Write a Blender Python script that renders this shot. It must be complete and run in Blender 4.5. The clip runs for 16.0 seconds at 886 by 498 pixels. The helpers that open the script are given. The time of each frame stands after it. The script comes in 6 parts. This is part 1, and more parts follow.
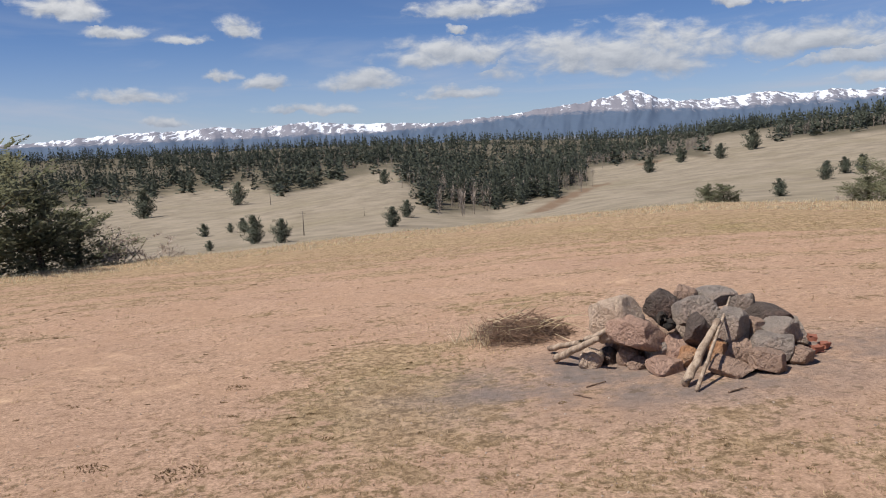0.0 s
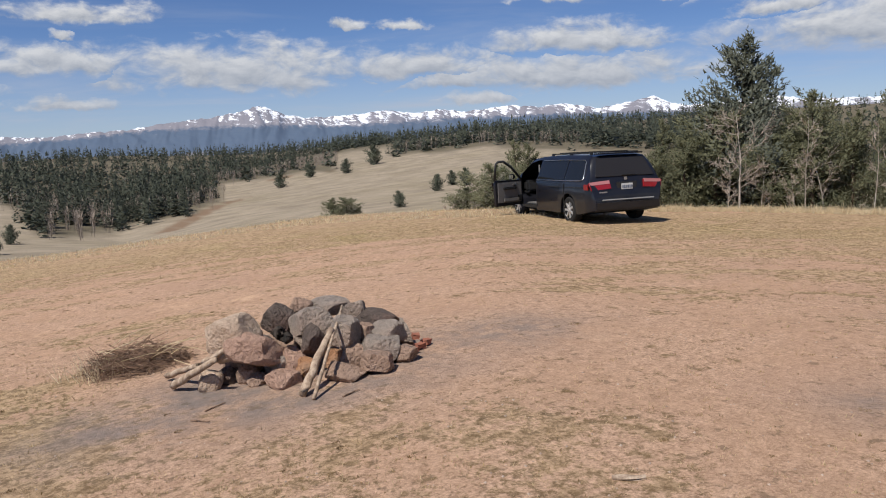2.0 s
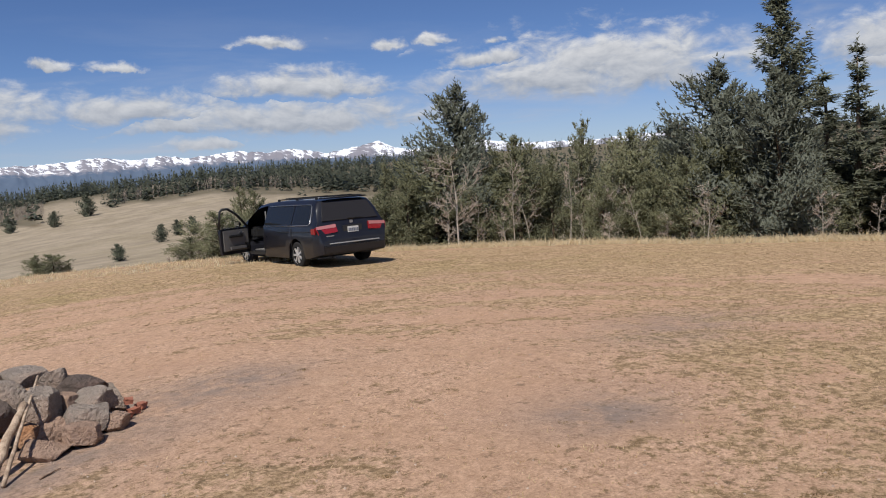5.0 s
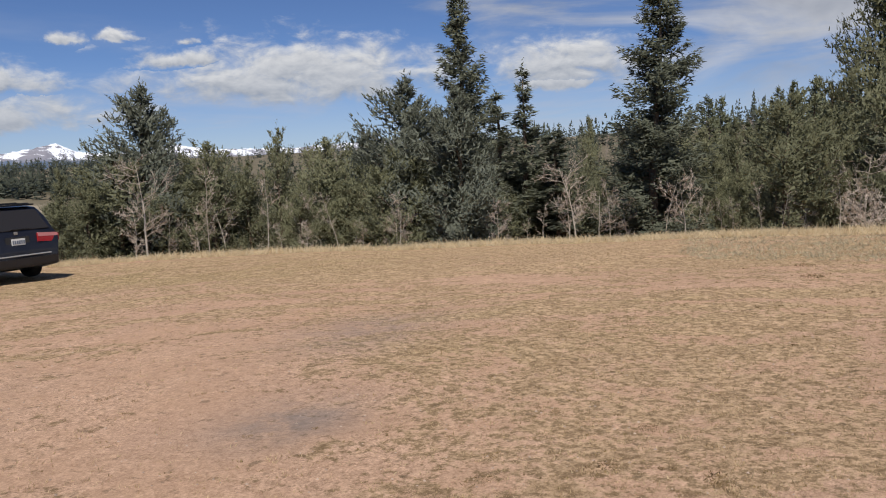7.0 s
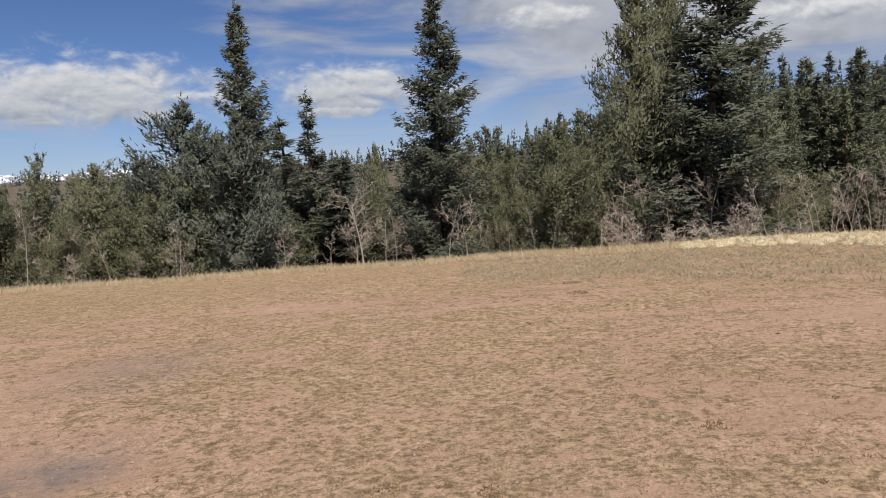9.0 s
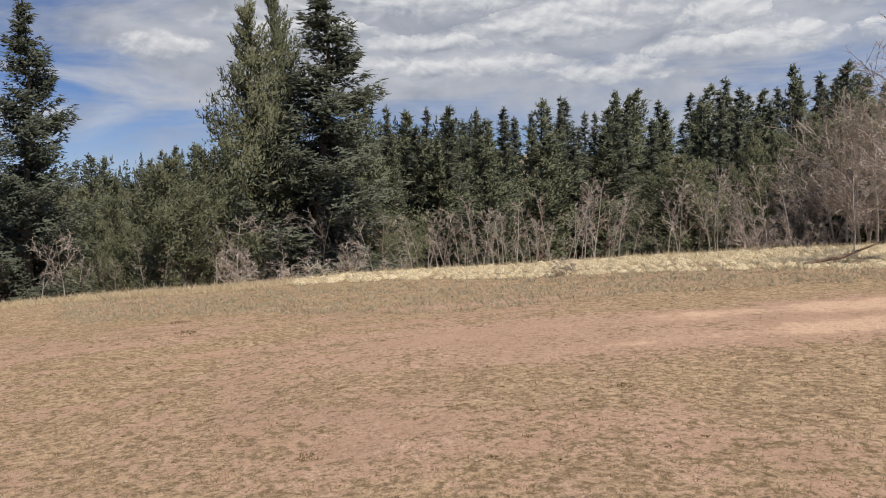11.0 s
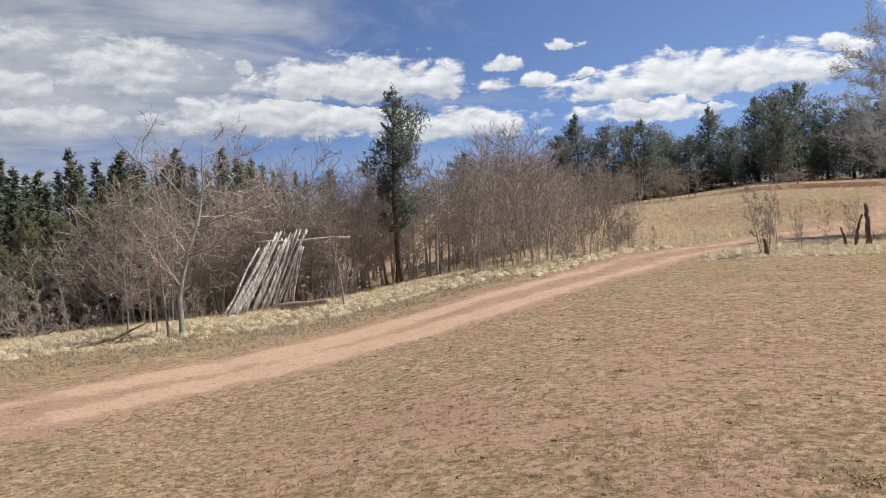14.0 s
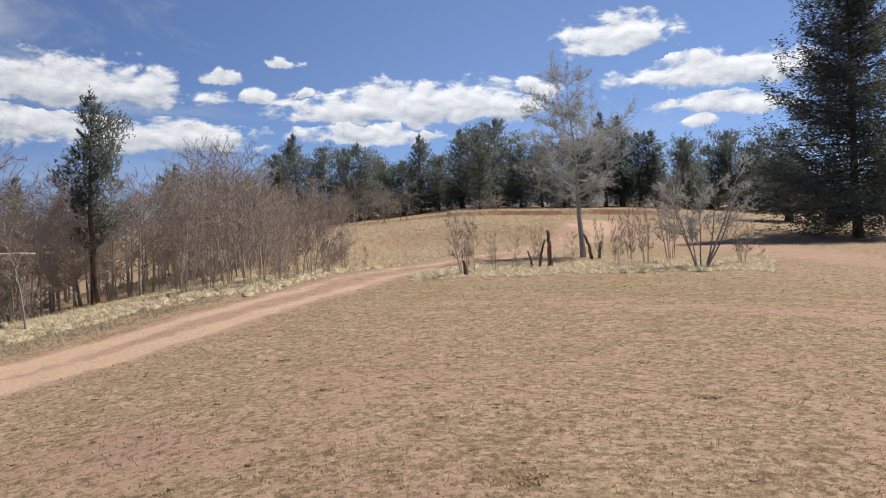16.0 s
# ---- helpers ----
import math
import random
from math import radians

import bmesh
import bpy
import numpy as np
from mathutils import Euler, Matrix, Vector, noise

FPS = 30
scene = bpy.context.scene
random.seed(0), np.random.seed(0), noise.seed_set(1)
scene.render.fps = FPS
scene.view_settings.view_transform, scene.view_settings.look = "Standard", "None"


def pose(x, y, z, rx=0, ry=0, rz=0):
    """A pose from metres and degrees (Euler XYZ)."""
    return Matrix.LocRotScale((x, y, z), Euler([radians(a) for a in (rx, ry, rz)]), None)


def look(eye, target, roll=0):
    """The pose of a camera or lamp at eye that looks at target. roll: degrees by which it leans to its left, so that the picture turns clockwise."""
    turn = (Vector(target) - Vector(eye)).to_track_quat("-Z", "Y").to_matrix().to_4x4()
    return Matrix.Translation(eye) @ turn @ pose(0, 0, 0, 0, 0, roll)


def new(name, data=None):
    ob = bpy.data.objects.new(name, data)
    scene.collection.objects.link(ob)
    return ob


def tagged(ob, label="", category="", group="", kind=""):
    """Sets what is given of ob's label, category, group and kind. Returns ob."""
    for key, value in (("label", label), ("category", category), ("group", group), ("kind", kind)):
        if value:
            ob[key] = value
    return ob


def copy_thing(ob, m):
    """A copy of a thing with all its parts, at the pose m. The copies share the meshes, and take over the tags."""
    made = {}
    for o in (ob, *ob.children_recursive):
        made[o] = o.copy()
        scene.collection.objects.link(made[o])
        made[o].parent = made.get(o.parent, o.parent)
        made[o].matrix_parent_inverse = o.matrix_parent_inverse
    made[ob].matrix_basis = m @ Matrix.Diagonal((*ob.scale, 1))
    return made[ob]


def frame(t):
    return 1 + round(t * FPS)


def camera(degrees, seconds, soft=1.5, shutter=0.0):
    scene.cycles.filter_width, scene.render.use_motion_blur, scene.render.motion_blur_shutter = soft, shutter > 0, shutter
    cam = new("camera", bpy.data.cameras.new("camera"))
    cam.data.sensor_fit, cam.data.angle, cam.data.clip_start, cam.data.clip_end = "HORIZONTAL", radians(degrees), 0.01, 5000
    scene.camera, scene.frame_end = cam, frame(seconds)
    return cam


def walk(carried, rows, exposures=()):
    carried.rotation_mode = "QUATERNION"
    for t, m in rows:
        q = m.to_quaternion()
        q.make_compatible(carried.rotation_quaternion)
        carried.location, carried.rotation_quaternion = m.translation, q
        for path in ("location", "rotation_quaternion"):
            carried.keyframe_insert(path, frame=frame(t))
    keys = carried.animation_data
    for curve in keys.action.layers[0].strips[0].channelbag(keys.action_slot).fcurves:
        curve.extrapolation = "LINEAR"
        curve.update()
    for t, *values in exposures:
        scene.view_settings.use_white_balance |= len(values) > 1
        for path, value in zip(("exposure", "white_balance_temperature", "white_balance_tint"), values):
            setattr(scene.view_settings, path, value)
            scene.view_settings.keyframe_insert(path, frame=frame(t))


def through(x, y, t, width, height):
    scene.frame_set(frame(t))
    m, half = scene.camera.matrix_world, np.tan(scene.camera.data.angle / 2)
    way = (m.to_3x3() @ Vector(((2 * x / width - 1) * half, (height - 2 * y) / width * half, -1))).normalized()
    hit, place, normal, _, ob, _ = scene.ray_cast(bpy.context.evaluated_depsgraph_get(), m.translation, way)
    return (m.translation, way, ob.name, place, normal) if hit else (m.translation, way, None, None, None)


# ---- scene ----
cam = camera(58.80, 16.0, soft=1.05)
# seconds, heading, tilt and lean in degrees; the camera is held at arm's length and turned about the body
ARM, EYE = 0.4, 1.6
TURN = [
    (0, 0, -8.17, -2.6),
    (0.5, -8.72, -8.04, -3.09),
    (1, -14.28, -8.09, -2.94),
    (1.5, -20.86, -8.19, -2.6),
    (2, -26.33, -8.17, -2.34),
    (2.5, -29.82, -8.07, -2.44),
    (3, -30.94, -7.7, -2.73),
    (3.5, -34.82, -7.24, -2.9),
    (3.7, -36.97, -7.03, -2.97),
    (5.8, -51.48, -5.86, -3.16),
    (6, -53.61, -5.95, -2.97),
    (6.5, -59.93, -6.23, -2.74),
    (7, -67.22, -6.45, -2.56),
    (7.5, -74.26, -6.58, -2.51),
    (8, -78.55, -6.4, -2.76),
    (8.2, -79.67, -6.19, -2.88),
    (10.3, -93.16, -3.88, -1.71),
    (10.5, -96.99, -3.85, -1.54),
    (11, -109.67, -3.44, -1.01),
    (11.5, -120.49, -2.5, -0.65),
    (12, -129.91, -1.63, -0.92),
    (12.5, -136.44, -0.96, -1.28),
    (13, -142.85, -0.33, -1.58),
    (13.5, -151.16, 0.5, -1.87),
    (14, -158.4, 1.08, -2.37),
    (14.5, -164.33, 1.31, -2.54),
    (15, -167.83, 1.7, -2.51),
    (15.5, -172.79, 1.83, -2.4),
    (16, -178.77, 1.69, -2.2),
]


def held(heading, tilt, lean):
    a = radians(heading)
    eye = Vector((-ARM * math.sin(a), ARM * math.cos(a), EYE))
    return Matrix.Translation(eye) @ pose(0, 0, 0, 0, 0, heading) @ pose(0, 0, 0, 90 + tilt) @ pose(0, 0, 0, 0, 0, lean)


walk(cam, [(t, held(h, p, r)) for t, h, p, r in TURN], exposures=[(0, 0.07, 6420, 10), (10, 0.06, 6500, 10), (16, 0.04, 6330, 10)])

# ---- sky and sun ----
SUN_BEARING, SUN_HEIGHT = 246, 58


def link(nt, a, b):
    nt.links.new(a, b)


def node(nt, kind, **kw):
    n = nt.nodes.new(kind)
    for k, v in kw.items():
        if k == "op":
            n.operation = v
        elif k == "blend":
            n.blend_type = v
        elif k == "dtype":
            n.data_type = v
    return n


def math_node(nt, op, a, b=None, c=None, clamp=False):
    n = nt.nodes.new("ShaderNodeMath")
    n.operation, n.use_clamp = op, clamp
    for k, v in enumerate((a, b, c)):
        if v is None:
            continue
        if isinstance(v, (int, float)):
            n.inputs[k].default_value = v
        else:
            nt.links.new(v, n.inputs[k])
    return n.outputs[0]


def vec_node(nt, op, a, b=None):
    n = nt.nodes.new("ShaderNodeVectorMath")
    n.operation = op
    for k, v in enumerate((a, b)):
        if v is None:
            continue
        if isinstance(v, tuple):
            n.inputs[k].default_value = v
        else:
            nt.links.new(v, n.inputs[k])
    return n.outputs["Value"] if op == "LENGTH" else n.outputs["Vector"]


def mix_node(nt, fac, a, b, blend="MIX"):
    n = nt.nodes.new("ShaderNodeMix")
    n.data_type, n.blend_type = "RGBA", blend
    for k, v in ((0, fac), (6, a), (7, b)):
        if isinstance(v, (int, float)):
            n.inputs[k].default_value = v
        elif isinstance(v, tuple):
            n.inputs[k].default_value = (*v, 1) if len(v) == 3 else v
        else:
            nt.links.new(v, n.inputs[k])
    return n.outputs[2]


def noise_node(nt, vec, scale, detail=4, rough=0.55, distort=0.0):
    n = nt.nodes.new("ShaderNodeTexNoise")
    n.inputs["Scale"].default_value, n.inputs["Detail"].default_value = scale, detail
    n.inputs["Roughness"].default_value, n.inputs["Distortion"].default_value = rough, distort
    if vec is not None:
        nt.links.new(vec, n.inputs["Vector"])
    return n.outputs["Fac"]


def ramp(nt, fac, lo, hi):
    n = nt.nodes.new("ShaderNodeMapRange")
    n.interpolation_type = "SMOOTHSTEP"
    n.inputs["From Min"].default_value, n.inputs["From Max"].default_value = lo, hi
    nt.links.new(fac, n.inputs["Value"])
    return n.outputs["Result"]


# cumulus: bearing, height, half width, half height in degrees
CLOUDS_NORTH = (
    (-24.9, 9.0, 2.4, 0.9), (-21.0, 7.7, 1.9, 0.4), (-17.3, 7.1, 1.2, 0.35), (-13.3, 7.6, 1.2, 0.7), (-15.1, 4.7, 1.3, 0.35),
    (-11.9, 4.1, 1.7, 0.5), (-20.9, 3.5, 2.8, 0.5), (-18.9, 1.8, 1.5, 0.3), (-5.3, 4.0, 2.6, 0.7), (1.3, 5.6, 4.3, 1.1),
    (3.0, 8.6, 3.5, 0.7), (13.1, 4.9, 8.6, 1.7), (25.6, 4.9, 5.2, 1.0), (27.2, 3.7, 3.0, 0.6), (-8.6, 2.2, 2.6, 0.4),
    (1.2, 3.0, 2.6, 0.5), (20.4, 7.8, 1.3, 0.35), (1.7, 7.2, 0.6, 0.3))
CLOUDS_EAST = (
    (23.9, 7.7, 1.5, 0.35), (34.7, 9.2, 2.2, 0.4), (45.2, 9.2, 0.9, 0.5), (42.2, 8.8, 0.9, 0.4), (49.9, 7.5, 3.5, 0.55),
    (36.1, 6.3, 5.2, 1.1), (36.0, 3.9, 9.9, 1.4), (57.8, 6.1, 9.5, 2.3), (29.5, 2.6, 2.6, 0.6), (50.5, 8.7, 1.0, 0.3),
    (108, 14.2, 8, 1.7), (118.5, 12.3, 7, 1.9), (126, 15.2, 6, 1.4), (131, 10.2, 5, 1.3), (111, 9.4, 7, 1.2), (121.5, 8.8, 5, 0.9), (100, 12.3, 5, 1.1),
    (76.4, 6.1, 5.2, 1.9), (90.9, 10.3, 2.4, 1.0), (76.2, 5.0, 3.5, 0.7), (108.9, 11.2, 5.2, 0.7))
CLOUDS_SOUTH = (
    (136.6, 13.6, 3.9, 2.2), (129.2, 11.7, 2.6, 1.5), (153.0, 13.0, 7.8, 1.6), (144.3, 14.2, 0.9, 0.45), (163.0, 14.1, 1.5, 0.5),
    (166.8, 15.1, 1.3, 0.4), (165.6, 13.0, 1.0, 0.6), (148, 10.6, 9, 1.7), (160, 9.8, 6, 1.3), (177.7, 11.8, 9.2, 1.6), (173.6, 10.0, 5.2, 1.0), (185.2, 13.0, 1.3, 0.7),
    (191.8, 15.7, 3.5, 1.5), (198.9, 12.7, 5.6, 1.3), (199.2, 10.6, 3.9, 0.9), (197.1, 9.7, 1.1, 0.6), (168.8, 12.9, 0.6, 0.3))


def make_world():
    world = bpy.data.worlds.new("sky")
    scene.world = world
    world.use_nodes = True
    nt = world.node_tree
    nt.nodes.clear()
    sky = nt.nodes.new("ShaderNodeTexSky")
    sky.sky_type, sky.sun_disc = "NISHITA", False
    sky.sun_elevation, sky.sun_rotation = radians(SUN_HEIGHT), radians(SUN_BEARING)
    sky.altitude, sky.air_density, sky.dust_density, sky.ozone_density = 2900, 1.0, 0.1, 1.2
    coord = nt.nodes.new("ShaderNodeTexCoord")
    way = vec_node(nt, "NORMALIZE", coord.outputs["Generated"])
    sep = nt.nodes.new("ShaderNodeSeparateXYZ")
    link(nt, way, sep.inputs[0])
    # bearing from due "back-left", so that its seam lies out of the way
    bearing = math_node(nt, "MULTIPLY", math_node(nt, "ARCTAN2", math_node(nt, "MULTIPLY", sep.outputs[1], -1), sep.outputs[0]), 57.2958)
    bearing = math_node(nt, "ADD", bearing, 90)
    height = math_node(nt, "MULTIPLY", math_node(nt, "ARCSINE", sep.outputs[2]), 57.2958)
    comb = nt.nodes.new("ShaderNodeCombineXYZ")
    link(nt, bearing, comb.inputs[0])
    link(nt, height, comb.inputs[1])
    place = comb.outputs[0]
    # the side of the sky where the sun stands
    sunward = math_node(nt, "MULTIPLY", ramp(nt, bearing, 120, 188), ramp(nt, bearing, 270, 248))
    # puffs, their outlines warped so that no two are alike
    def warp_by(vec, scale, amount):
        n = nt.nodes.new("ShaderNodeTexNoise")
        n.inputs["Scale"].default_value, n.inputs["Detail"].default_value, n.inputs["Roughness"].default_value = scale, 5, 0.6
        link(nt, vec, n.inputs["Vector"])
        off = vec_node(nt, "MULTIPLY", vec_node(nt, "SUBTRACT", n.outputs["Color"], (0.5, 0.5, 0.5)), amount)
        return vec_node(nt, "ADD", vec, off)
    stretch = vec_node(nt, "MULTIPLY", place, (0.5, 1.0, 1.0))
    bent = warp_by(warp_by(place, 0.16, (5.0, 1.6, 0)), 0.7, (1.9, 1.0, 0))
    puff = noise_node(nt, stretch, 0.75, 8, 0.6, 0.3)
    above = noise_node(nt, vec_node(nt, "ADD", stretch, (-0.12, 0.4, 0)), 0.75, 5, 0.58, 0.3)
    near = low = None
    for b, e, w, h in CLOUDS_NORTH + CLOUDS_EAST + CLOUDS_SOUTH:
        v = vec_node(nt, "MULTIPLY", vec_node(nt, "SUBTRACT", bent, (b, e, 0)), (1 / w, 1 / h, 0))
        d = vec_node(nt, "LENGTH", v)
        up = nt.nodes.new("ShaderNodeSeparateXYZ")
        link(nt, v, up.inputs[0])
        if near is None:
            near, low = d, up.outputs[1]
        else:
            pick = nt.nodes.new("ShaderNodeMix")
            link(nt, math_node(nt, "LESS_THAN", d, near), pick.inputs[0])
            link(nt, low, pick.inputs[2])
            link(nt, up.outputs[1], pick.inputs[3])
            low = pick.outputs[0]
            near = math_node(nt, "MINIMUM", near, d)
    # flat undersides
    near = math_node(nt, "ADD", near, math_node(nt, "MULTIPLY", math_node(nt, "MAXIMUM", math_node(nt, "SUBTRACT", -0.3, low), 0), 1.1))
    body = math_node(nt, "SUBTRACT", 1.2, near)
    body = math_node(nt, "MAXIMUM", body, -1.2)
    dense = math_node(nt, "ADD", body, math_node(nt, "MULTIPLY", math_node(nt, "SUBTRACT", puff, 0.5), 2.9))
    crisp = ramp(nt, bearing, 118, 150)
    cumulus = math_node(nt, "ADD", math_node(nt, "MULTIPLY", ramp(nt, dense, -0.1, 0.42), crisp), math_node(nt, "MULTIPLY", ramp(nt, dense, -0.35, 0.8), math_node(nt, "SUBTRACT", 1.0, crisp)))
    relief = math_node(nt, "SUBTRACT", puff, above)
    lit = math_node(nt, "ADD", math_node(nt, "MULTIPLY", relief, 1.9), 0.74)
    lit = math_node(nt, "SUBTRACT", lit, math_node(nt, "MULTIPLY", ramp(nt, dense, 0.6, 1.6), 0.10))
    lit = math_node(nt, "SUBTRACT", lit, math_node(nt, "MULTIPLY", ramp(nt, low, 0.35, -0.55), 0.42), clamp=True)
    # a thin high sheet to the right and behind
    streak = noise_node(nt, vec_node(nt, "MULTIPLY", place, (0.12, 0.5, 1)), 0.55, 6, 0.6, 0.6)
    lump = noise_node(nt, vec_node(nt, "MULTIPLY", place, (0.6, 1, 1)), 0.24, 6, 0.5, 0.4)
    lump_above = noise_node(nt, vec_node(nt, "ADD", vec_node(nt, "MULTIPLY", place, (0.6, 1, 1)), (-0.3, 1.1, 0)), 0.24, 6, 0.5, 0.4)
    sheet_v = vec_node(nt, "MULTIPLY", vec_node(nt, "SUBTRACT", place, (112, 15, 0)), (1 / 46, 1 / 13, 0))
    sheet = math_node(nt, "SUBTRACT", 1.0, vec_node(nt, "LENGTH", sheet_v))
    sheet = math_node(nt, "ADD", math_node(nt, "MULTIPLY", sheet, 1.5), math_node(nt, "MULTIPLY", math_node(nt, "SUBTRACT", streak, 0.5), 2.2))
    sheet = math_node(nt, "MULTIPLY", ramp(nt, sheet, -0.1, 0.8), 0.93)
    # faint haze of cloud low over the mountains
    veil = noise_node(nt, vec_node(nt, "MULTIPLY", place, (0.05, 0.35, 1)), 0.9, 5, 0.6, 0.5)
    veil = math_node(nt, "MULTIPLY", ramp(nt, veil, 0.46, 0.72), ramp(nt, height, 13, 2))
    veil = math_node(nt, "MULTIPLY", veil, 0.5)
    veil = math_node(nt, "ADD", veil, math_node(nt, "MULTIPLY", ramp(nt, height, 8, 0.5), 0.34))
    veil = math_node(nt, "ADD", veil, math_node(nt, "MULTIPLY", sunward, 0.10))
    shade = mix_node(nt, lit, (4.0, 4.4, 5.2), (9.6, 9.6, 9.7))
    # low clouds are far off and seen through more air
    shade = mix_node(nt, math_node(nt, "MULTIPLY", ramp(nt, height, 11, 3), 0.42), shade, (4.3, 5.0, 6.2))
    sky_tint = mix_node(nt, 1.0, sky.outputs[0], SKY_TINT, "MULTIPLY")
    # the sky brightens towards the sun's side
    sky_tint = mix_node(nt, sunward, sky_tint, mix_node(nt, 1.0, sky_tint, (1.32, 1.22, 1.10), "MULTIPLY"))
    c = mix_node(nt, veil, sky_tint, (6.0, 6.4, 7.5))
    c = mix_node(nt, sheet, c, mix_node(nt, math_node(nt, "ADD", math_node(nt, "MULTIPLY", math_node(nt, "SUBTRACT", lump, lump_above), 2.0), math_node(nt, "ADD", math_node(nt, "MULTIPLY", streak, 0.5), 0.18)), (4.2, 4.5, 5.2), (7.6, 7.7, 8.1)))
    c = mix_node(nt, cumulus, c, shade)
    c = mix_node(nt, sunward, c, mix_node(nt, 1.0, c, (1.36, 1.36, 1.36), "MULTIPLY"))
    bg = nt.nodes.new("ShaderNodeBackground")
    bg.inputs["Strength"].default_value = SKY_STRENGTH
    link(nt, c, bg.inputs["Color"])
    out = nt.nodes.new("ShaderNodeOutputWorld")
    link(nt, bg.outputs[0], out.inputs["Surface"])


SKY_STRENGTH, SKY_TINT = 0.074, (0.66, 0.80, 1.08)
make_world()
sun = new("sun", bpy.data.lights.new("sun", "SUN"))
sun.data.energy, sun.data.angle, sun.data.color = 5.0, radians(0.6), (1.0, 0.945, 0.86)
_sx, _sy = math.sin(radians(SUN_BEARING)), math.cos(radians(SUN_BEARING))
sun.matrix_world = look((0, 0, 0), (-_sx, -_sy, -math.tan(radians(SUN_HEIGHT))))
# ---- lie of the land ----
# slope of the hilltop by bearing (0 ahead, 90 to the right), rise per metre
SLOPE_B = (-90, -60, -30, -15, 0, 18, 30, 41, 52, 64, 80, 94, 110, 123, 133, 143, 151, 161, 171, 180, 199, 208, 240, 270)
SLOPE_V = (-.03, -.055, -.065, -.066, -.058, -.036, -.026, -.031, -.034, -.04, -.038, -.031, -.018, -.003, .008, .015,
           .029, .052, .067, .073, .068, .058, .03, -.03)
# how far the hilltop reaches before it breaks away
EDGE_B = (-90, -30, 0, 18, 30, 110, 123, 150, 165, 175, 215, 270)
EDGE_V = (22, 24, 28, 28, 24, 23, 22, 22, 25, 40, 40, 22)
# heights beyond the edge at these distances, by bearing
RINGS = (42, 100, 200, 400, 700, 1000, 1800, 3400, 4900)
FAR = {
    -60: (-6, -14, -22, -28, -22, -12, -30, -50, -60),
    -30: (-6, -13, -22, -28, -20, -6, -30, -50, -60),
    -13: (-6, -12.0, -19.5, -22, -12, -5, -30, -50, -60),
    -3: (-6, -12.0, -17, -14, -11, -6, -30, -50, -60),
    4: (-5.5, -11.5, -20, -25, -12, -6, -30, -50, -60),
    13: (-5, -9.0, -15.5, -19.5, -20, -11, -30, -50, -60),
    20: (-4.5, -8.3, -13, -12, -7, -5, -25, -45, -60),
    30: (-4, -8.0, -10.5, -4, 3, 5, -5, -40, -60),
    45: (-4, -9.0, -14, -10, 5, 16, 10, -20, -60),
    70: (-4.5, -10, -10, 4, 16, 20, 15, -10, -60),
    110: (-3.5, -3, 14, 20, 20, 20, 15, -10, -60),
    140: (-.5, 2, 10, 20, 20, 20, 15, -10, -60),
    165: (3.0, 9.5, 14, 15, 18, 20, 15, -10, -60),
    180: (4.1, 9.8, 13, 12, 15, 18, 15, -10, -60),
    195: (3.6, 9.2, 12, 14, 16, 18, 12, -10, -60),
    210: (2.6, 6.5, 8, 10, 12, 15, 10, -10, -60),
    270: (-1, -3, -8, -10, -5, 0, 0, -20, -60),
}
FAR_B = np.array(sorted(FAR))
FAR_Z = np.array([FAR[b] for b in sorted(FAR)], float)
_ring = np.array([0.0, *RINGS])


def wobble(x, y, size, seed=0.0):
    """Smooth rolling relief between -1 and 1, from a few crossing waves."""
    a = np.sin(x / size + 1.3 * np.sin(y / size * 0.7 + seed) + seed)
    b = np.sin(y / size * 1.13 + 1.1 * np.sin(x / size * 0.81 + 2 * seed) + 1.7)
    c = np.sin((x * 0.6 + y * 0.8) / size * 1.9 + seed * 3)
    return (a * b * 0.6 + 0.4 * c)


def gz(x, y):
    """Height of the ground."""
    x, y = np.asarray(x, float), np.asarray(y, float)
    r = np.hypot(x, y)
    b = (np.degrees(np.arctan2(x, y)) + 90) % 360 - 90
    s, d = np.interp(b, SLOPE_B, SLOPE_V), np.interp(b, EDGE_B, EDGE_V)
    cols = np.stack([np.interp(b, FAR_B, FAR_Z[:, k]) for k in range(FAR_Z.shape[1])])
    z = s * np.minimum(r, d)
    lo_r, lo_z = d, s * d
    for k, ring in enumerate(RINGS):
        inside = (r > lo_r) & (r <= ring)
        f = np.clip((r - lo_r) / np.maximum(ring - lo_r, 1e-6), 0, 1)
        z = np.where(inside, lo_z + (cols[k] - lo_z) * f, z)
        lo_r, lo_z = np.full_like(r, ring), cols[k]
    z = np.where(r > RINGS[-1], lo_z, z)
    near = np.clip((48 - r) / 14, 0, 1)
    z = z + near * (0.03 * wobble(x, y, 1.9) * np.clip(r / 4, 0, 1) + 0.012 * wobble(x, y, 0.45, 2.0))
    # a low cut bank above the upper track
    z = z + 0.36 * np.clip((r - 57 - 0.9 * np.sin(b * 0.9)) / 0.5, 0, 1) * np.exp(-((b - 186) / 9.5) ** 4) * np.clip((100 - r) / 30, 0, 1)
    z = z + np.clip((r - 60) / 400, 0, 1) * 2.5 * wobble(x, y, 70, 1.0)
    return z


def gh(x, y):
    return float(gz(np.array([x]), np.array([y]))[0])


def polar(b, r):
    """The place on the plan at a bearing in degrees and a distance."""
    return r * math.sin(radians(b)), r * math.cos(radians(b))


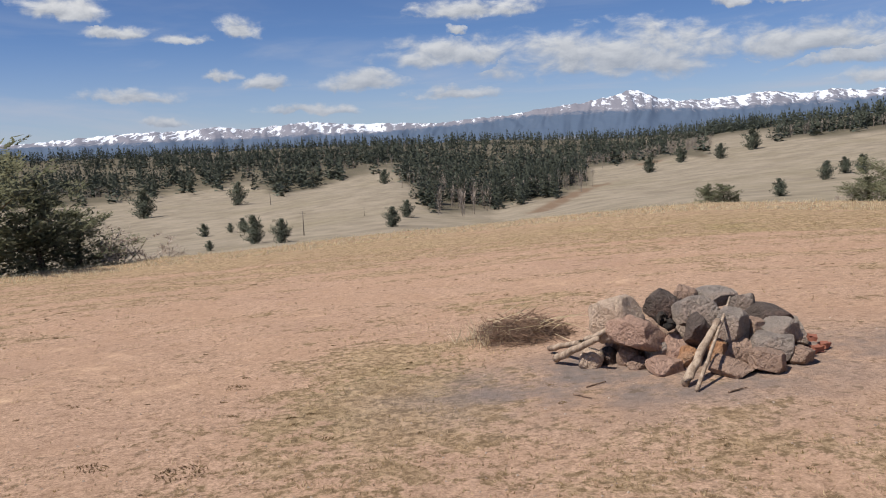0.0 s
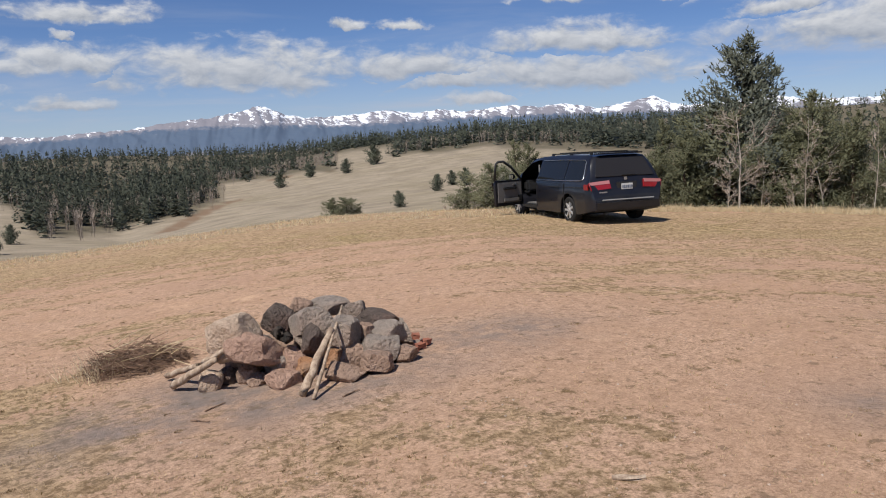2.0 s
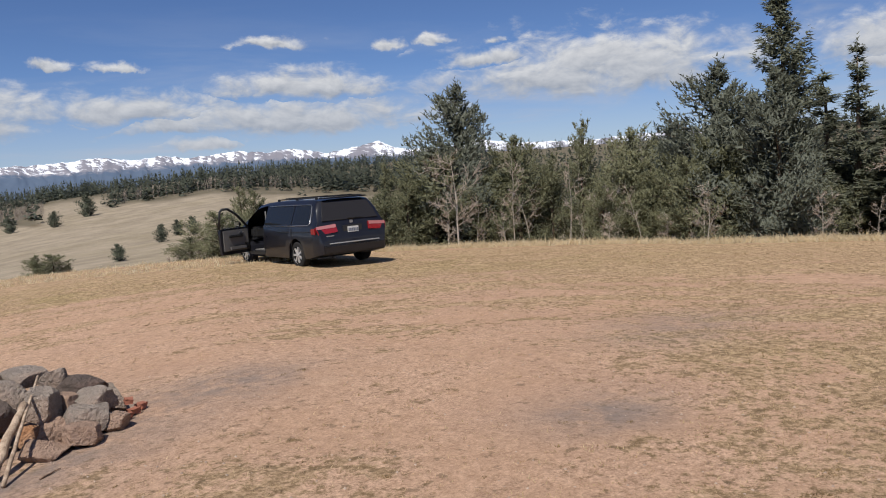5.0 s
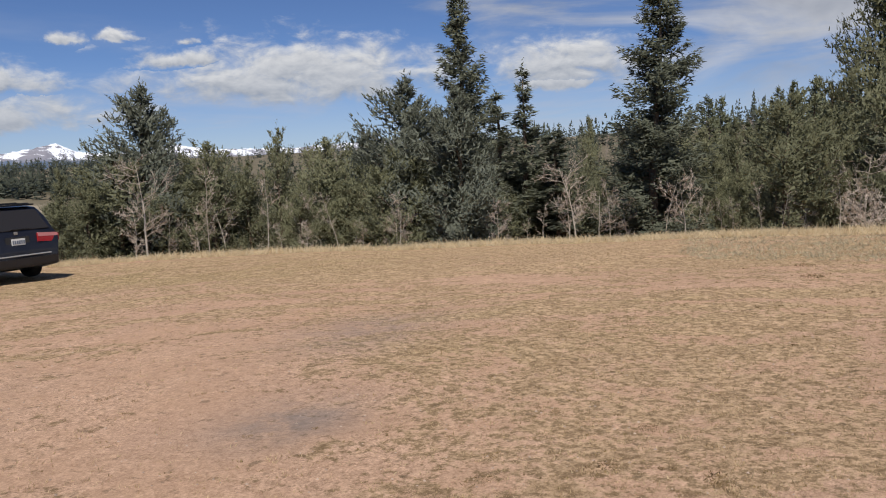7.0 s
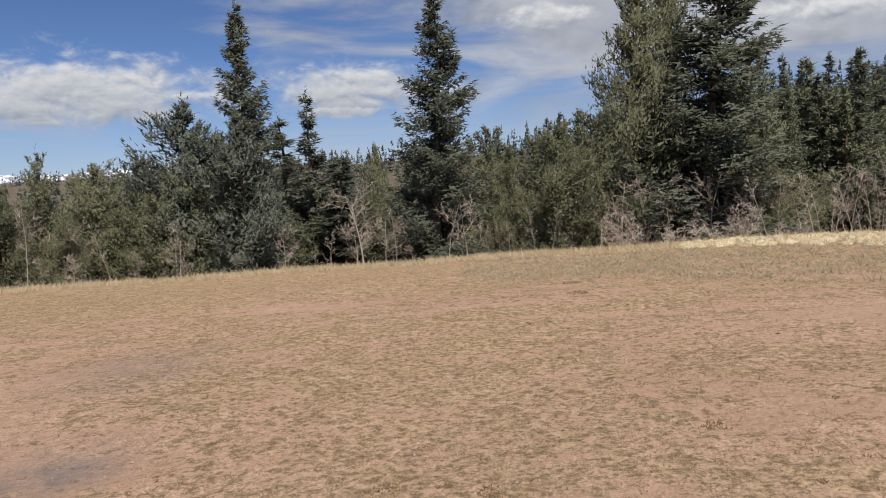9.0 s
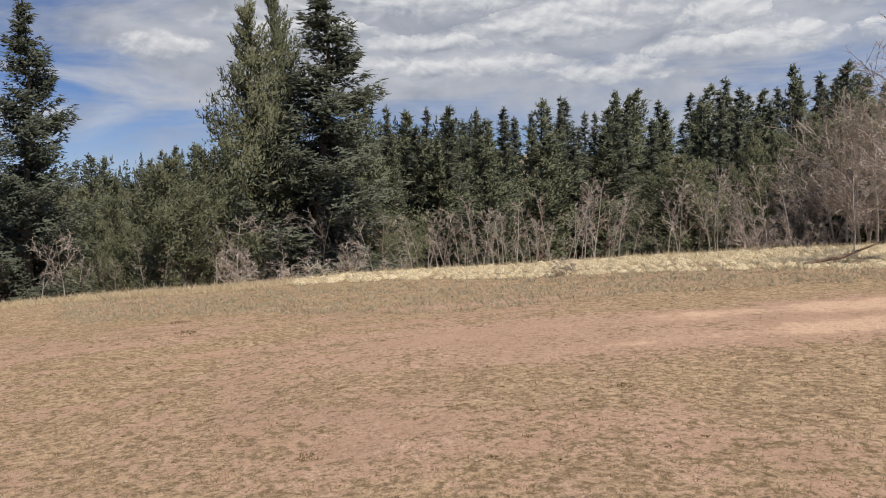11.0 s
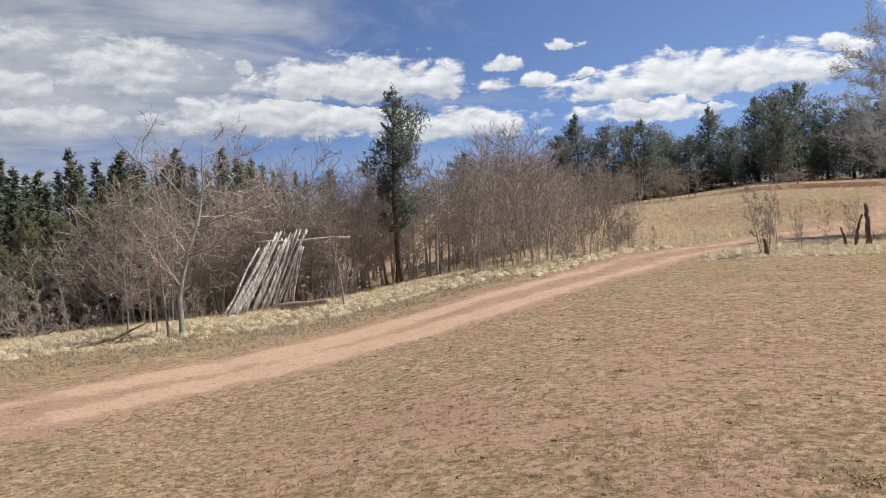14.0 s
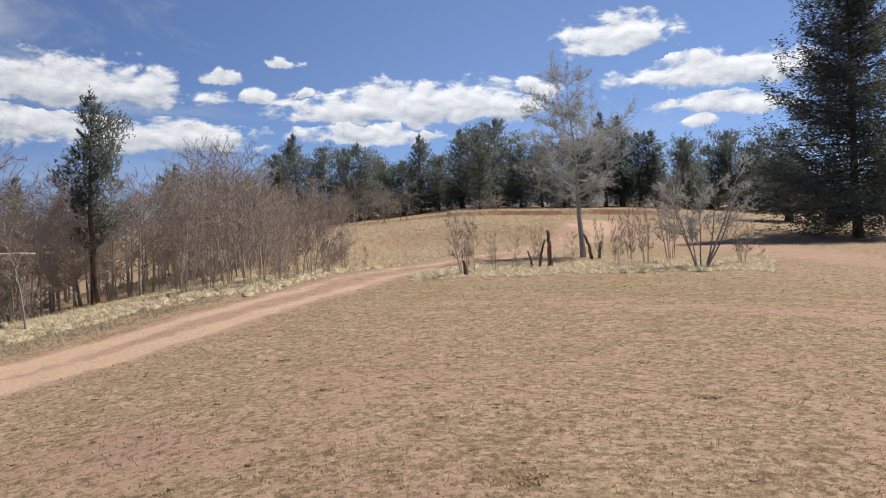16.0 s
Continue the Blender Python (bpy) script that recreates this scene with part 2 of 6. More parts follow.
# ---- materials ----
def material(name, rough=0.9, metal=0.0, spec=0.3):
    m = bpy.data.materials.new(name)
    m.use_nodes = True
    nt = m.node_tree
    bsdf = nt.nodes["Principled BSDF"]
    bsdf.inputs["Roughness"].default_value, bsdf.inputs["Metallic"].default_value = rough, metal
    bsdf.inputs["Specular IOR Level"].default_value = spec
    return m, nt, bsdf


def position(nt):
    return nt.nodes.new("ShaderNodeNewGeometry").outputs["Position"]


def object_place(nt):
    return nt.nodes.new("ShaderNodeTexCoord").outputs["Object"]


def chance(nt):
    return nt.nodes.new("ShaderNodeObjectInfo").outputs["Random"]


def island(nt):
    return nt.nodes.new("ShaderNodeNewGeometry").outputs["Random Per Island"]


def bump(nt, bsdf, height, strength, distance):
    n = nt.nodes.new("ShaderNodeBump")
    n.inputs["Strength"].default_value, n.inputs["Distance"].default_value = strength, distance
    nt.links.new(height, n.inputs["Height"])
    nt.links.new(n.outputs[0], bsdf.inputs["Normal"])


def plain(name, color, rough=0.6, metal=0.0, spec=0.5, grain=0.0, size=30.0, relief=0.0):
    """A material of one colour with grain and fine relief in it."""
    m, nt, bsdf = material(name, rough, metal, spec)
    bsdf.inputs["Base Color"].default_value = (*color, 1)
    if grain:
        p = object_place(nt)
        fine, broad = noise_node(nt, p, size, 5, 0.6), noise_node(nt, p, size / 9, 3, 0.5)
        f = math_node(nt, "ADD", math_node(nt, "MULTIPLY", fine, 0.6), math_node(nt, "MULTIPLY", broad, 0.4))
        c = mix_node(nt, f, tuple(v * (1 - grain) for v in color), tuple(min(1, v * (1 + grain)) for v in color))
        nt.links.new(c, bsdf.inputs["Base Color"])
        if relief:
            bump(nt, bsdf, fine, 0.6, relief)
    return m


def leafy(name, dark, light, rough=0.7, through=0.25):
    """Foliage or dry stalks: colour varies from piece to piece and from plant to plant, and some light passes through."""
    m, nt, bsdf = material(name, rough, 0, 0.25)
    f = math_node(nt, "ADD", math_node(nt, "MULTIPLY", island(nt), 0.6), math_node(nt, "MULTIPLY", chance(nt), 0.4))
    c = mix_node(nt, f, dark, light)
    nt.links.new(c, bsdf.inputs["Base Color"])
    if through:
        t = nt.nodes.new("ShaderNodeBsdfTranslucent")
        nt.links.new(c, t.inputs["Color"])
        mx = nt.nodes.new("ShaderNodeMixShader")
        mx.inputs[0].default_value = through
        nt.links.new(bsdf.outputs[0], mx.inputs[1])
        nt.links.new(t.outputs[0], mx.inputs[2])
        nt.links.new(mx.outputs[0], nt.nodes["Material Output"].inputs["Surface"])
    return m


def make_ground_material():
    m, nt, bsdf = material("earth", 0.95, 0, 0.15)
    p = position(nt)
    attr = nt.nodes.new("ShaderNodeAttribute")
    attr.attribute_name = "cover"
    sep = nt.nodes.new("ShaderNodeSeparateColor")
    nt.links.new(attr.outputs["Color"], sep.inputs[0])
    bare, green, ash = sep.outputs[0], sep.outputs[1], sep.outputs[2]
    n1, n2, n3 = noise_node(nt, p, 0.4, 5, 0.6), noise_node(nt, p, 2.2, 6, 0.7), noise_node(nt, p, 14, 6, 0.78)
    n4, n5 = noise_node(nt, p, 46, 5, 0.8), noise_node(nt, p, 0.95, 5, 0.65)
    grit = ramp(nt, math_node(nt, "ADD", math_node(nt, "MULTIPLY", n3, 0.4), math_node(nt, "MULTIPLY", n4, 0.6)), 0.38, 0.62)
    # wheels circling the hilltop have drawn the wear out into long arcs
    off = vec_node(nt, "SUBTRACT", p, (0.8, -1.5, 0))
    flat = nt.nodes.new("ShaderNodeSeparateXYZ")
    link(nt, off, flat.inputs[0])
    arc = nt.nodes.new("ShaderNodeCombineXYZ")
    link(nt, math_node(nt, "MULTIPLY", vec_node(nt, "LENGTH", vec_node(nt, "MULTIPLY", off, (1, 1, 0))), 1.5), arc.inputs[0])
    link(nt, math_node(nt, "MULTIPLY", math_node(nt, "ARCTAN2", flat.outputs[0], flat.outputs[1]), 2.4), arc.inputs[1])
    drawn = noise_node(nt, arc.outputs[0], 1.0, 4, 0.62, 0.35)
    drawn = math_node(nt, "MULTIPLY", math_node(nt, "SUBTRACT", drawn, 0.5), ramp(nt, vec_node(nt, "LENGTH", off), 7.0, 11.0))
    dirt = mix_node(nt, grit, (0.250, 0.156, 0.100), (0.599, 0.400, 0.277))
    dirt = mix_node(nt, math_node(nt, "MULTIPLY", ramp(nt, n5, 0.42, 0.62), 0.4), dirt, (0.399, 0.249, 0.158))
    dirt = mix_node(nt, math_node(nt, "MULTIPLY", ramp(nt, n1, 0.5, 0.68), 0.35), dirt, (0.356, 0.226, 0.158))
    dirt = mix_node(nt, math_node(nt, "MULTIPLY", ramp(nt, n4, 0.61, 0.69), 0.65), dirt, (0.653, 0.476, 0.377))
    clump = ramp(nt, math_node(nt, "ADD", math_node(nt, "MULTIPLY", n3, 0.7), math_node(nt, "MULTIPLY", n4, 0.3)), 0.40, 0.60)
    straw = mix_node(nt, clump, (0.169, 0.113, 0.061), (0.629, 0.447, 0.279))
    greens = mix_node(nt, clump, (0.136, 0.100, 0.047), (0.484, 0.366, 0.190))
    straw = mix_node(nt, math_node(nt, "MULTIPLY", green, ramp(nt, n5, 0.35, 0.6)), straw, greens)
    # thicker and thinner patches of it
    tone = math_node(nt, "ADD", math_node(nt, "MULTIPLY", ramp(nt, n5, 0.62, 0.34), 0.14), math_node(nt, "MULTIPLY", ramp(nt, n2, 0.58, 0.36), 0.22))
    straw = mix_node(nt, tone, straw, (0.185, 0.113, 0.063))
    # clumps a hand's breadth across
    n6 = noise_node(nt, p, 5.5, 4, 0.7)
    straw = mix_node(nt, math_node(nt, "MULTIPLY", ramp(nt, n6, 0.56, 0.40), 0.3), straw, (0.161, 0.102, 0.055))
    straw = mix_node(nt, math_node(nt, "MULTIPLY", ramp(nt, n6, 0.56, 0.66), 0.3), straw, (0.640, 0.447, 0.279))
    dirt = mix_node(nt, math_node(nt, "MULTIPLY", ramp(nt, n6, 0.50, 0.34), 0.25), dirt, (0.243, 0.147, 0.097))
    # where the straw thins out the earth shows, in patches of several sizes
    f = math_node(nt, "ADD", bare, math_node(nt, "MULTIPLY", math_node(nt, "SUBTRACT", n1, 0.5), 1.2))
    f = math_node(nt, "ADD", f, math_node(nt, "MULTIPLY", math_node(nt, "SUBTRACT", n5, 0.5), 1.3))
    f = math_node(nt, "ADD", f, math_node(nt, "MULTIPLY", math_node(nt, "SUBTRACT", n2, 0.5), 1.8))
    f = math_node(nt, "ADD", f, math_node(nt, "MULTIPLY", math_node(nt, "SUBTRACT", n6, 0.5), 1.3))
    f = math_node(nt, "ADD", f, math_node(nt, "MULTIPLY", math_node(nt, "SUBTRACT", n3, 0.5), 1.9))
    f = math_node(nt, "ADD", f, math_node(nt, "MULTIPLY", drawn, 2.9))
    c = mix_node(nt, ramp(nt, f, 0.33, 0.67), straw, dirt)
    # hard-packed wheel ruts
    c = mix_node(nt, ramp(nt, math_node(nt, "ADD", bare, math_node(nt, "ADD", math_node(nt, "MULTIPLY", math_node(nt, "SUBTRACT", n2, 0.5), 1.3), math_node(nt, "MULTIPLY", math_node(nt, "SUBTRACT", n5, 0.5), 1.3))), 1.05, 1.45), c, mix_node(nt, grit, (0.443, 0.287, 0.185), (0.658, 0.452, 0.304)))
    away = ramp(nt, vec_node(nt, "LENGTH", p), 40, 46)
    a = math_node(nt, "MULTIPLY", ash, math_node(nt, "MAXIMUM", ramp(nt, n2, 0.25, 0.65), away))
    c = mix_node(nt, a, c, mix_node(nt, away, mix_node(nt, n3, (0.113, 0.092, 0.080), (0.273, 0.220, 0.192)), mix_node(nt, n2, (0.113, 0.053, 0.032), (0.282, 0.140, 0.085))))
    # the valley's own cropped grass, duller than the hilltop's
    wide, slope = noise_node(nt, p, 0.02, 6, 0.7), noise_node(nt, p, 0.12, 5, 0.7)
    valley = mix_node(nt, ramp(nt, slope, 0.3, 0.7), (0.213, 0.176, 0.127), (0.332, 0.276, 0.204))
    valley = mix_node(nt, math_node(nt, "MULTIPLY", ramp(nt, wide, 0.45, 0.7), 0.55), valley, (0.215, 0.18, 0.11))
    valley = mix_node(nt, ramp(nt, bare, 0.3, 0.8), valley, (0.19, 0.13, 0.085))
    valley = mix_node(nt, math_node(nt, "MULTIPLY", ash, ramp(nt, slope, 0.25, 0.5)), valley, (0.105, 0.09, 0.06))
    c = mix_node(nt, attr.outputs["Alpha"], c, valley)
    # dark specks: droppings, twigs and pebbles
    speck = noise_node(nt, p, 9, 3, 0.6)
    c = mix_node(nt, math_node(nt, "MULTIPLY", ramp(nt, speck, 0.61, 0.69), 0.5), c, (0.105, 0.075, 0.046))
    nt.links.new(c, bsdf.inputs["Base Color"])
    h = math_node(nt, "ADD", math_node(nt, "ADD", math_node(nt, "MULTIPLY", n3, 0.45), math_node(nt, "MULTIPLY", n4, 0.35)), math_node(nt, "MULTIPLY", n6, 0.2))
    bump(nt, bsdf, h, 0.9, 0.035)
    return m


def make_bark(name, dark, light, band=0.0, vary=0.0):
    m, nt, bsdf = material(name, 0.9, 0, 0.2)
    p = object_place(nt)
    s = vec_node(nt, "MULTIPLY", p, (9, 9, 2.0) if not band else (3, 3, 14))
    n = noise_node(nt, s, 2.2, 5, 0.7)
    lo, hi = (0.35, 0.65) if not band else (0.3, 0.45)
    c = mix_node(nt, ramp(nt, n, lo, hi), dark, light)
    if vary:
        c = mix_node(nt, math_node(nt, "MULTIPLY", chance(nt), vary), c, dark)
    nt.links.new(c, bsdf.inputs["Base Color"])
    bump(nt, bsdf, n, 0.8, 0.02)
    return m


def make_rock(name, dark, light, stain):
    m, nt, bsdf = material(name, 0.88, 0, 0.25)
    p = object_place(nt)
    p = vec_node(nt, "ADD", p, None)
    n1, n2, n3 = noise_node(nt, p, 5, 5, 0.65), noise_node(nt, p, 38, 5, 0.7), noise_node(nt, p, 2.2, 3, 0.5)
    c = mix_node(nt, n1, dark, light)
    c = mix_node(nt, math_node(nt, "MULTIPLY", ramp(nt, n3, 0.45, 0.7), 0.7), c, stain)
    c = mix_node(nt, math_node(nt, "MULTIPLY", ramp(nt, n2, 0.42, 0.6), 0.3), c, tuple(v * 0.6 for v in dark))
    c = mix_node(nt, math_node(nt, "MULTIPLY", ramp(nt, n2, 0.62, 0.7), 0.5), c, tuple(min(1, v * 1.5) for v in light))
    nt.links.new(c, bsdf.inputs["Base Color"])
    bump(nt, bsdf, math_node(nt, "ADD", n2, math_node(nt, "MULTIPLY", n1, 2.0)), 1.0, 0.05)
    return m


MAT_GROUND = make_ground_material()
MAT_SPRUCE = leafy("spruce needles", (0.082, 0.09, 0.064), (0.185, 0.195, 0.138), 0.75, 0.35)
MAT_PINE = leafy("pine needles", (0.115, 0.12, 0.072), (0.275, 0.275, 0.168), 0.75, 0.5)
MAT_FIR_BARK = make_bark("conifer bark", (0.05, 0.035, 0.025), (0.19, 0.14, 0.10))
MAT_ASPEN = make_bark("aspen bark", (0.085, 0.072, 0.06), (0.41, 0.365, 0.307), 1)
MAT_TWIG = leafy("bare twigs", (0.24, 0.196, 0.16), (0.59, 0.497, 0.415), 0.85, 0)
MAT_PALE_TWIG = leafy("pale budding twigs", (0.31, 0.31, 0.28), (0.68, 0.68, 0.62), 0.85, 0.25)
MAT_DARK_PINE = leafy("dark pine needles", (0.092, 0.102, 0.082), (0.205, 0.218, 0.168), 0.75, 0.4)
MAT_WOOD_PINE = leafy("wood pine needles", (0.08, 0.09, 0.054), (0.185, 0.192, 0.115), 0.75, 0.25)
MAT_STRAW = leafy("dry grass", (0.56, 0.445, 0.27), (0.95, 0.835, 0.60), 0.75, 0.45)
MAT_STUBBLE = leafy("grass stubble", (0.22, 0.155, 0.072), (0.52, 0.385, 0.19), 0.85, 0.4)
MAT_TUSSOCK = leafy("low tussocks", (0.26, 0.22, 0.135), (0.62, 0.545, 0.385), 0.8, 0.3)
MAT_SHORT = leafy("short grass", (0.30, 0.218, 0.118), (0.70, 0.54, 0.335), 0.8, 0.4)
MAT_FAR_WOOD = leafy("far conifers", (0.048, 0.056, 0.041), (0.112, 0.122, 0.086), 0.8, 0)
MAT_FAR_BARE = leafy("far bare aspens", (0.20, 0.165, 0.135), (0.36, 0.30, 0.245), 0.9, 0)


def make_mat_material():
    """Matted dry grass: pale stalks over darker thatch."""
    m, nt, bsdf = material("matted dry grass", 0.85, 0, 0.15)
    p = position(nt)
    n = noise_node(nt, vec_node(nt, "MULTIPLY", p, (1, 1, 0.35)), 55, 4, 0.75)
    c = mix_node(nt, ramp(nt, n, 0.38, 0.58), (0.38, 0.285, 0.16), (0.90, 0.765, 0.51))
    c = mix_node(nt, math_node(nt, "MULTIPLY", island(nt), 0.4), c, (0.52, 0.41, 0.25))
    nt.links.new(c, bsdf.inputs["Base Color"])
    bump(nt, bsdf, n, 1.0, 0.04)
    return m


MAT_MAT = make_mat_material()


# ---- building helpers ----
def mesh_of(name, verts, faces, mat, smooth=False):
    me = bpy.data.meshes.new(name)
    me.from_pydata([tuple(v) for v in verts], [], faces)
    me.materials.append(mat)
    if smooth:
        me.polygons.foreach_set("use_smooth", [True] * len(me.polygons))
    me.update()
    return me


def part(name, data, mat, parent, label="", m=None):
    """One mesh object under a thing or a part, from a bmesh or a mesh."""
    if isinstance(data, bmesh.types.BMesh):
        me = bpy.data.meshes.new(name)
        data.to_mesh(me)
        data.free()
        me.materials.append(mat)
    else:
        me = data
    ob = new(name, me)
    ob.parent = parent
    if m is not None:
        ob.matrix_basis = m
    if label:
        ob["label"] = label
    return ob


def thing(name, label, category, m=None, group="", kind=""):
    ob = new(name)
    ob.empty_display_size = 0.2
    if m is not None:
        ob.matrix_basis = m
    return tagged(ob, label, category, group, kind)


class Shape:
    """Collects vertices and faces of many small pieces."""

    def __init__(self):
        self.v, self.f = [], []

    def tube(self, pts, radii, sides=5, cap=True):
        base = len(self.v)
        n = len(pts)
        for i, (p, r) in enumerate(zip(pts, radii)):
            a, b = pts[max(0, i - 1)], pts[min(n - 1, i + 1)]
            d = Vector(b) - Vector(a)
            d = d.normalized() if d.length > 1e-9 else Vector((0, 0, 1))
            u = d.orthogonal().normalized()
            w = d.cross(u)
            for k in range(sides):
                t = 2 * math.pi * k / sides
                self.v.append(tuple(Vector(p) + r * (math.cos(t) * u + math.sin(t) * w)))
        for i in range(n - 1):
            for k in range(sides):
                a, b = base + i * sides + k, base + i * sides + (k + 1) % sides
                self.f.append((a, b, b + sides, a + sides))
        if cap:
            self.f.append(tuple(base + k for k in reversed(range(sides))))
            self.f.append(tuple(base + (n - 1) * sides + k for k in range(sides)))

    def blade(self, p, d, width, side):
        i = len(self.v)
        p, d, w = Vector(p), Vector(d), Vector(side) * width * 1.15
        self.v += [tuple(p - w), tuple(p + w), tuple(p + d)]
        self.f.append((i, i + 1, i + 2))

    def mesh(self, name, mat, smooth=False):
        return mesh_of(name, self.v, self.f, mat, smooth)


def tri_mesh(name, tris, mat):
    """A mesh of loose triangles from an array of n x 3 corners."""
    n = len(tris)
    me = bpy.data.meshes.new(name)
    me.vertices.add(3 * n)
    me.vertices.foreach_set("co", np.asarray(tris, np.float32).ravel())
    me.loops.add(3 * n)
    me.loops.foreach_set("vertex_index", np.arange(3 * n))
    me.polygons.add(n)
    me.polygons.foreach_set("loop_start", np.arange(n) * 3)
    me.update(calc_edges=True)
    me.materials.append(mat)
    return me


def unit(v):
    return v / np.maximum(np.linalg.norm(v, axis=-1, keepdims=True), 1e-9)


def soft_mesh(name, tris, normals, mat):
    """Loose triangles that take their shading from the form they belong to, as a mass of needles does."""
    flat = np.cross(tris[:, 1] - tris[:, 0], tris[:, 2] - tris[:, 0])
    away = (flat * normals).sum(1) < 0
    tris[away] = tris[away][:, ::-1]
    flat[away] *= -1
    n = unit(normals * 1.0 + unit(flat) * 0.75)
    me = tri_mesh(name, tris, mat)
    me.normals_split_custom_set_from_vertices(np.repeat(n, 3, 0).tolist())
    return me


def conifer_meshes(seed, height, radius, clear, kind, dense=1.0, coarse=1.0, mat=None, peak=1.9):
    """Trunk and crown of a spruce ('spruce': conical, with tiers of flat boughs turned up at their tips) or a pine ('pine': rounder and ragged, with upturned shoots)."""
    rng, g = random.Random(seed), np.random.default_rng(seed)
    lean = (rng.uniform(-.02, .02), rng.uniform(-.02, .02))
    spruce = kind == "spruce"

    def axis(z):
        return np.array((lean[0] * z + 0.05 * math.sin(z * 0.9 + seed), lean[1] * z + 0.05 * math.cos(z * 0.7 + seed), z))

    wood = Shape()
    steps = 9
    base_r = 0.011 * height + 0.035
    wood.tube([tuple(axis(height * k / steps * .97)) for k in range(steps + 1)],
              [base_r * (1 - 0.95 * k / steps) * (1.25 if k == 0 else 1) for k in range(steps + 1)], 7)
    tris, norms = [], []

    def add(c, d, w, mid):
        """Slivers at c along d, lit as part of a mass whose middle is mid."""
        tris.append(np.stack([c - w, c + w, c + d], 1))
        norms.append(unit(unit(c + d * .5 - mid) + (0, 0, .35)))

    count = int((11 if spruce else 9) * height * dense)
    side_lump = g.uniform(.72, 1.12, (7, 9)) if clear < .2 else g.uniform(.3, 1.25, (7, 9))
    tier = 0.30 if height < 10 else 0.12
    for i in range(count):
        f = (i + rng.random()) / count
        rel = f ** 0.95
        a = rng.uniform(0, 6.283)
        if spruce:
            # boughs stand in tiers
            z0 = height * (clear + (0.985 - clear) * rel)
            z0 = (math.floor(z0 / tier) + .5) * tier + rng.gauss(0, .24) * tier
            rel = min(.995, max(0.0, (z0 / height - clear) / (0.985 - clear)))
            prof = (1 - rel) ** (0.8 if peak > 1 else peak) * (0.8 + 0.2 * min(1, rel * 8)) + 0.035
            rise = -0.12 + 0.85 * rel ** 1.3 + rng.uniform(-.14, .14)
        else:
            prof = min(1.0, (1 - rel) * peak) ** 0.88 * (0.78 + 0.22 * min(1, rel * 4)) + 0.06
            rise = (0.25 + 0.9 * rel if clear < .1 else .5 * rel) + rng.uniform(-.25, .3)
        z = height * (clear + (0.985 - clear) * rel)
        k = side_lump[int(a / 6.2832 * 7) % 7, int(rel * 8.99)]
        length = float(max(0.12, radius * prof * rng.uniform(0.55 if spruce else 0.5, 1.1) * (0.75 + 0.25 * k if spruce else k)))
        out = np.array((math.cos(a), math.sin(a), 0.0))
        across = np.array((-math.sin(a), math.cos(a), 0.0))
        p0 = axis(z)
        tip = p0 + out * length + np.array((0, 0, rise * length))
        if length > (0.7 if coarse < 1.2 else 1.6):
            wood.tube([tuple(p0), tuple(p0 + (tip - p0) * .85)], [0.010 + 0.010 * length, 0.004], 3, False)
        mid = p0 - np.array((0, 0, .35 * length + .15))
        # sprays of needles along the bough, thickest towards its end
        n = int(max(12, (125 if spruce else 100) * length ** 1.1 / coarse ** 2))
        s = g.beta(1.7, 1.2, n) if spruce else g.beta(1.3, 1.1, n)
        wide = (0.34 if spruce else 0.30) * length * np.sqrt(np.clip(1.12 - s, 0.03, 1)) + 0.04
        c = p0 + (tip - p0) * s[:, None] + across * (g.normal(0, .5 if spruce else .62, n) * wide)[:, None]
        if spruce:
            c[:, 2] += -0.10 * length * np.sin(s * 3.14) + g.normal(0, 1, n) * (0.05 + .05 * length) + 0.22 * length * s ** 3
            d = out * g.uniform(.1, 1.0, n)[:, None] + across * g.uniform(-.9, .9, n)[:, None]
            d[:, 2] += g.uniform(-.5, .5, n)
            d = unit(d) * (g.uniform(.09, .19, n) * coarse)[:, None]
            w = unit(np.cross(d, g.normal(0, 1, (n, 3)))) * (g.uniform(.019, .032, n) * coarse)[:, None]
        else:
            # shoots stand up from the bough like brushes
            c[:, 2] += 0.08 * length * np.sin(s * 3.14) + g.normal(0, .85, n) * wide + 0.12 * length * s ** 2
            d = out * g.uniform(-.1, .9, n)[:, None] + across * g.uniform(-.7, .7, n)[:, None]
            d[:, 2] += g.uniform(.1, 1.7, n)
            d = unit(d) * (g.uniform(.09, .20, n) * coarse)[:, None]
            w = unit(np.cross(d, g.normal(0, 1, (n, 3)))) * (g.uniform(.018, .031, n) * coarse)[:, None]
        add(c, d, w, mid)
        if not spruce and length > .3:
            # a few long leaders past the outline
            m = 3 if coarse < 1.2 else 1
            for q in range(m):
                e = p0 + (tip - p0) * rng.uniform(.75, 1.0) + across * rng.uniform(-.2, .2) * length
                way = unit(out * rng.uniform(.1, .7) + np.array((0, 0, 1.0)))
                far = rng.uniform(.16, .34) * (1 + .3 * (coarse - 1))
                j = 10 if coarse < 1.2 else 5
                c = e + way * (np.linspace(0, 1, j) * far)[:, None]
                d = unit(way * .9 + g.normal(0, .5, (j, 3))) * (.11 * coarse)
                w = unit(np.cross(d, g.normal(0, 1, (j, 3)))) * .02 * coarse
                add(c, d, w, mid)
        # the shaded inner growth
        m = (12 if coarse < 1.3 else 9) if clear < .2 else 3
        s = g.uniform(.08, .68, m)
        c = p0 + (tip - p0) * s[:, None] + g.normal(0, .12, (m, 3)) * length
        d = unit(out * .5 + across * g.uniform(-1, 1, m)[:, None] + g.normal(0, .5, (m, 3))) * min(.24, 0.12 + 0.12 * length) * coarse ** .5
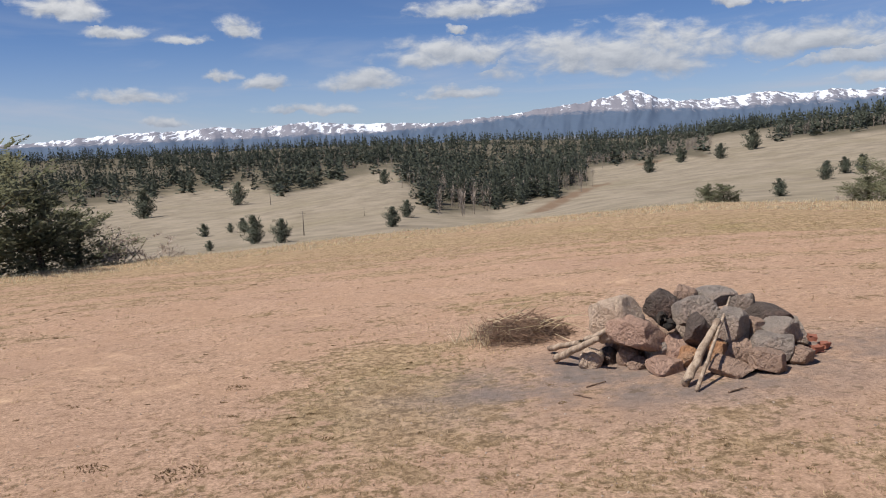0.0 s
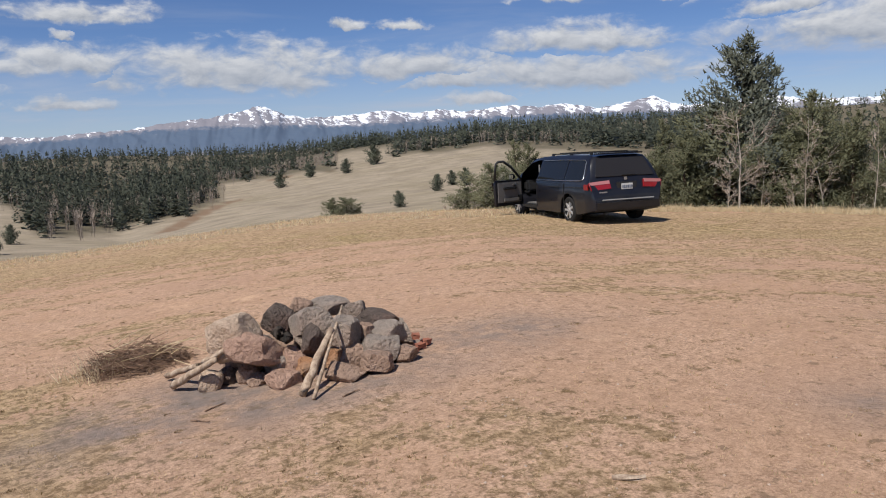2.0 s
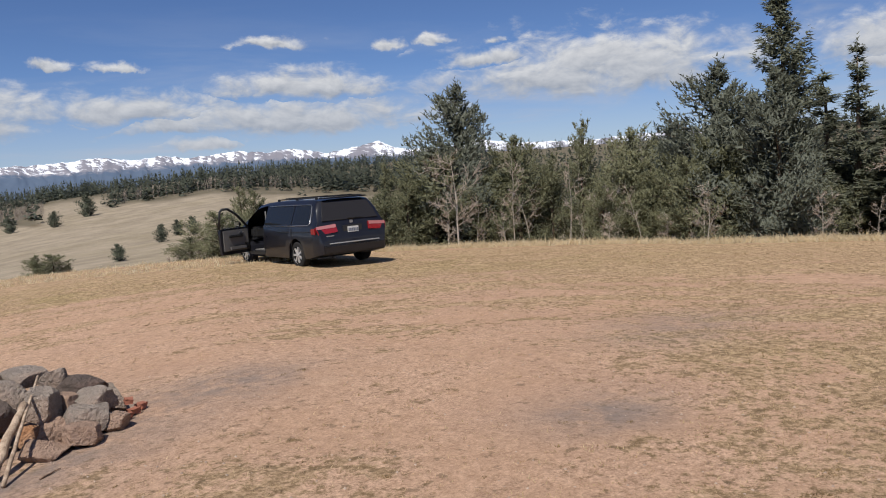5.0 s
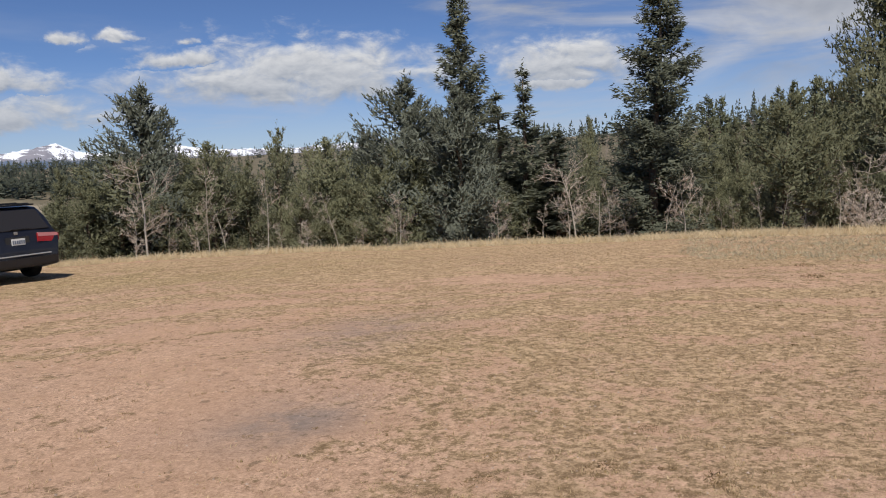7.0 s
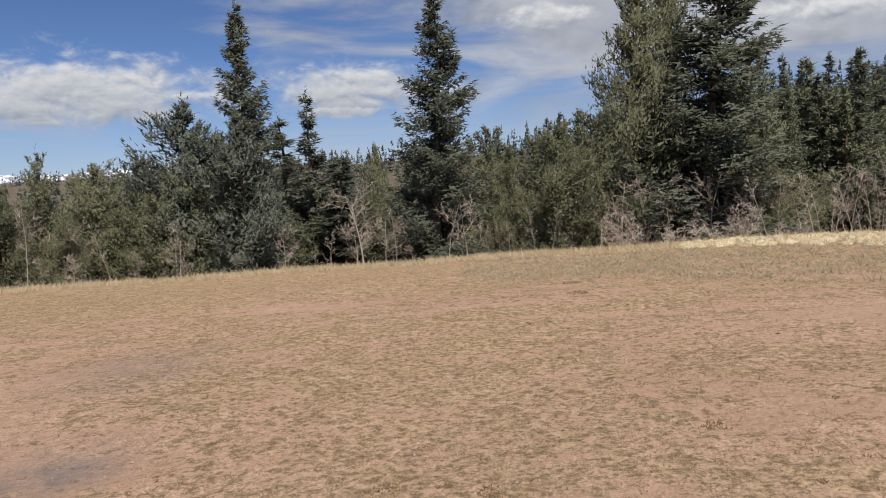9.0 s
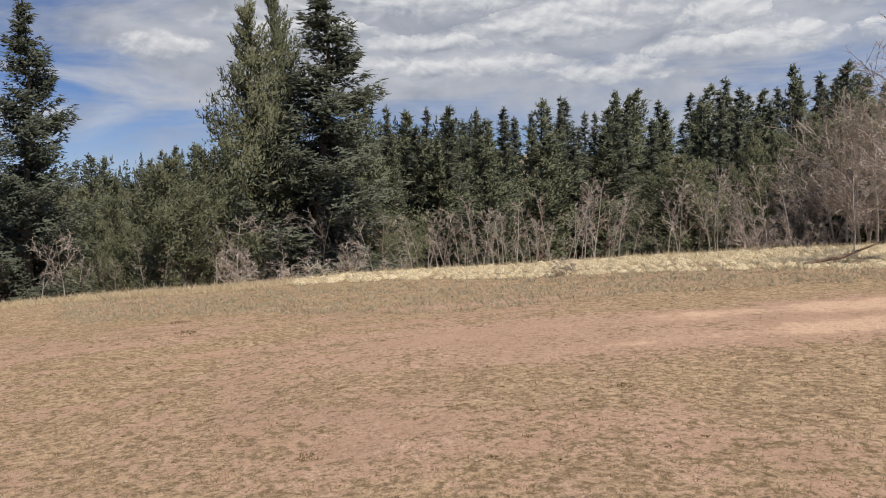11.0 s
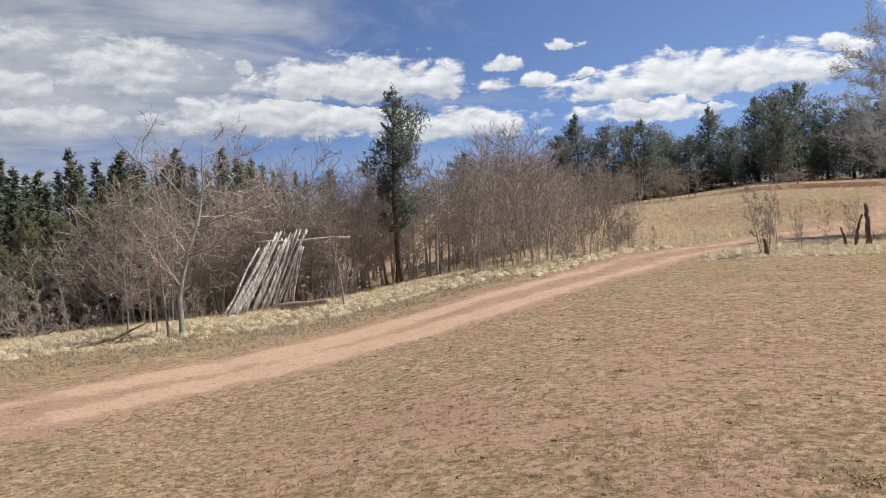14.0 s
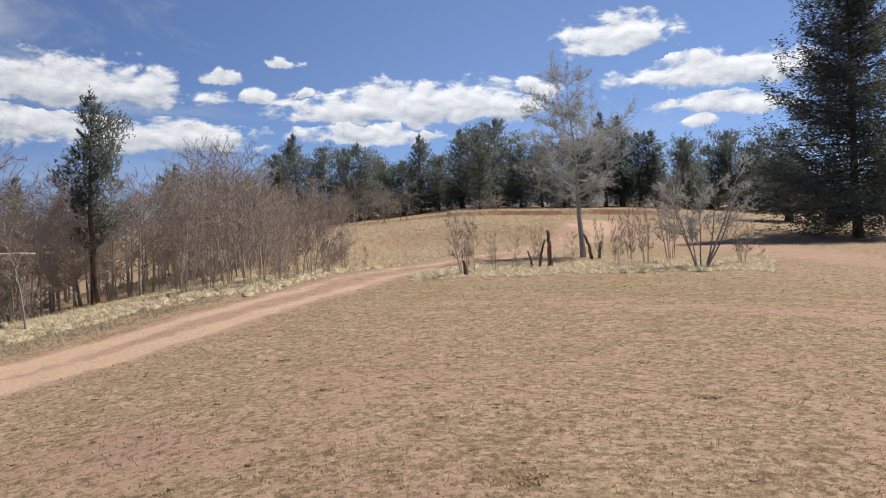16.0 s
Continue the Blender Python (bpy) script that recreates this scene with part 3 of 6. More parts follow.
        w = unit(np.cross(d, g.normal(0, 1, (m, 3)))) * min(.05, .028 + .025 * length) * coarse ** .5
        add(c, d, w, mid)
    n = 30
    c = axis(height * .985) + g.normal(0, 1, (n, 3)) * (0.03, 0.03, .16)
    d = unit(g.normal(0, .5, (n, 3)) + (0, 0, .9)) * .15
    w = unit(np.cross(d, g.normal(0, 1, (n, 3)))) * .02
    add(c, d, w, axis(height * .9))
    return wood.mesh("trunk", MAT_FIR_BARK, True), soft_mesh("crown", np.concatenate(tris), np.concatenate(norms), mat or (MAT_SPRUCE if spruce else MAT_PINE))


def bare_meshes(seed, height, spread, stems=1, thick=1.0, low=0.3, full=1.0, twig=0.0085, mat=None, limbs_more=0, steep=(.4, .8), wild=.09, buds=0):
    """Trunk and twigs of a leafless aspen or shrub: limbs that bend upwards, and a haze of fine twigs at their ends."""
    rng, g = random.Random(seed), np.random.default_rng(seed)
    trunk, limbs, tris = Shape(), Shape(), []

    def run(p, d, length, r0, r1, n, wild, up):
        pts, rad = [Vector(p)], [r0]
        for i in range(n):
            d = (d + Vector((rng.uniform(-wild, wild), rng.uniform(-wild, wild), rng.uniform(-wild, wild) * .6 + up))).normalized()
            pts.append(pts[-1] + d * length / n)
            rad.append(r0 + (r1 - r0) * (i + 1) / n)
        return pts, rad

    def at(pts, s):
        q = s * (len(pts) - 1)
        i = min(len(pts) - 2, int(q))
        return pts[i].lerp(pts[i + 1], q - i), (pts[i + 1] - pts[i]).normalized()

    def aside(d, steep):
        a = rng.uniform(0, 6.283)
        u = d.orthogonal().normalized()
        w = d.cross(u)
        return (d * steep + (u * math.cos(a) + w * math.sin(a))).normalized()

    def twigs(pts, n, length):
        """Fine end twigs, each a sliver with two side shoots."""
        base, way = [], []
        for _ in range(n):
            c, d = at(pts, rng.uniform(.12, 1))
            base.append(c)
            way.append(aside(d, rng.uniform(.5, 1.4)))
        c, d = np.array(base), np.array(way)
        d[:, 2] += .25
        d = unit(d) * (g.uniform(.5, 1.1, n) * length)[:, None]
        for share, size, thin in ((0.0, 1.0, 1.0), (.4, .55, .75), (.7, .48, .7)):
            b = c + d * share
            e = d if share == 0 else unit(d + g.normal(0, .55, (n, 3)) * length) * (np.linalg.norm(d, axis=1) * size)[:, None]
            w = unit(np.cross(e, g.normal(0, 1, (n, 3)))) * (twig * thin)
            tris.append(np.stack([b - w, b + w, b + e], 1))
        for _ in range(buds):
            b = c + d * g.uniform(.2, 1.0, (n, 1)) + g.normal(0, .02, (n, 3))
            w, u = g.normal(0, 1, (n, 3)), g.normal(0, 1, (n, 3))
            tris.append(np.stack([b, b + unit(w) * .032, b + unit(u) * .036], 1))

    for s in range(stems):
        a = rng.uniform(0, 6.283)
        tilt = 0.05 if stems == 1 else rng.uniform(.05, .16) if stems < 5 else rng.uniform(.15, .6) if stems < 8 else rng.uniform(.05, .3)
        d = Vector((math.cos(a) * tilt, math.sin(a) * tilt, 1)).normalized()
        off = Vector((math.cos(a), math.sin(a), 0)) * (0.0 if stems == 1 else rng.uniform(.25, .7) if stems < 5 else rng.uniform(0, .1))
        tall = height * (0.93 if s == 0 else rng.uniform(.6, .9))
        r0 = (0.0085 * tall + 0.014) * thick
        pts, rad = run(off - Vector((0, 0, .1)), d, tall, r0, .006, 8 if wild < .1 else 14, wild, .03 if wild < .1 else .09)
        trunk.tube(pts, rad, 6)
        n1 = limbs_more + rng.randint(11, 15) if stems < 5 else rng.randint(5, 7)
        for k in range(n1):
            s1 = low + (0.97 - low) * (k + rng.random()) / n1
            c, cd = at(pts, s1)
            ln = tall * spread * ((.42 + .6 * math.sin(3.14 * (.14 + .8 * (s1 - low) / (1 - low)))) if stems < 5 else (1.15 - .75 * s1)) * rng.uniform(.6, 1.15)
            p1, r1 = run(c, aside(cd, rng.uniform(*steep)), ln, max(.010, r0 * (1 - s1) * .6), .006, 5, max(.2, wild * 1.2), .06)
            limbs.tube(p1, r1, 3, False)
            twigs(p1, int(6 * full) + 2, .16 + .16 * ln)
            for _ in range(rng.randint(4, 6)):
                c2, d2 = at(p1, rng.uniform(.2, .95))
                l2 = ln * rng.uniform(.3, .55)
                p2, r2 = run(c2, aside(d2, rng.uniform(.6, 1.2)), l2, .0085, .005, 1, .2, .08)
                limbs.tube(p2, r2, 3, False)
                twigs(p2, int(7 * full), .12 + .22 * l2)
    both = [np.array([[limbs.v[i] for i in (f[0], f[1], f[2])] for f in limbs.f]), np.array([[limbs.v[i] for i in (f[0], f[2], f[3])] for f in limbs.f])]
    return trunk.mesh("trunk", MAT_ASPEN if stems < 5 else MAT_TWIG, True), tri_mesh("crown", np.concatenate(both + tris), mat or MAT_TWIG)


# ---- the land ----
def curve_gap(x, y, pts):
    """How far each place lies from a line of points."""
    best = np.full(x.shape, 1e9)
    for (ax, ay), (bx, by) in zip(pts[:-1], pts[1:]):
        dx, dy = bx - ax, by - ay
        t = np.clip(((x - ax) * dx + (y - ay) * dy) / (dx * dx + dy * dy), 0, 1)
        best = np.minimum(best, np.hypot(x - ax - t * dx, y - ay - t * dy))
    return best


TRACK = [polar(b, r) for b, r in ((80, 10), (95, 9.8), (107, 9.8), (121, 10.2), (137, 11.6), (153, 13.2), (163, 16.2), (169, 19.2), (173, 22.2), (177, 24.8), (179.4, 25.8), (182.6, 28.6), (186, 34), (189, 42))]
UPPER = [polar(b, r) for b, r in ((235, 17), (220, 20), (208, 24.5), (202, 28.8), (198.9, 32.5), (195, 38.5), (191, 43), (188, 45.5))]
SPUR = [polar(b, r) for b, r in ((191, 44), (188.5, 50), (185, 54), (181, 55.4), (176.5, 55.8))]


WOOD_EDGE_B = (-40, -23, -19, -16.3, -13.6, -12.9, -12.3, -10.9, -8.9, -6.5, -3.6, -2.6, -1.8, -1.3, 0.8, 3.2, 4.1, 8.6, 10.5, 11.2, 13.8, 16.8, 18.9, 19.0, 22.6, 23.2, 24.0, 27.0, 28.6, 33, 48, 49, 112)
WOOD_EDGE_R = (410, 437, 456, 464, 469, 440, 385, 355, 365, 410, 424, 309, 251, 203, 195, 215, 240, 240, 285, 430, 418, 406, 355, 600, 600, 400, 414, 372, 383, 360, 330, 150, 120)


CREEK = [polar(b, r) for b, r in ((6.7, 192), (9.0, 231), (10.6, 269), (12.4, 297))]
CREEK_TOP = [polar(b, r) for b, r in ((11.2, 414), (13.8, 405), (16.8, 394), (18.5, 380))]


def cover(x, y):
    """Bare earth, green grass and ash over the plan, each 0 to 1."""
    r = np.hypot(x, y)
    b = (np.degrees(np.arctan2(x, y)) + 90) % 360 - 90
    bare = 0.34 + 0.16 * wobble(x, y, 2.2, 4.0)
    # worn ground in front of and round the fire ring
    bare = bare + 0.74 * np.exp(-((r - 10.0) / 5.8) ** 2) * np.exp(-((b + 2) / 52) ** 2)
    bare = bare + 0.45 * np.exp(-((x - 4.5) ** 2 + (y - 4.0) ** 2) / 9.0)
    bare = bare - 0.55 * np.clip((r - np.interp(b, (-40, -10, 20, 60), (20.5, 18.5, 15.5, 14))) / 4, 0, 1)
    bare = bare + 0.30 * np.exp(-((x + 2.4) ** 2 + (y - 5.6) ** 2) / 5.0)
    bare = bare - 0.65 * np.exp(-((x + 0.7) ** 2 / .8 + (y - 6.3) ** 2 / 1.4)) - 0.5 * np.exp(-((x + .4) ** 2 + (y - 7.9) ** 2) / 1.2) - 0.7 * np.exp(-((x - 1.1) ** 2 / 1.6 + (y - 10.2) ** 2 / .7))
    bare = bare + 0.8 * np.exp(-((x - 13.6) ** 2 / .5 + (y - 4.4) ** 2 / 2.4)) + 0.5 * np.exp(-((x - 9.4) ** 2 / .4 + (y + 2.4) ** 2 / 1.6)) + 0.5 * np.exp(-((x - 5.9) ** 2 + (y + 1.7) ** 2) / .5) + 0.5 * np.exp(-((x - 5.0) ** 2 + (y + 3.3) ** 2) / .6)
    bare = bare - 0.25 * np.exp(-((x + 0.6) ** 2 + (y - 4.9) ** 2) / 3.5) - 0.3 * np.exp(-((x - 2.6) ** 2 / 2 + (y - 4.6) ** 2 / .5))
    bare = bare - 0.2 * np.exp(-((x - 9) ** 2 + (y - 3) ** 2) / 14.0)
    bare = bare - 0.06 * np.exp(-((b - 145) / 48) ** 4) * np.clip((15 - r) / 3, 0, 1)
    gap = curve_gap(x, y, TRACK)
    worn = np.clip((b - 98) / 45, 0, 1)
    bare = bare - 0.5 * worn * np.exp(-((gap - 2.9) / 1.2) ** 2)
    bare = bare + worn * (0.95 * np.exp(-((gap - 0.85) / 0.5) ** 2) + 0.72 * np.exp(-(gap / 1.75) ** 4))
    bare = bare + 1.2 * np.exp(-(curve_gap(x, y, UPPER) / 2.2) ** 4) + 0.8 * np.exp(-(curve_gap(x, y, SPUR) / 1.3) ** 4)
    bare = bare + 0.1 * np.exp(-((b - 142) / 28) ** 2) * np.clip((9.5 - r) / 2, 0, 1)
    bare = bare - 0.4 * np.exp(-((b - 170) / 13) ** 4) * np.clip((r - 25) / 3, 0, 1) * (gap > 2.4)
    bare = np.where(r > 60, 0.12, bare)
    bare = bare + 0.9 * (r > 60) * np.exp(-(np.minimum(curve_gap(x, y, CREEK), curve_gap(x, y, CREEK_TOP)) / 3.5) ** 2)
    green = 0.16 + 0.34 * wobble(x, y, 3.1, 1.0)
    green = green + 0.5 * np.exp(-((r - 19) / 4) ** 2) * np.exp(-((b - 20) / 50) ** 2) + 0.6 * np.exp(-((b - 190) / 22) ** 2) * np.exp(-((r - 17) / 5) ** 2)
    green = green + 0.8 * np.exp(-((x + 0.7) ** 2 / 1.2 + (y - 6.4) ** 2 / 2.5)) + 0.6 * np.exp(-((x - 1.1) ** 2 / 2 + (y - 10.2) ** 2))
    green = green + 0.4 * np.exp(-((x - 9) ** 2 + (y - 3) ** 2) / 12.0)
    green = green + 0.7 * np.exp(-((b - 188) / 6.5) ** 4) * np.clip((r - 28) / 4, 0, 1)
    green = np.where(r > 60, 0.15 + 0.2 * wobble(x, y, 40, 2.0), green)
    fx, fy = 2.0, 6.35
    ash = 0.7 * np.exp(-((x - 0.7) ** 2 / 1.6 + (y - 6.2) ** 2 / 0.5)) + 0.5 * np.exp(-((x - 3.6) ** 2 / 1.2 + (y - 6.6) ** 2 / 0.35)) + 0.9 * np.exp(-((x - fx) ** 2 + (y - fy) ** 2) / 1.2) + 0.55 * np.exp(-((x - 1.2) ** 2 / 1.1 + (y - 6.3) ** 2 / 0.35))
    ash = ash + 1.0 * np.exp(-((x - 5.0) ** 2 / 0.35 + (y - 3.35) ** 2 / 0.18)) + 0.45 * np.exp(-((x - 3.9) ** 2 / .5 + (y - 6.3) ** 2 / .25))
    bank = r - 57 - 0.9 * np.sin(b * 0.9)
    ash = ash + np.exp(-((bank - .25) / .55) ** 4) * np.exp(-((b - 186) / 9.5) ** 4)
    ash = ash + 0.6 * np.exp(-((x - 8.4) ** 2 / 2 + (y - 4.6) ** 2 / .5))
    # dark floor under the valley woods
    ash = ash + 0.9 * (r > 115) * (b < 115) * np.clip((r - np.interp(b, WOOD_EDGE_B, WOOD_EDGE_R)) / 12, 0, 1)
    return np.clip(bare, 0, 1.6), np.clip(green, 0, 1), np.clip(ash, 0, 1)


def make_ground():
    radii = np.concatenate([[0.05], np.arange(0.4, 4, 0.2), np.arange(4, 30, 0.24), np.geomspace(30, 50, 14)[:-1], np.arange(50, 60.2, .4), np.geomspace(60.8, 120, 18), np.geomspace(125, 4900, 64)])
    turns = 450
    ang = np.arange(turns) / turns * 2 * np.pi
    R, A = np.meshgrid(radii, ang, indexing="ij")
    X, Y = R * np.sin(A), R * np.cos(A)
    Z = gz(X, Y)
    verts = np.stack([X, Y, Z], -1).reshape(-1, 3)
    n = len(radii)
    i, j = np.meshgrid(np.arange(n - 1), np.arange(turns), indexing="ij")
    k = (j + 1) % turns
    faces = np.stack([i * turns + j, (i + 1) * turns + j, (i + 1) * turns + k, i * turns + k], -1).reshape(-1, 4)[:, ::-1]
    me = bpy.data.meshes.new("ground")
    me.vertices.add(len(verts) )
    me.vertices.foreach_set("co", verts.ravel())
    me.loops.add(faces.size)
    me.polygons.add(len(faces))
    me.loops.foreach_set("vertex_index", faces.ravel())
    me.polygons.foreach_set("loop_start", np.arange(len(faces)) * 4)
    me.polygons.foreach_set("use_smooth", np.ones(len(faces), bool))
    me.update(calc_edges=True)
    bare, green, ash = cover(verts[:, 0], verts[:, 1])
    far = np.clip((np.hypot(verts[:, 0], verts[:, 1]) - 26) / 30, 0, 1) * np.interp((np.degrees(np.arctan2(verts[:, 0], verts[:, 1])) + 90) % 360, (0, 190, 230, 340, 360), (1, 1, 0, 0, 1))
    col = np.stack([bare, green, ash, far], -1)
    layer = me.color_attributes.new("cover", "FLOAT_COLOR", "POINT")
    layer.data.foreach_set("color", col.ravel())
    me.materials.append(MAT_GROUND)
    ob = new("ground", me)
    tagged(ob, "worn hilltop of red earth and dry grass above a valley", "ground", kind="structure")


make_ground()


def make_mountain_material():
    m, nt, bsdf = material("hazy mountain rock and snow", 0.95, 0, 0.1)
    p = position(nt)
    attr = nt.nodes.new("ShaderNodeAttribute")
    attr.attribute_name = "rise"
    sep = nt.nodes.new("ShaderNodeSeparateColor")
    nt.links.new(attr.outputs["Color"], sep.inputs[0])
    rise, snowy, gully = sep.outputs[0], sep.outputs[1], sep.outputs[2]
    n1, n2 = noise_node(nt, p, 0.004, 7, 0.65), noise_node(nt, vec_node(nt, "MULTIPLY", p, (1, 0.12, 1.5)), 0.028, 7, 0.68, 0.6)
    h = math_node(nt, "ADD", rise, math_node(nt, "MULTIPLY", math_node(nt, "SUBTRACT", n2, 0.5), 0.35))
    rock = mix_node(nt, n2, (0.13, 0.118, 0.125), (0.225, 0.20, 0.198))
    # wooded flanks: the blue of distance haze is mixed into their base colour
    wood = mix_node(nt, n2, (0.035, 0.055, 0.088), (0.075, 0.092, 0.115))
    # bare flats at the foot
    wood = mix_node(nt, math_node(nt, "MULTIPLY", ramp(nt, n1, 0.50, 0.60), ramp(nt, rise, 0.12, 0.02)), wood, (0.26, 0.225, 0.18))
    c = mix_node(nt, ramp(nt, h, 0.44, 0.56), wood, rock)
    snow = math_node(nt, "ADD", snowy, math_node(nt, "MULTIPLY", math_node(nt, "SUBTRACT", n2, 0.5), 2.3))
    snow = math_node(nt, "ADD", snow, math_node(nt, "MULTIPLY", math_node(nt, "SUBTRACT", gully, 0.45), 0.55))
    snow = math_node(nt, "ADD", snow, math_node(nt, "MULTIPLY", math_node(nt, "SUBTRACT", rise, 0.75), 0.5))
    c = mix_node(nt, math_node(nt, "MULTIPLY", ramp(nt, snow, 0.42, 0.60), ramp(nt, h, 0.5, 0.62)), c, (0.72, 0.74, 0.78))
    nt.links.new(c, bsdf.inputs["Base Color"])
    # a backdrop of distance; the blue haze of the air is put in as faint emission
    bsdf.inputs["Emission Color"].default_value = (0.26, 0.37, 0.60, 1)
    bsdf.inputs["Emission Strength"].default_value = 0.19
    return m


def make_mountains():
    """The snowy range on the skyline, its crest height in degrees by bearing, with spurs and gullies running down from it."""
    crest_b = (-60, -27.6, -23.9, -21.1, -18, -15.2, -13.7, -11.5, -9.2, -6.2, -3, .2, 2.3, 5.1, 7.6, 10.7, 12.6, 13.7, 14.4, 15.3, 16.8, 18.3, 20.5, 22.6, 24.6, 26.9, 27.9, 29.4, 31.6, 33.5, 35.4, 37.8, 40.1, 41.5, 42.7, 44, 46.5, 48.9, 51, 56.7, 61.7, 67, 75, 90)
    crest_e = (.6, .71, .95, 1.13, 1.15, 1.35, 1.1, 1.25, 1.46, 1.15, 1.1, .95, 1.16, 1.28, 1.65, 1.95, 2.3, 2.65, 2.45, 2.05, 1.7, 1.72, 1.8, 2.03, 1.75, 1.93, 1.72, 1.78, 2.04, 1.8, 1.99, 1.55, 1.9, 2.23, 1.65, 1.45, 1.5, 1.9, 1.5, 1.35, 1.6, 1.5, 1, .6)
    # where the woods end on its flanks, in degrees, and how much snow lies above
    tree_b, tree_e = (-60, -4, 2, 6, 10, 13.7, 17, 20, 28, 36, 42, 46, 90), (.45, .5, .85, 1.2, 1.3, 1.25, 1.15, 1.0, 1.3, 1.25, 1.1, 1.0, .5)
    snow_b, snow_e = (-60, -24, 0, 3, 6, 11, 16, 18, 22, 26, 31, 36, 40, 42, 46, 90), (.38, .42, .42, .32, .2, .36, .44, .46, .54, .52, .36, .42, .46, .54, .48, .4)
    bs = np.arange(-48, 78, 0.11)
    radii = np.linspace(3300, 4850, 32)
    B, R = np.meshgrid(np.radians(bs), radii, indexing="ij")
    X, Y = R * np.sin(B), R * np.cos(B)
    top = np.interp(bs, crest_b, crest_e)[:, None]
    t = np.clip((R - 3300) / (4500 - 3300), 0, 1)
    deg = np.degrees(B)

    def n(fb, ft, seed):
        return np.array([noise.noise(Vector((p * fb, q * ft, seed))) for p, q in zip(deg.ravel(), t.ravel())]).reshape(X.shape)

    bend = n(.5, 2.2, 9.0) * .9
    deg = deg + bend
    spur = 1 - np.abs(n(.6, .8, 1.0)) * 2.0
    fine = 1 - np.abs(n(2.2, 1.6, 4.0)) * 1.9
    jag = np.array([noise.noise(Vector((b * 1.5, 7.0, 0))) * 0.09 + noise.noise(Vector((b * 3.7, 2.0, 0))) * 0.07 for b in bs])[:, None]
    crest_z = np.tan(np.radians(top + jag)) * 4500
    foot = -58
    rough = 0.66 + 0.24 * spur + 0.10 * fine
    Z = foot + (crest_z - foot) * (t ** 1.15) * (rough + (1 - rough) * np.clip((t - .86) * 7, 0, 1))
    Z = np.where(R > 4500, crest_z * (1 - (R - 4500) / 500), Z)
    Z[:, 0] = -70
    elev = np.degrees(np.arctan2(Z - 1.6, R))
    line = np.interp(bs, tree_b, tree_e)[:, None]
    above = np.clip((elev - line) / np.maximum(top - line, .15), -1, 1)
    rise = np.where(above > 0, .5 + .5 * above, .5 * np.clip((elev + .8) / (line + .8), 0, 1))
    snowy = np.broadcast_to(np.interp(bs, snow_b, snow_e)[:, None], Z.shape)
    gully = np.clip(1 - .6 * fine - .4 * spur, 0, 1)
    nb, nr = X.shape
    verts = np.stack([X, Y, Z], -1).reshape(-1, 3)
    faces = [(i * nr + j, i * nr + j + 1, (i + 1) * nr + j + 1, (i + 1) * nr + j) for i in range(nb - 1) for j in range(nr - 1)]
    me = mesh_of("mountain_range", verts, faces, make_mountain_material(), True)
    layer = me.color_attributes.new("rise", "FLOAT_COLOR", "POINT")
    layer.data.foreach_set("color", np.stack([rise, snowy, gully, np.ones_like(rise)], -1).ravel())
    ob = new("mountain_range", me)
    tagged(ob, "far blue mountain range with snow on its crest", "mountains", kind="structure")


make_mountains()


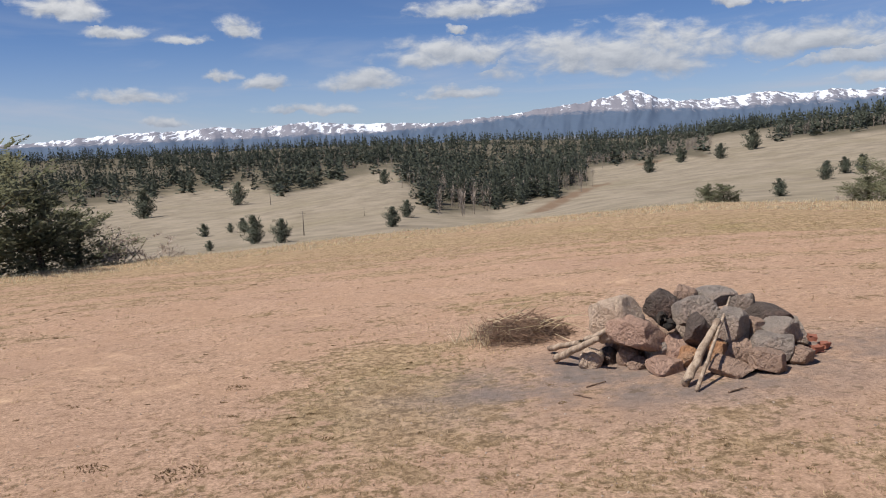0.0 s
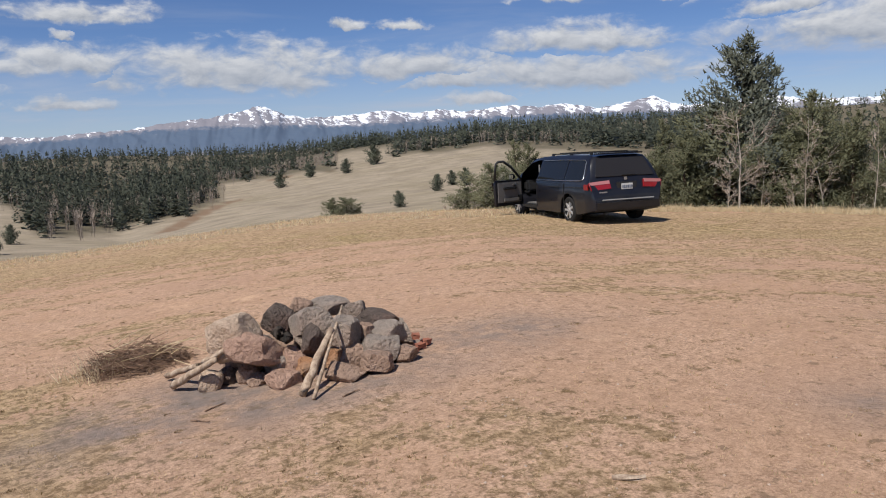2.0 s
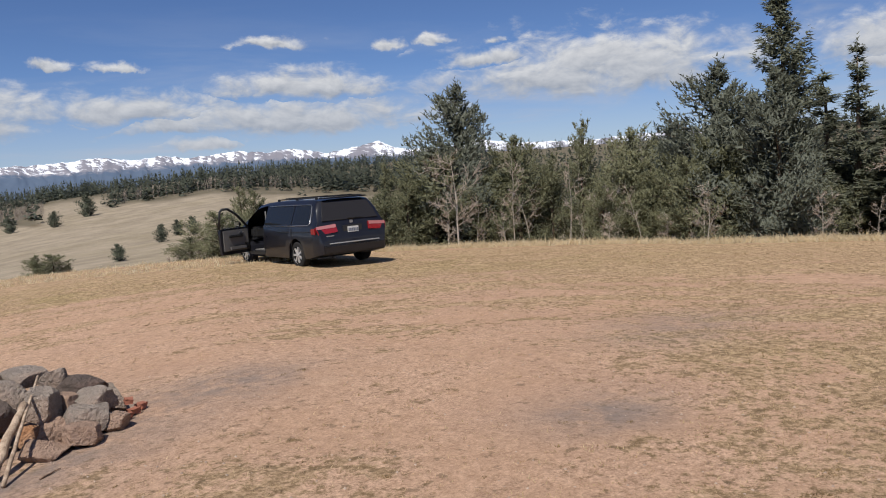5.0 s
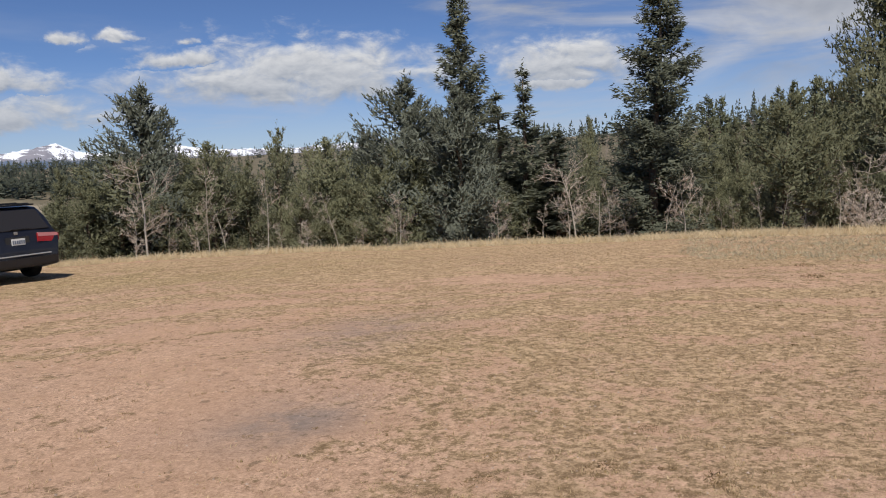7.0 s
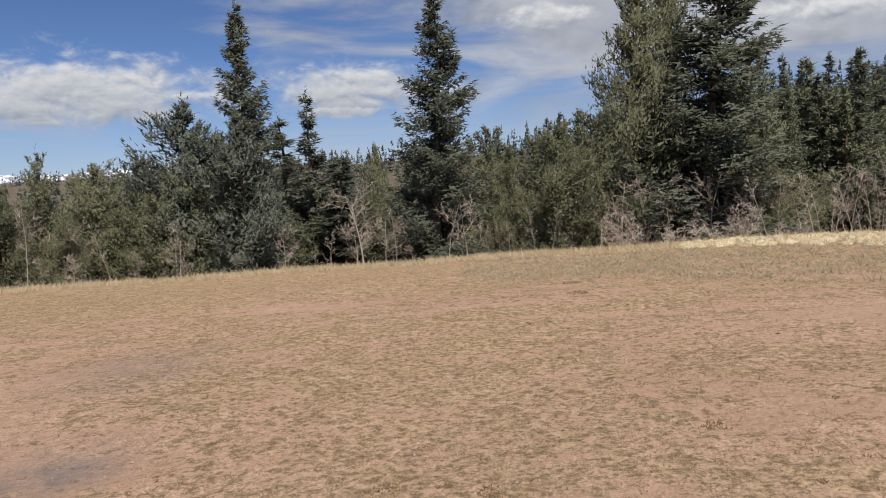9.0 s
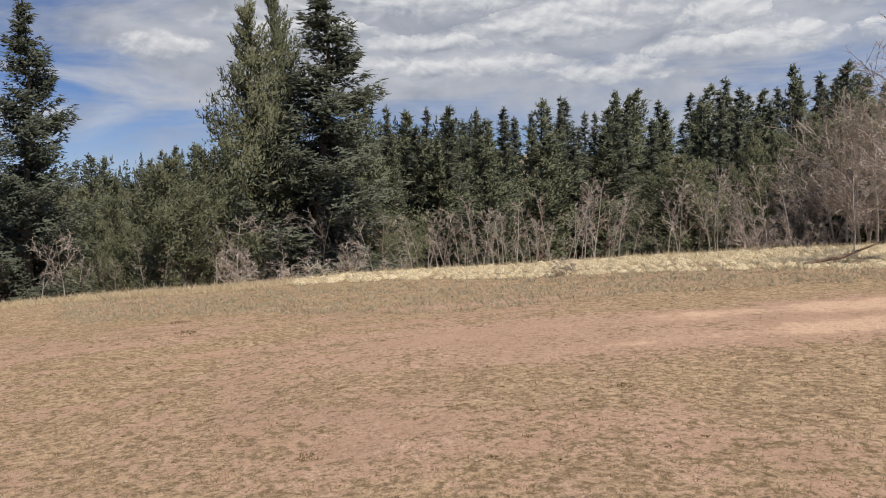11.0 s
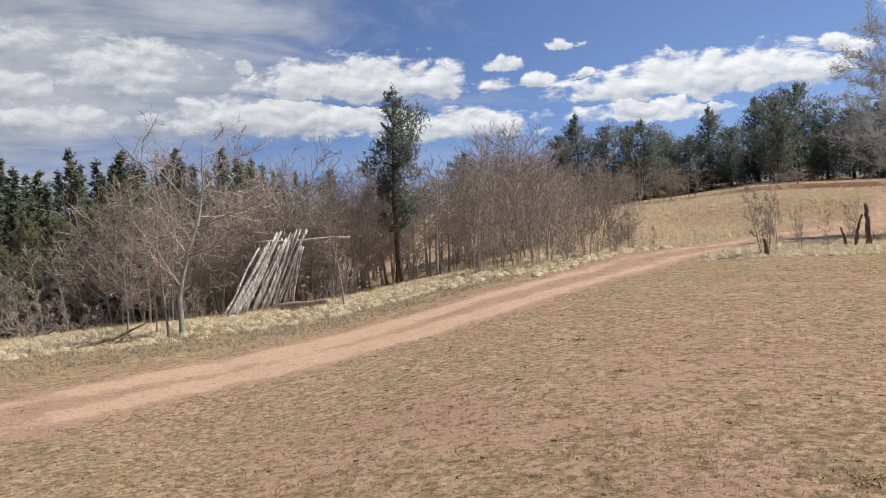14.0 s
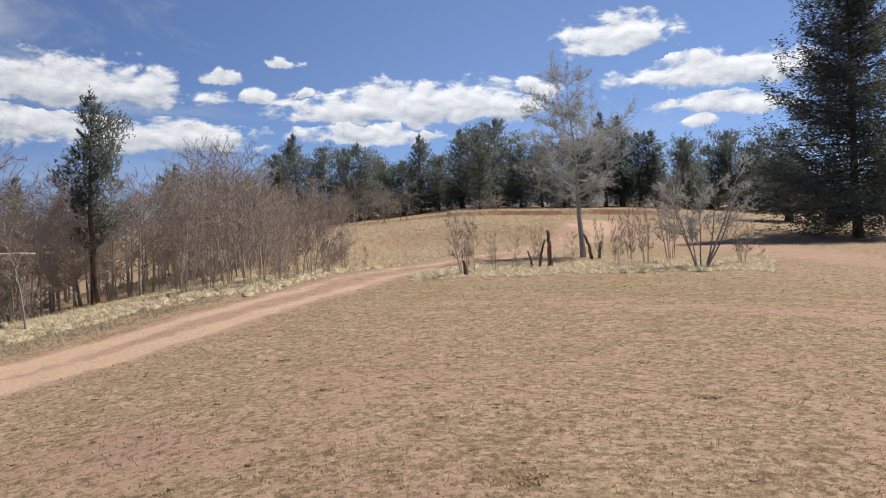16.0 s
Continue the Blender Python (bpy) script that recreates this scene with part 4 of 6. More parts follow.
def make_far_woods():
    rng = random.Random(5)
    spots = {"fir": [], "bare": []}
    while len(spots["fir"]) + len(spots["bare"]) < 9900:
        b = rng.uniform(-33, 50) if rng.random() < .86 else rng.uniform(50, 112)
        lo = float(np.interp(b + rng.gauss(0, .45), WOOD_EDGE_B, WOOD_EDGE_R)) * (1.03 + .07 * math.sin(b * 2.9) + .05 * math.sin(b * 7.3))
        lo *= 1 + .22 * rng.random() ** 2.2
        r = lo * (1250 / lo) ** (rng.random() ** 1.15)
        x, y = polar(b, r)
        w = float(wobble(np.array([x]), np.array([y]), 75, 3.0)[0])
        # glades among the woods, wider on the hill to the right
        thick = (.95 if b > -2 else .88) + 1.1 * w + (.5 if -2 < b < 11 and r < 520 else 0) - (.35 if 19 < b < 34 and r > 480 else .4 if 24 < b < 50 else 0) + .25 * math.exp(-(r - lo) / 60)
        if rng.random() > thick:
            continue
        v = float(wobble(np.array([x]), np.array([y]), 30, 6.0)[0])
        grey = (v > 0.33 and rng.random() < .75) or (-.3 < b < 4 and r < 235) or (8.5 < b < 10.9 and r < 330 and rng.random() < .8) or (16 < b < 20 and 430 < r < 620) or (10.6 < b < 16.5 and r < 540 and rng.random() < .65)
        spots["bare" if grey else "fir"].append((x, y, rng.uniform(5, 8) if grey else rng.uniform(6, 14.5) * (1 if r > 300 else .85)))
    g = np.random.default_rng(6)
    tris, norms = [], []
    fir = np.array(spots["fir"])
    close = np.hypot(fir[:, 0], fir[:, 1]) < 340
    for group, n, fine in ((fir[close], 92, .54), (fir[~close], 28, .9)):
        x, y, h = group.T
        top = np.repeat(np.stack([x, y, gz(x, y)], -1), n, 0)
        h, slim = np.repeat(h, n), np.repeat(g.uniform(.15, .24, len(x)), n)
        rel = g.random(len(h)) ** 1.3
        a = g.uniform(0, 6.283, len(h))
        out = np.stack([np.cos(a), np.sin(a), 0 * a], -1)
        q = h * slim * (1 - rel) ** .8 * g.uniform(.15, 1, len(h))
        c = top + out * q[:, None]
        c[:, 2] += h * (.02 + .93 * rel)
        d = out * (h * .13 * fine * (1.15 - rel))[:, None]
        d[:, 2] += h * fine * (g.uniform(-.03, .10, len(h)) + .07 * rel)
        w = np.stack([-np.sin(a), np.cos(a), g.uniform(-.35, .35, len(h))], -1) * (h * .135 * fine * (1.2 - rel))[:, None]
        tris.append(np.stack([c - w, c + w, c + d], 1))
        norms.append(unit(out + np.stack([0 * a, 0 * a, g.uniform(.1, .9, len(a))], -1)))
    tagged(new("conifer_woods", soft_mesh("conifer_woods", np.concatenate(tris), np.concatenate(norms), MAT_FAR_WOOD)), "dark conifer woods covering the valley and far hills", "woods", kind="stuff")
    # leafless stems with a spray of twigs on top
    x, y, h = np.array(spots["bare"]).T
    n = 18
    top = np.repeat(np.stack([x, y, gz(x, y)], -1), n, 0)
    h = np.repeat(h, n)
    stem = np.tile(np.arange(n) < 4, len(x))
    a, s = g.uniform(0, 6.283, len(h)), g.uniform(.25, .8, len(h))
    out = np.stack([np.cos(a), np.sin(a), 0 * a], -1)
    c = top + out * np.where(stem, h * .10 * s, h * .11 * s)[:, None]
    c[:, 2] += np.where(stem, -.1, h * s)
    d = out * np.where(stem, .02 * h, h * .10)[:, None]
    d[:, 2] += h * np.where(stem, g.uniform(.75, 1, len(h)), g.uniform(.12, .26, len(h)))
    w = np.stack([-np.sin(a), np.cos(a), 0 * a], -1) * (h * np.where(stem, .008, .012))[:, None]
    tagged(new("aspen_woods", tri_mesh("aspen_woods", np.stack([c - w, c + w, c + d], 1), MAT_FAR_BARE)), "grey leafless aspen groves among the valley woods", "woods", kind="stuff")


make_far_woods()


# ---- trees ----
def plant(make, name, label, category, group):
    """A thing with its trunk and crown, built once; later ones are copies."""
    trunk, crown = make
    ob = thing(name, label, category, group=group)
    part("trunk", trunk, None, ob)
    part("crown", crown, None, ob)
    return ob


class Nursery:
    """Places trees: the first of each pattern is the pattern itself, the rest copies at their own size."""

    def __init__(self, patterns):
        self.patterns, self.used = patterns, set()

    def put(self, k, x, y, height, width, turn, tip=0.0, sink=0.1, label=""):
        ob, h, w = self.patterns[k]
        s = height / h
        sw = width / w if width else s
        m = pose(x, y, gh(x, y) - sink, tip, 0, turn) @ Matrix.Diagonal((sw, sw, s, 1))
        if k in self.used:
            made = copy_thing(ob, m)
        else:
            self.used.add(k)
            ob.matrix_basis = m
            made = ob
        if label:
            made["label"] = label
        return made


def pattern(kind, seed, height, radius, clear, dense=1.0, coarse=1.0, mat=None, peak=1.9):
    if kind == "spruce":
        ob = plant(conifer_meshes(seed, height, radius, clear, kind, dense, coarse, mat, peak), "spruce_tree", "tall dark green spruce standing beyond the dry grass", "spruce", "spruces of the wood")
    else:
        ob = plant(conifer_meshes(seed, height, radius, clear, kind, dense, coarse, mat, peak), "pine_tree", "bushy olive green pine at the clearing's edge", "pine", "pines of the wood")
    return ob, height, radius


spruces = Nursery([pattern("spruce", 1, 9.0, 1.5, 0.02, 1.7), pattern("spruce", 2, 9.2, 1.8, 0.02, 1.8), pattern("spruce", 3, 7.0, 0.8, 0.02, 1.1), pattern("spruce", 4, 12.0, 1.3, 0.08, .9, 1.5)])
pines = Nursery([pattern("pine", 11, 6.0, 1.6, 0.01, 1.2, .92, peak=1.35), pattern("pine", 12, 5.0, 1.4, 0.01, 1.2, .92), pattern("pine", 13, 8.5, 1.7, 0.10, 1.6, peak=1.3),
                 pattern("pine", 14, 8.0, 1.8, 0.10, 1.1, 1.4, MAT_DARK_PINE, 2.3), pattern("pine", 15, 9.0, 1.9, 0.12, 1.0, 1.4, MAT_DARK_PINE, 1.2), pattern("pine", 16, 7.0, 2.2, 0.10, 1.1, 1.4, MAT_DARK_PINE, 2.6),
                 pattern("pine", 17, 8.0, 1.5, 0.28, 1.1, .9, MAT_DARK_PINE), pattern("spruce", 18, 14.0, 4.2, 0.06, 1.7, 1.15, MAT_DARK_PINE, 0.6),
                 pattern("pine", 19, 11.0, 1.7, 0.14, 1.0, 1.3, MAT_WOOD_PINE, 1.2), pattern("pine", 20, 12.0, 1.6, 0.12, .95, 1.35, MAT_WOOD_PINE, 1.0), pattern("pine", 25, 6.0, 1.5, 0.01, 2.2, .95, MAT_DARK_PINE, 1.35), pattern("pine", 26, 4.0, 1.5, 0.02, 2.4, 1.6, MAT_FAR_WOOD, 1.45), pattern("pine", 27, 7.0, 2.4, 0.02, 1.0, 1.5, MAT_DARK_PINE, 2.4)])
rng = random.Random(21)
for k, (b, r, h, w) in enumerate(((69.1, 27, 9.1, 1.25), (82.1, 27, 9.4, 1.6), (100.9, 27, 10.2, 1.8), (73.2, 29, 6.8, 0.85), (75.5, 28, 4.4, 0.7), 
                                  (71.6, 30, 6.4, 0.75), (75.2, 29, 4.5, 0.6))):
    x, y = polar(b, r)
    spruces.put((0, 1, 1, 2, 2, 2, 2)[k], x, y, h, w * 1.48, rng.uniform(0, 360))
EDGE_PINES = ((46.9, 28, 6.0, 1.75), (51.2, 27, 3.9, 1.2), (55.9, 28, 4.6, 0.9), (59.2, 28, 5.4, 1.2), (64.7, 28, 6.3, 1.3), (67.0, 29, 5.5, 0.9), (41.8, 26, 2.9, 1.2),
              (44.2, 29, 3.7, 1.1), (53.4, 29, 4.1, 1.0), (61.9, 30, 4.8, 1.1), (68.8, 26, 5.3, 1.0), (49.0, 27, 3.4, 1.1), (31.7, 26, 3.2, 0.9), (30.0, 25.6, 2.1, .8), (32.6, 25.2, 2.9, .9), (28.2, 26.2, 1.2, .7), (43.4, 27, 4.0, 1.5), (45.2, 27.5, 4.7, 1.5), (49.6, 28.5, 4.6, 1.5))
WOOD_PINES = ((78.0, 62, 10.3, 1.3), (96.3, 27, 7.9, 1.6), (90.7, 25, 5.3, 1.3), (87.6, 31, 6.3, 1.4), (98.4, 29, 9.0, 1.3), (103.6, 29, 6.1, 1.4), (85.6, 33, 6.3, 1.4),
              (93.3, 27, 6.3, 1.3), (-29.6, 25, 4.9, 1.9), (-26.9, 25, 3.5, 1.7), (-24.6, 25.6, 2.4, 1.2), (18.6, 30, 1.45, 0.75), (19.5, 30.3, 1.5, 0.7), (20.4, 30.6, 1.15, .5))
# bearing, elevation of the top, half width and pattern of the dark pines behind the meadow
BACK_PINES = ((167.0, 8.6, 1.6, 5), (168.3, 9.95, 1.7, 3), (170.4, 9.7, 1.9, 5), (172.0, 8.9, 2.1, 12), (172.9, 9.9, 2.0, 5), (174.6, 8.1, 2.2, 12), (176.0, 8.5, 1.9, 5), (177.3, 9.8, 1.2, 3),
              (178.6, 8.7, 2.0, 12), (180.3, 10.1, 1.6, 3), (181.6, 10.2, 2.0, 12), (182.8, 11.35, 2.7, 5), (184.5, 9.3, 2.3, 12), (186.0, 9.2, 2.2, 5), (187.6, 9.4, 2.1, 12), (189.2, 9.6, 2.0, 5),
              (190.6, 10.6, 1.7, 4), (191.7, 11.3, 1.9, 4), (192.9, 9.6, 2.0, 12), (194.1, 9.9, 1.7, 4), (196.2, 8.9, 2.2, 12), (197.7, 8.4, 2.2, 5), (199.0, 9.2, 2.5, 12), (200.8, 8.6, 2.2, 5), (202.5, 8.9, 2.4, 12))
for k, (b, r, h, w) in enumerate(EDGE_PINES + WOOD_PINES):
    x, y = polar(b, r)
    if k in (0, 4, 5, 9, 10):
        pines.put(10, x, y, h, w * 1.3, rng.uniform(0, 360), label="bushy dark green pine at the clearing's edge")
        continue
    pines.put((0, 1)[k % 2] if h < 7 else 2, x, y, h, w * 1.3, rng.uniform(0, 360))
for b, top, w, k in BACK_PINES:
    r = rng.uniform(64, 71)
    x, y = polar(b, r)
    pines.put(k, x, y, (EYE + r * math.tan(radians(top)) - gh(x, y)) * 1.05, w * (1.15 if k == 12 else 1.3), rng.uniform(0, 360), label="dark pine behind the back meadow")
for b, r, h, w in ((202.5, 50, 4.8, 2.4), (143.8, 40, 8.3, 1.4), (150.4, 45, 7.1, 1.2)):
    x, y = polar(b, r)
    pines.put(4, x, y, h, w * 1.3, rng.uniform(0, 360))
x, y = polar(155.1, 25.2)
pines.put(6, x, y, 6.3, 1.5, 40, label="open-crowned pine with a clear trunk among bare aspens")
x, y = polar(206.3, 40)
pines.put(7, x, y, 15.0, 4.6, 10, label="large dark spreading conifer beside the upper track")
# undergrowth of young pines that closes the edge of the clearing
for b in np.arange(42, 108, 1.7):
    r = rng.uniform(26, 31)
    x, y = polar(b + rng.uniform(-.6, .6), r)
    pines.put(rng.choice((0, 1)), x, y, rng.uniform(3.0, 4.7), rng.uniform(1.2, 1.7), rng.uniform(0, 360))
# the wood across the gully: slim trees, close together
for b, r in [(b + rng.uniform(-.5, .5), rng.uniform(35, 50)) for b in np.arange(103.5, 147, 0.66)] + [(b + rng.uniform(-.5, .5), rng.uniform(52, 80)) for b in np.arange(102, 149, 0.8)]:
    x, y = polar(b, r)
    top = float(np.interp(b, (102, 106, 112, 118, 125, 135, 150, 160), (7.6, 8.5, 8.7, 8.8, 9.3, 9.7, 9.4, 8.9))) + (rng.uniform(-1.9, .5) if r < 51 and b < 133 else rng.uniform(-1.0, 1.0))
    h = min(max(EYE + r * math.tan(radians(top)) - gh(x, y), 4), 17)
    if rng.random() < .5:
        pines.put(rng.choice((8, 9)), x, y, h, h * rng.uniform(.18, .25), rng.uniform(0, 360))
    else:
        spruces.put(3, x, y, h, h * rng.uniform(.12, .17), rng.uniform(0, 360))
for b, top, r in ((135.7, 10.1, 42), (137.0, 9.8, 44), (138.4, 10.1, 43), (139.7, 9.2, 46), (142.6, 9.4, 44), (143.4, 9.9, 43), (144.1, 10.0, 46), (145.2, 9.5, 47), (131.8, 9.7, 44), (112.2, 9.4, 46), (118.1, 9.1, 46), (105.9, 9.2, 37), (134.9, 9.75, 48), (129.8, 9.3, 52), (127.4, 9.2, 50)):
    x, y = polar(b, r)
    h = EYE + r * math.tan(radians(top)) - gh(x, y)
    if b in (112.2, 118.1):
        spruces.put(3, x, y, h, h * .075, b * 9, label="thin spire-topped spruce rising above the wood")
    else:
        pines.put(9, x, y, h, h * .14, b * 9)
# pines further down the slope, whose tops show over the edge
for b in np.arange(83.6, 95, .95):
    r = rng.uniform(48, 66)
    x, y = polar(b + rng.uniform(-.3, .3), r)
    h = EYE + r * math.tan(radians(float(np.interp(b, (83.6, 88, 95), (4.6, 5.7, 6.3))) + rng.uniform(-.6, .3))) - gh(x, y)
    pines.put(rng.choice((8, 9)), x, y, h, h * rng.uniform(.17, .23), rng.uniform(0, 360), label="olive green pine on the slope below the clearing")
# more dark pines behind the back meadow
for b in np.arange(160, 214, 2.4):
    x, y = polar(b, rng.uniform(76, 92))
    pines.put(rng.choice((5, 3, 4)), x, y, rng.uniform(4.0, 7.2), rng.uniform(1.5, 2.2), rng.uniform(0, 360), label="dark pine behind the back meadow")
for b in np.arange(165, 212, .95):
    x, y = polar(b + rng.uniform(-.4, .4), rng.uniform(67, 74))
    pines.put(12, x, y, rng.uniform(1.8, 3.6), rng.uniform(1.5, 2.3), rng.uniform(0, 360), label="low bushy dark pine under taller pines")
# single trees out in the valley
for b, r, h in ((-13.5, 140, 5.2), (-11.6, 133, 3.4), (-14.2, 198, 3.0), (-16.9, 200, 2.8), (-15.1, 203, 2.0), (-16.6, 133, 1.5), (-20.7, 300, 8.4), (-14.4, 320, 7.6), (-3.6, 147, 3.2), (-2.5, 177, 3.3),
                (-4.0, 316, 4.8), (14.9, 326, 5.2), (17.0, 360, 5.0), (19.6, 343, 5.2), (21.6, 372, 7.8), (26.1, 177, 3.2), (27.2, 203, 3.2), (28.2, 194, 3.6), (23.3, 124, 2.2)):
    x, y = polar(b, r)
    pines.put(11, x, y, h * .95, h * .42, rng.uniform(0, 360), label="lone dark pine on the pale valley slope")


# leafless aspens
def aspen(seed, height, spread, stems=1, thick=1.0, low=0.3, full=1.0, twig=0.0085, mat=None, limbs_more=0, steep=(.4, .8), wild=.09, buds=0):
    ob = plant(bare_meshes(seed, height, spread, stems, thick, low, full, twig, mat, limbs_more, steep, wild, buds), "aspen_tree" if stems < 5 else "bare_shrub",
               "leafless grey aspen with thin pale branches" if stems < 5 else "leafless many-stemmed shrub in dry grass", "aspen" if stems < 5 else "shrub",
               "aspens of the grove" if stems < 5 else "shrubs of the clearing")
    return ob, height, height * spread


aspens = Nursery([aspen(31, 5.0, .30, low=.3, twig=.0075), aspen(32, 4.0, .34, low=.25, twig=.007), aspen(33, 6.0, .34, 1, 1.25, .34, 1.2, .0095, steep=(.3, 1.0)), aspen(34, 5.5, .38, 1, 1.25, .3, 1.2, .0095, steep=(.3, 1.0)),
                  aspen(35, 3.2, .34, low=.15), aspen(36, 5.0, .47, 2, 1.0, .2, 1.0, .0065, steep=(.25, .8)), aspen(37, 4.6, .45, 3, .9, .18, .9, .0065, steep=(.15, .6)),
                  aspen(38, 6.3, .38, 1, 1.9, .33, 3.4, .007, MAT_PALE_TWIG, 18, (-.2, .6), buds=5),
                  aspen(39, 5.1, .42, 1, 1.35, .26, 1.2, .007, None, 6, (.1, .6), .22),
                  aspen(50, 5.5, .18, 1, .65, .3, .5, .006, None, -3, (.5, 1.3)), aspen(51, 4.6, .21, 1, .6, .25, .5, .006, None, -4, (.5, 1.2))])
shrubs = Nursery([aspen(41, 1.8, .42, 6, .5, .25, .35, .006), aspen(42, 1.2, .42, 5, .5, .25, .3, .005), aspen(43, 3.0, .36, 7, .75, .3, .8, .007, MAT_PALE_TWIG, buds=1), aspen(44, 2.2, .24, 8, .5, .3, .15, .006)])
for b in np.arange(46, 105, 1.35):
    x, y = polar(b + rng.uniform(-.8, .8), rng.uniform(24.2, 26.6))
    aspens.put(rng.choice((1, 1, 4, 9, 10)), x, y, rng.uniform(1.7, 3.7), None, rng.uniform(0, 360), rng.uniform(-6, 6))
for b in np.arange(95, 108, 1.9):
    x, y = polar(b + rng.uniform(-.5, .5), rng.uniform(23.6, 25.5))
    shrubs.put(0, x, y, rng.uniform(1.0, 1.9), rng.uniform(.6, 1.0), rng.uniform(0, 360), label="thin leafless shrub at the edge of the wood")
# a belt of thin grey poles along the wood
for b in np.arange(104.5, 141, .3):
    x, y = polar(b + rng.uniform(-.4, .4), rng.uniform(23.6, 32))
    aspens.put(rng.choice((9, 9, 10)), x, y, rng.uniform(3.3, 5.3) if rng.random() < .8 else rng.uniform(1.6, 3), None, rng.uniform(0, 360), rng.uniform(-5, 5), label="slim leafless aspen with a pale straight stem")
for _ in range(86):
    b = rng.uniform(137, 166) if rng.random() < .86 else rng.uniform(127, 137)
    r = rng.uniform(23.2, 33) + max(0, (b - 150) * .28)
    if b < 153:
        r = max(r, 24.6)
    if abs(b - 155.1) < 2.2:
        r = max(r, 26.5)
    x, y = polar(b, r)
    aspens.put(rng.choice((5, 6, 5, 6, 3, 2)), x, y, rng.uniform(2.6, 4.0) if b < 143 else rng.uniform(3.6, 5.2), None, rng.uniform(0, 360), rng.uniform(-4, 4))
# taller ones, whose open tops stand against the sky
for b, top in ((144.5, 10.6), (146.2, 11.4), (148.0, 11.2), (149.6, 11.6), (151.4, 10.8), (157.4, 11.4), (158.8, 12.0), (160.2, 11.6), (161.6, 10.6), (163.2, 10.2), (164.8, 10.5), (165.9, 9.8)):
    r = rng.uniform(26.5, 30)
    x, y = polar(b, r)
    aspens.put(rng.choice((2, 3)), x, y, EYE + r * math.tan(radians(top)) - gh(x, y), None, rng.uniform(0, 360), rng.uniform(-3, 3), label="tall leafless aspen with an open spreading top")
# the grove runs on along the far side of the meadow, lower
for _ in range(22):
    b = rng.uniform(164, 176)
    r = rng.uniform(38, 58) if b < 171 else rng.uniform(57, 66)
    x, y = polar(b, r)
    aspens.put(rng.choice((5, 6)), x, y, rng.uniform(2.3, 3.6), rng.uniform(1.4, 2.0), rng.uniform(0, 360), rng.uniform(-4, 4), label="low leafless aspen at the far side of the meadow")
for b, r, h in ((162.4, 23.6, 2.6), (163.6, 24.6, 2.4), (165.0, 23.4, 2.3), (166.0, 25.4, 2.7), (167.2, 24.2, 2.2), (168.6, 25.2, 2.5), (169.4, 26.4, 2.6), (170.4, 25.6, 2.2), (171.6, 27.4, 1.9), (160.9, 23.2, 2.4)):
    x, y = polar(b, r)
    shrubs.put(3, x, y, h * 1.1, h * .19, b * 31, label="clump of thin leafless aspen saplings in pale grass")

for _ in range(20):
    b = rng.uniform(136, 151)
    x, y = polar(b, rng.uniform(24.4, 28.5))
    aspens.put(rng.choice((5, 6, 3)), x, y, rng.uniform(4.0, 5.4), None, rng.uniform(0, 360), rng.uniform(-4, 4))
# young pines and thin shrubs under the grove
for b in np.arange(124.5, 142, 1.5):
    x, y = polar(b + rng.uniform(-.5, .5), rng.uniform(27, 32))
    pines.put(rng.choice((0, 1)), x, y, rng.uniform(4.0, 5.9), rng.uniform(1.4, 1.9), rng.uniform(0, 360), label="bushy green pine among bare aspens")
for _ in range(30):
    b = rng.uniform(130, 172)
    x, y = polar(b, rng.uniform(23.2, 29) + max(0, (b - 150) * .25))
    shrubs.put(0, x, y, rng.uniform(1.1, 2.0), rng.uniform(.6, 1.0), rng.uniform(0, 360), label="thin leafless shrub under bare aspens")

# shrubs and saplings at the bend of the track
for k, b, r, h, w, turn in ((3, 180.2, 20.6, 1.85, .36, 20), (3, 182.4, 21.6, 1.1, .17, 80), (3, 185.5, 22.5, 1.2, .16, 10), (2, 196.6, 21.4, 3.3, 1.2, 140), (3, 193.0, 22.4, 1.8, .28, 60), (3, 194.6, 23.6, 2.4, .38, 15), (3, 192.0, 23.0, 1.6, .22, 95), (3, 189.9, 25.9, 1.3, .18, 130), (3, 199.2, 22.6, 1.3, .3, 170),
                           (3, 191.0, 22.2, 1.4, .2, 200), (1, 182.6, 60, 1.5, 1.3, 0), (0, 22.4, 40, 1.9, 1.2, 5), (0, 23.6, 42, 1.7, 1.1, 50), (0, 25.0, 41, 2.2, 1.4, 95), (0, 26.4, 38, 1.6, 1.2, 10), (0, 27.8, 36, 2.3, 1.4, 70), (0, 29.4, 33, 2.6, 1.4, 33), (0, 30.5, 30, 2.0, 1.1, 150), (0, -22.2, 26, 1.9, 1.5, 20), (0, -20.5, 27.5, 1.7, 1.3, 110), (0, 118.1, 18.9, .75, .55, 30)):
    x, y = polar(b, r)
    shrubs.put(k, x, y, h, w, turn)
for b, r, h in ((181.0, 20.9, 2.6), (184.0, 20.9, 1.9), (188.0, 22.6, 1.9), (173.2, 24.5, 1.5), (200.4, 23.0, 1.6)):
    x, y = polar(b, r)
    aspens.put(4, x, y, h, h * .2, b * 7)
x, y = polar(188.7, 26.5)
aspens.put(7, x, y, 6.1, None, 35, 5, label="tall pale cottonwood with a leaning trunk and fine bare crown")
x, y = polar(140.3, 18.6)
aspens.put(8, x, y, 5.1, None, 75, 3, label="crooked leafless aspen with pale peeling limbs by the lean-to")
x, y = polar(139.4, 18.9)
aspens.put(0, x, y, 3.4, None, 210, 7, label="small leaning leafless aspen beside a crooked one")
x, y = polar(151.2, 20.9)
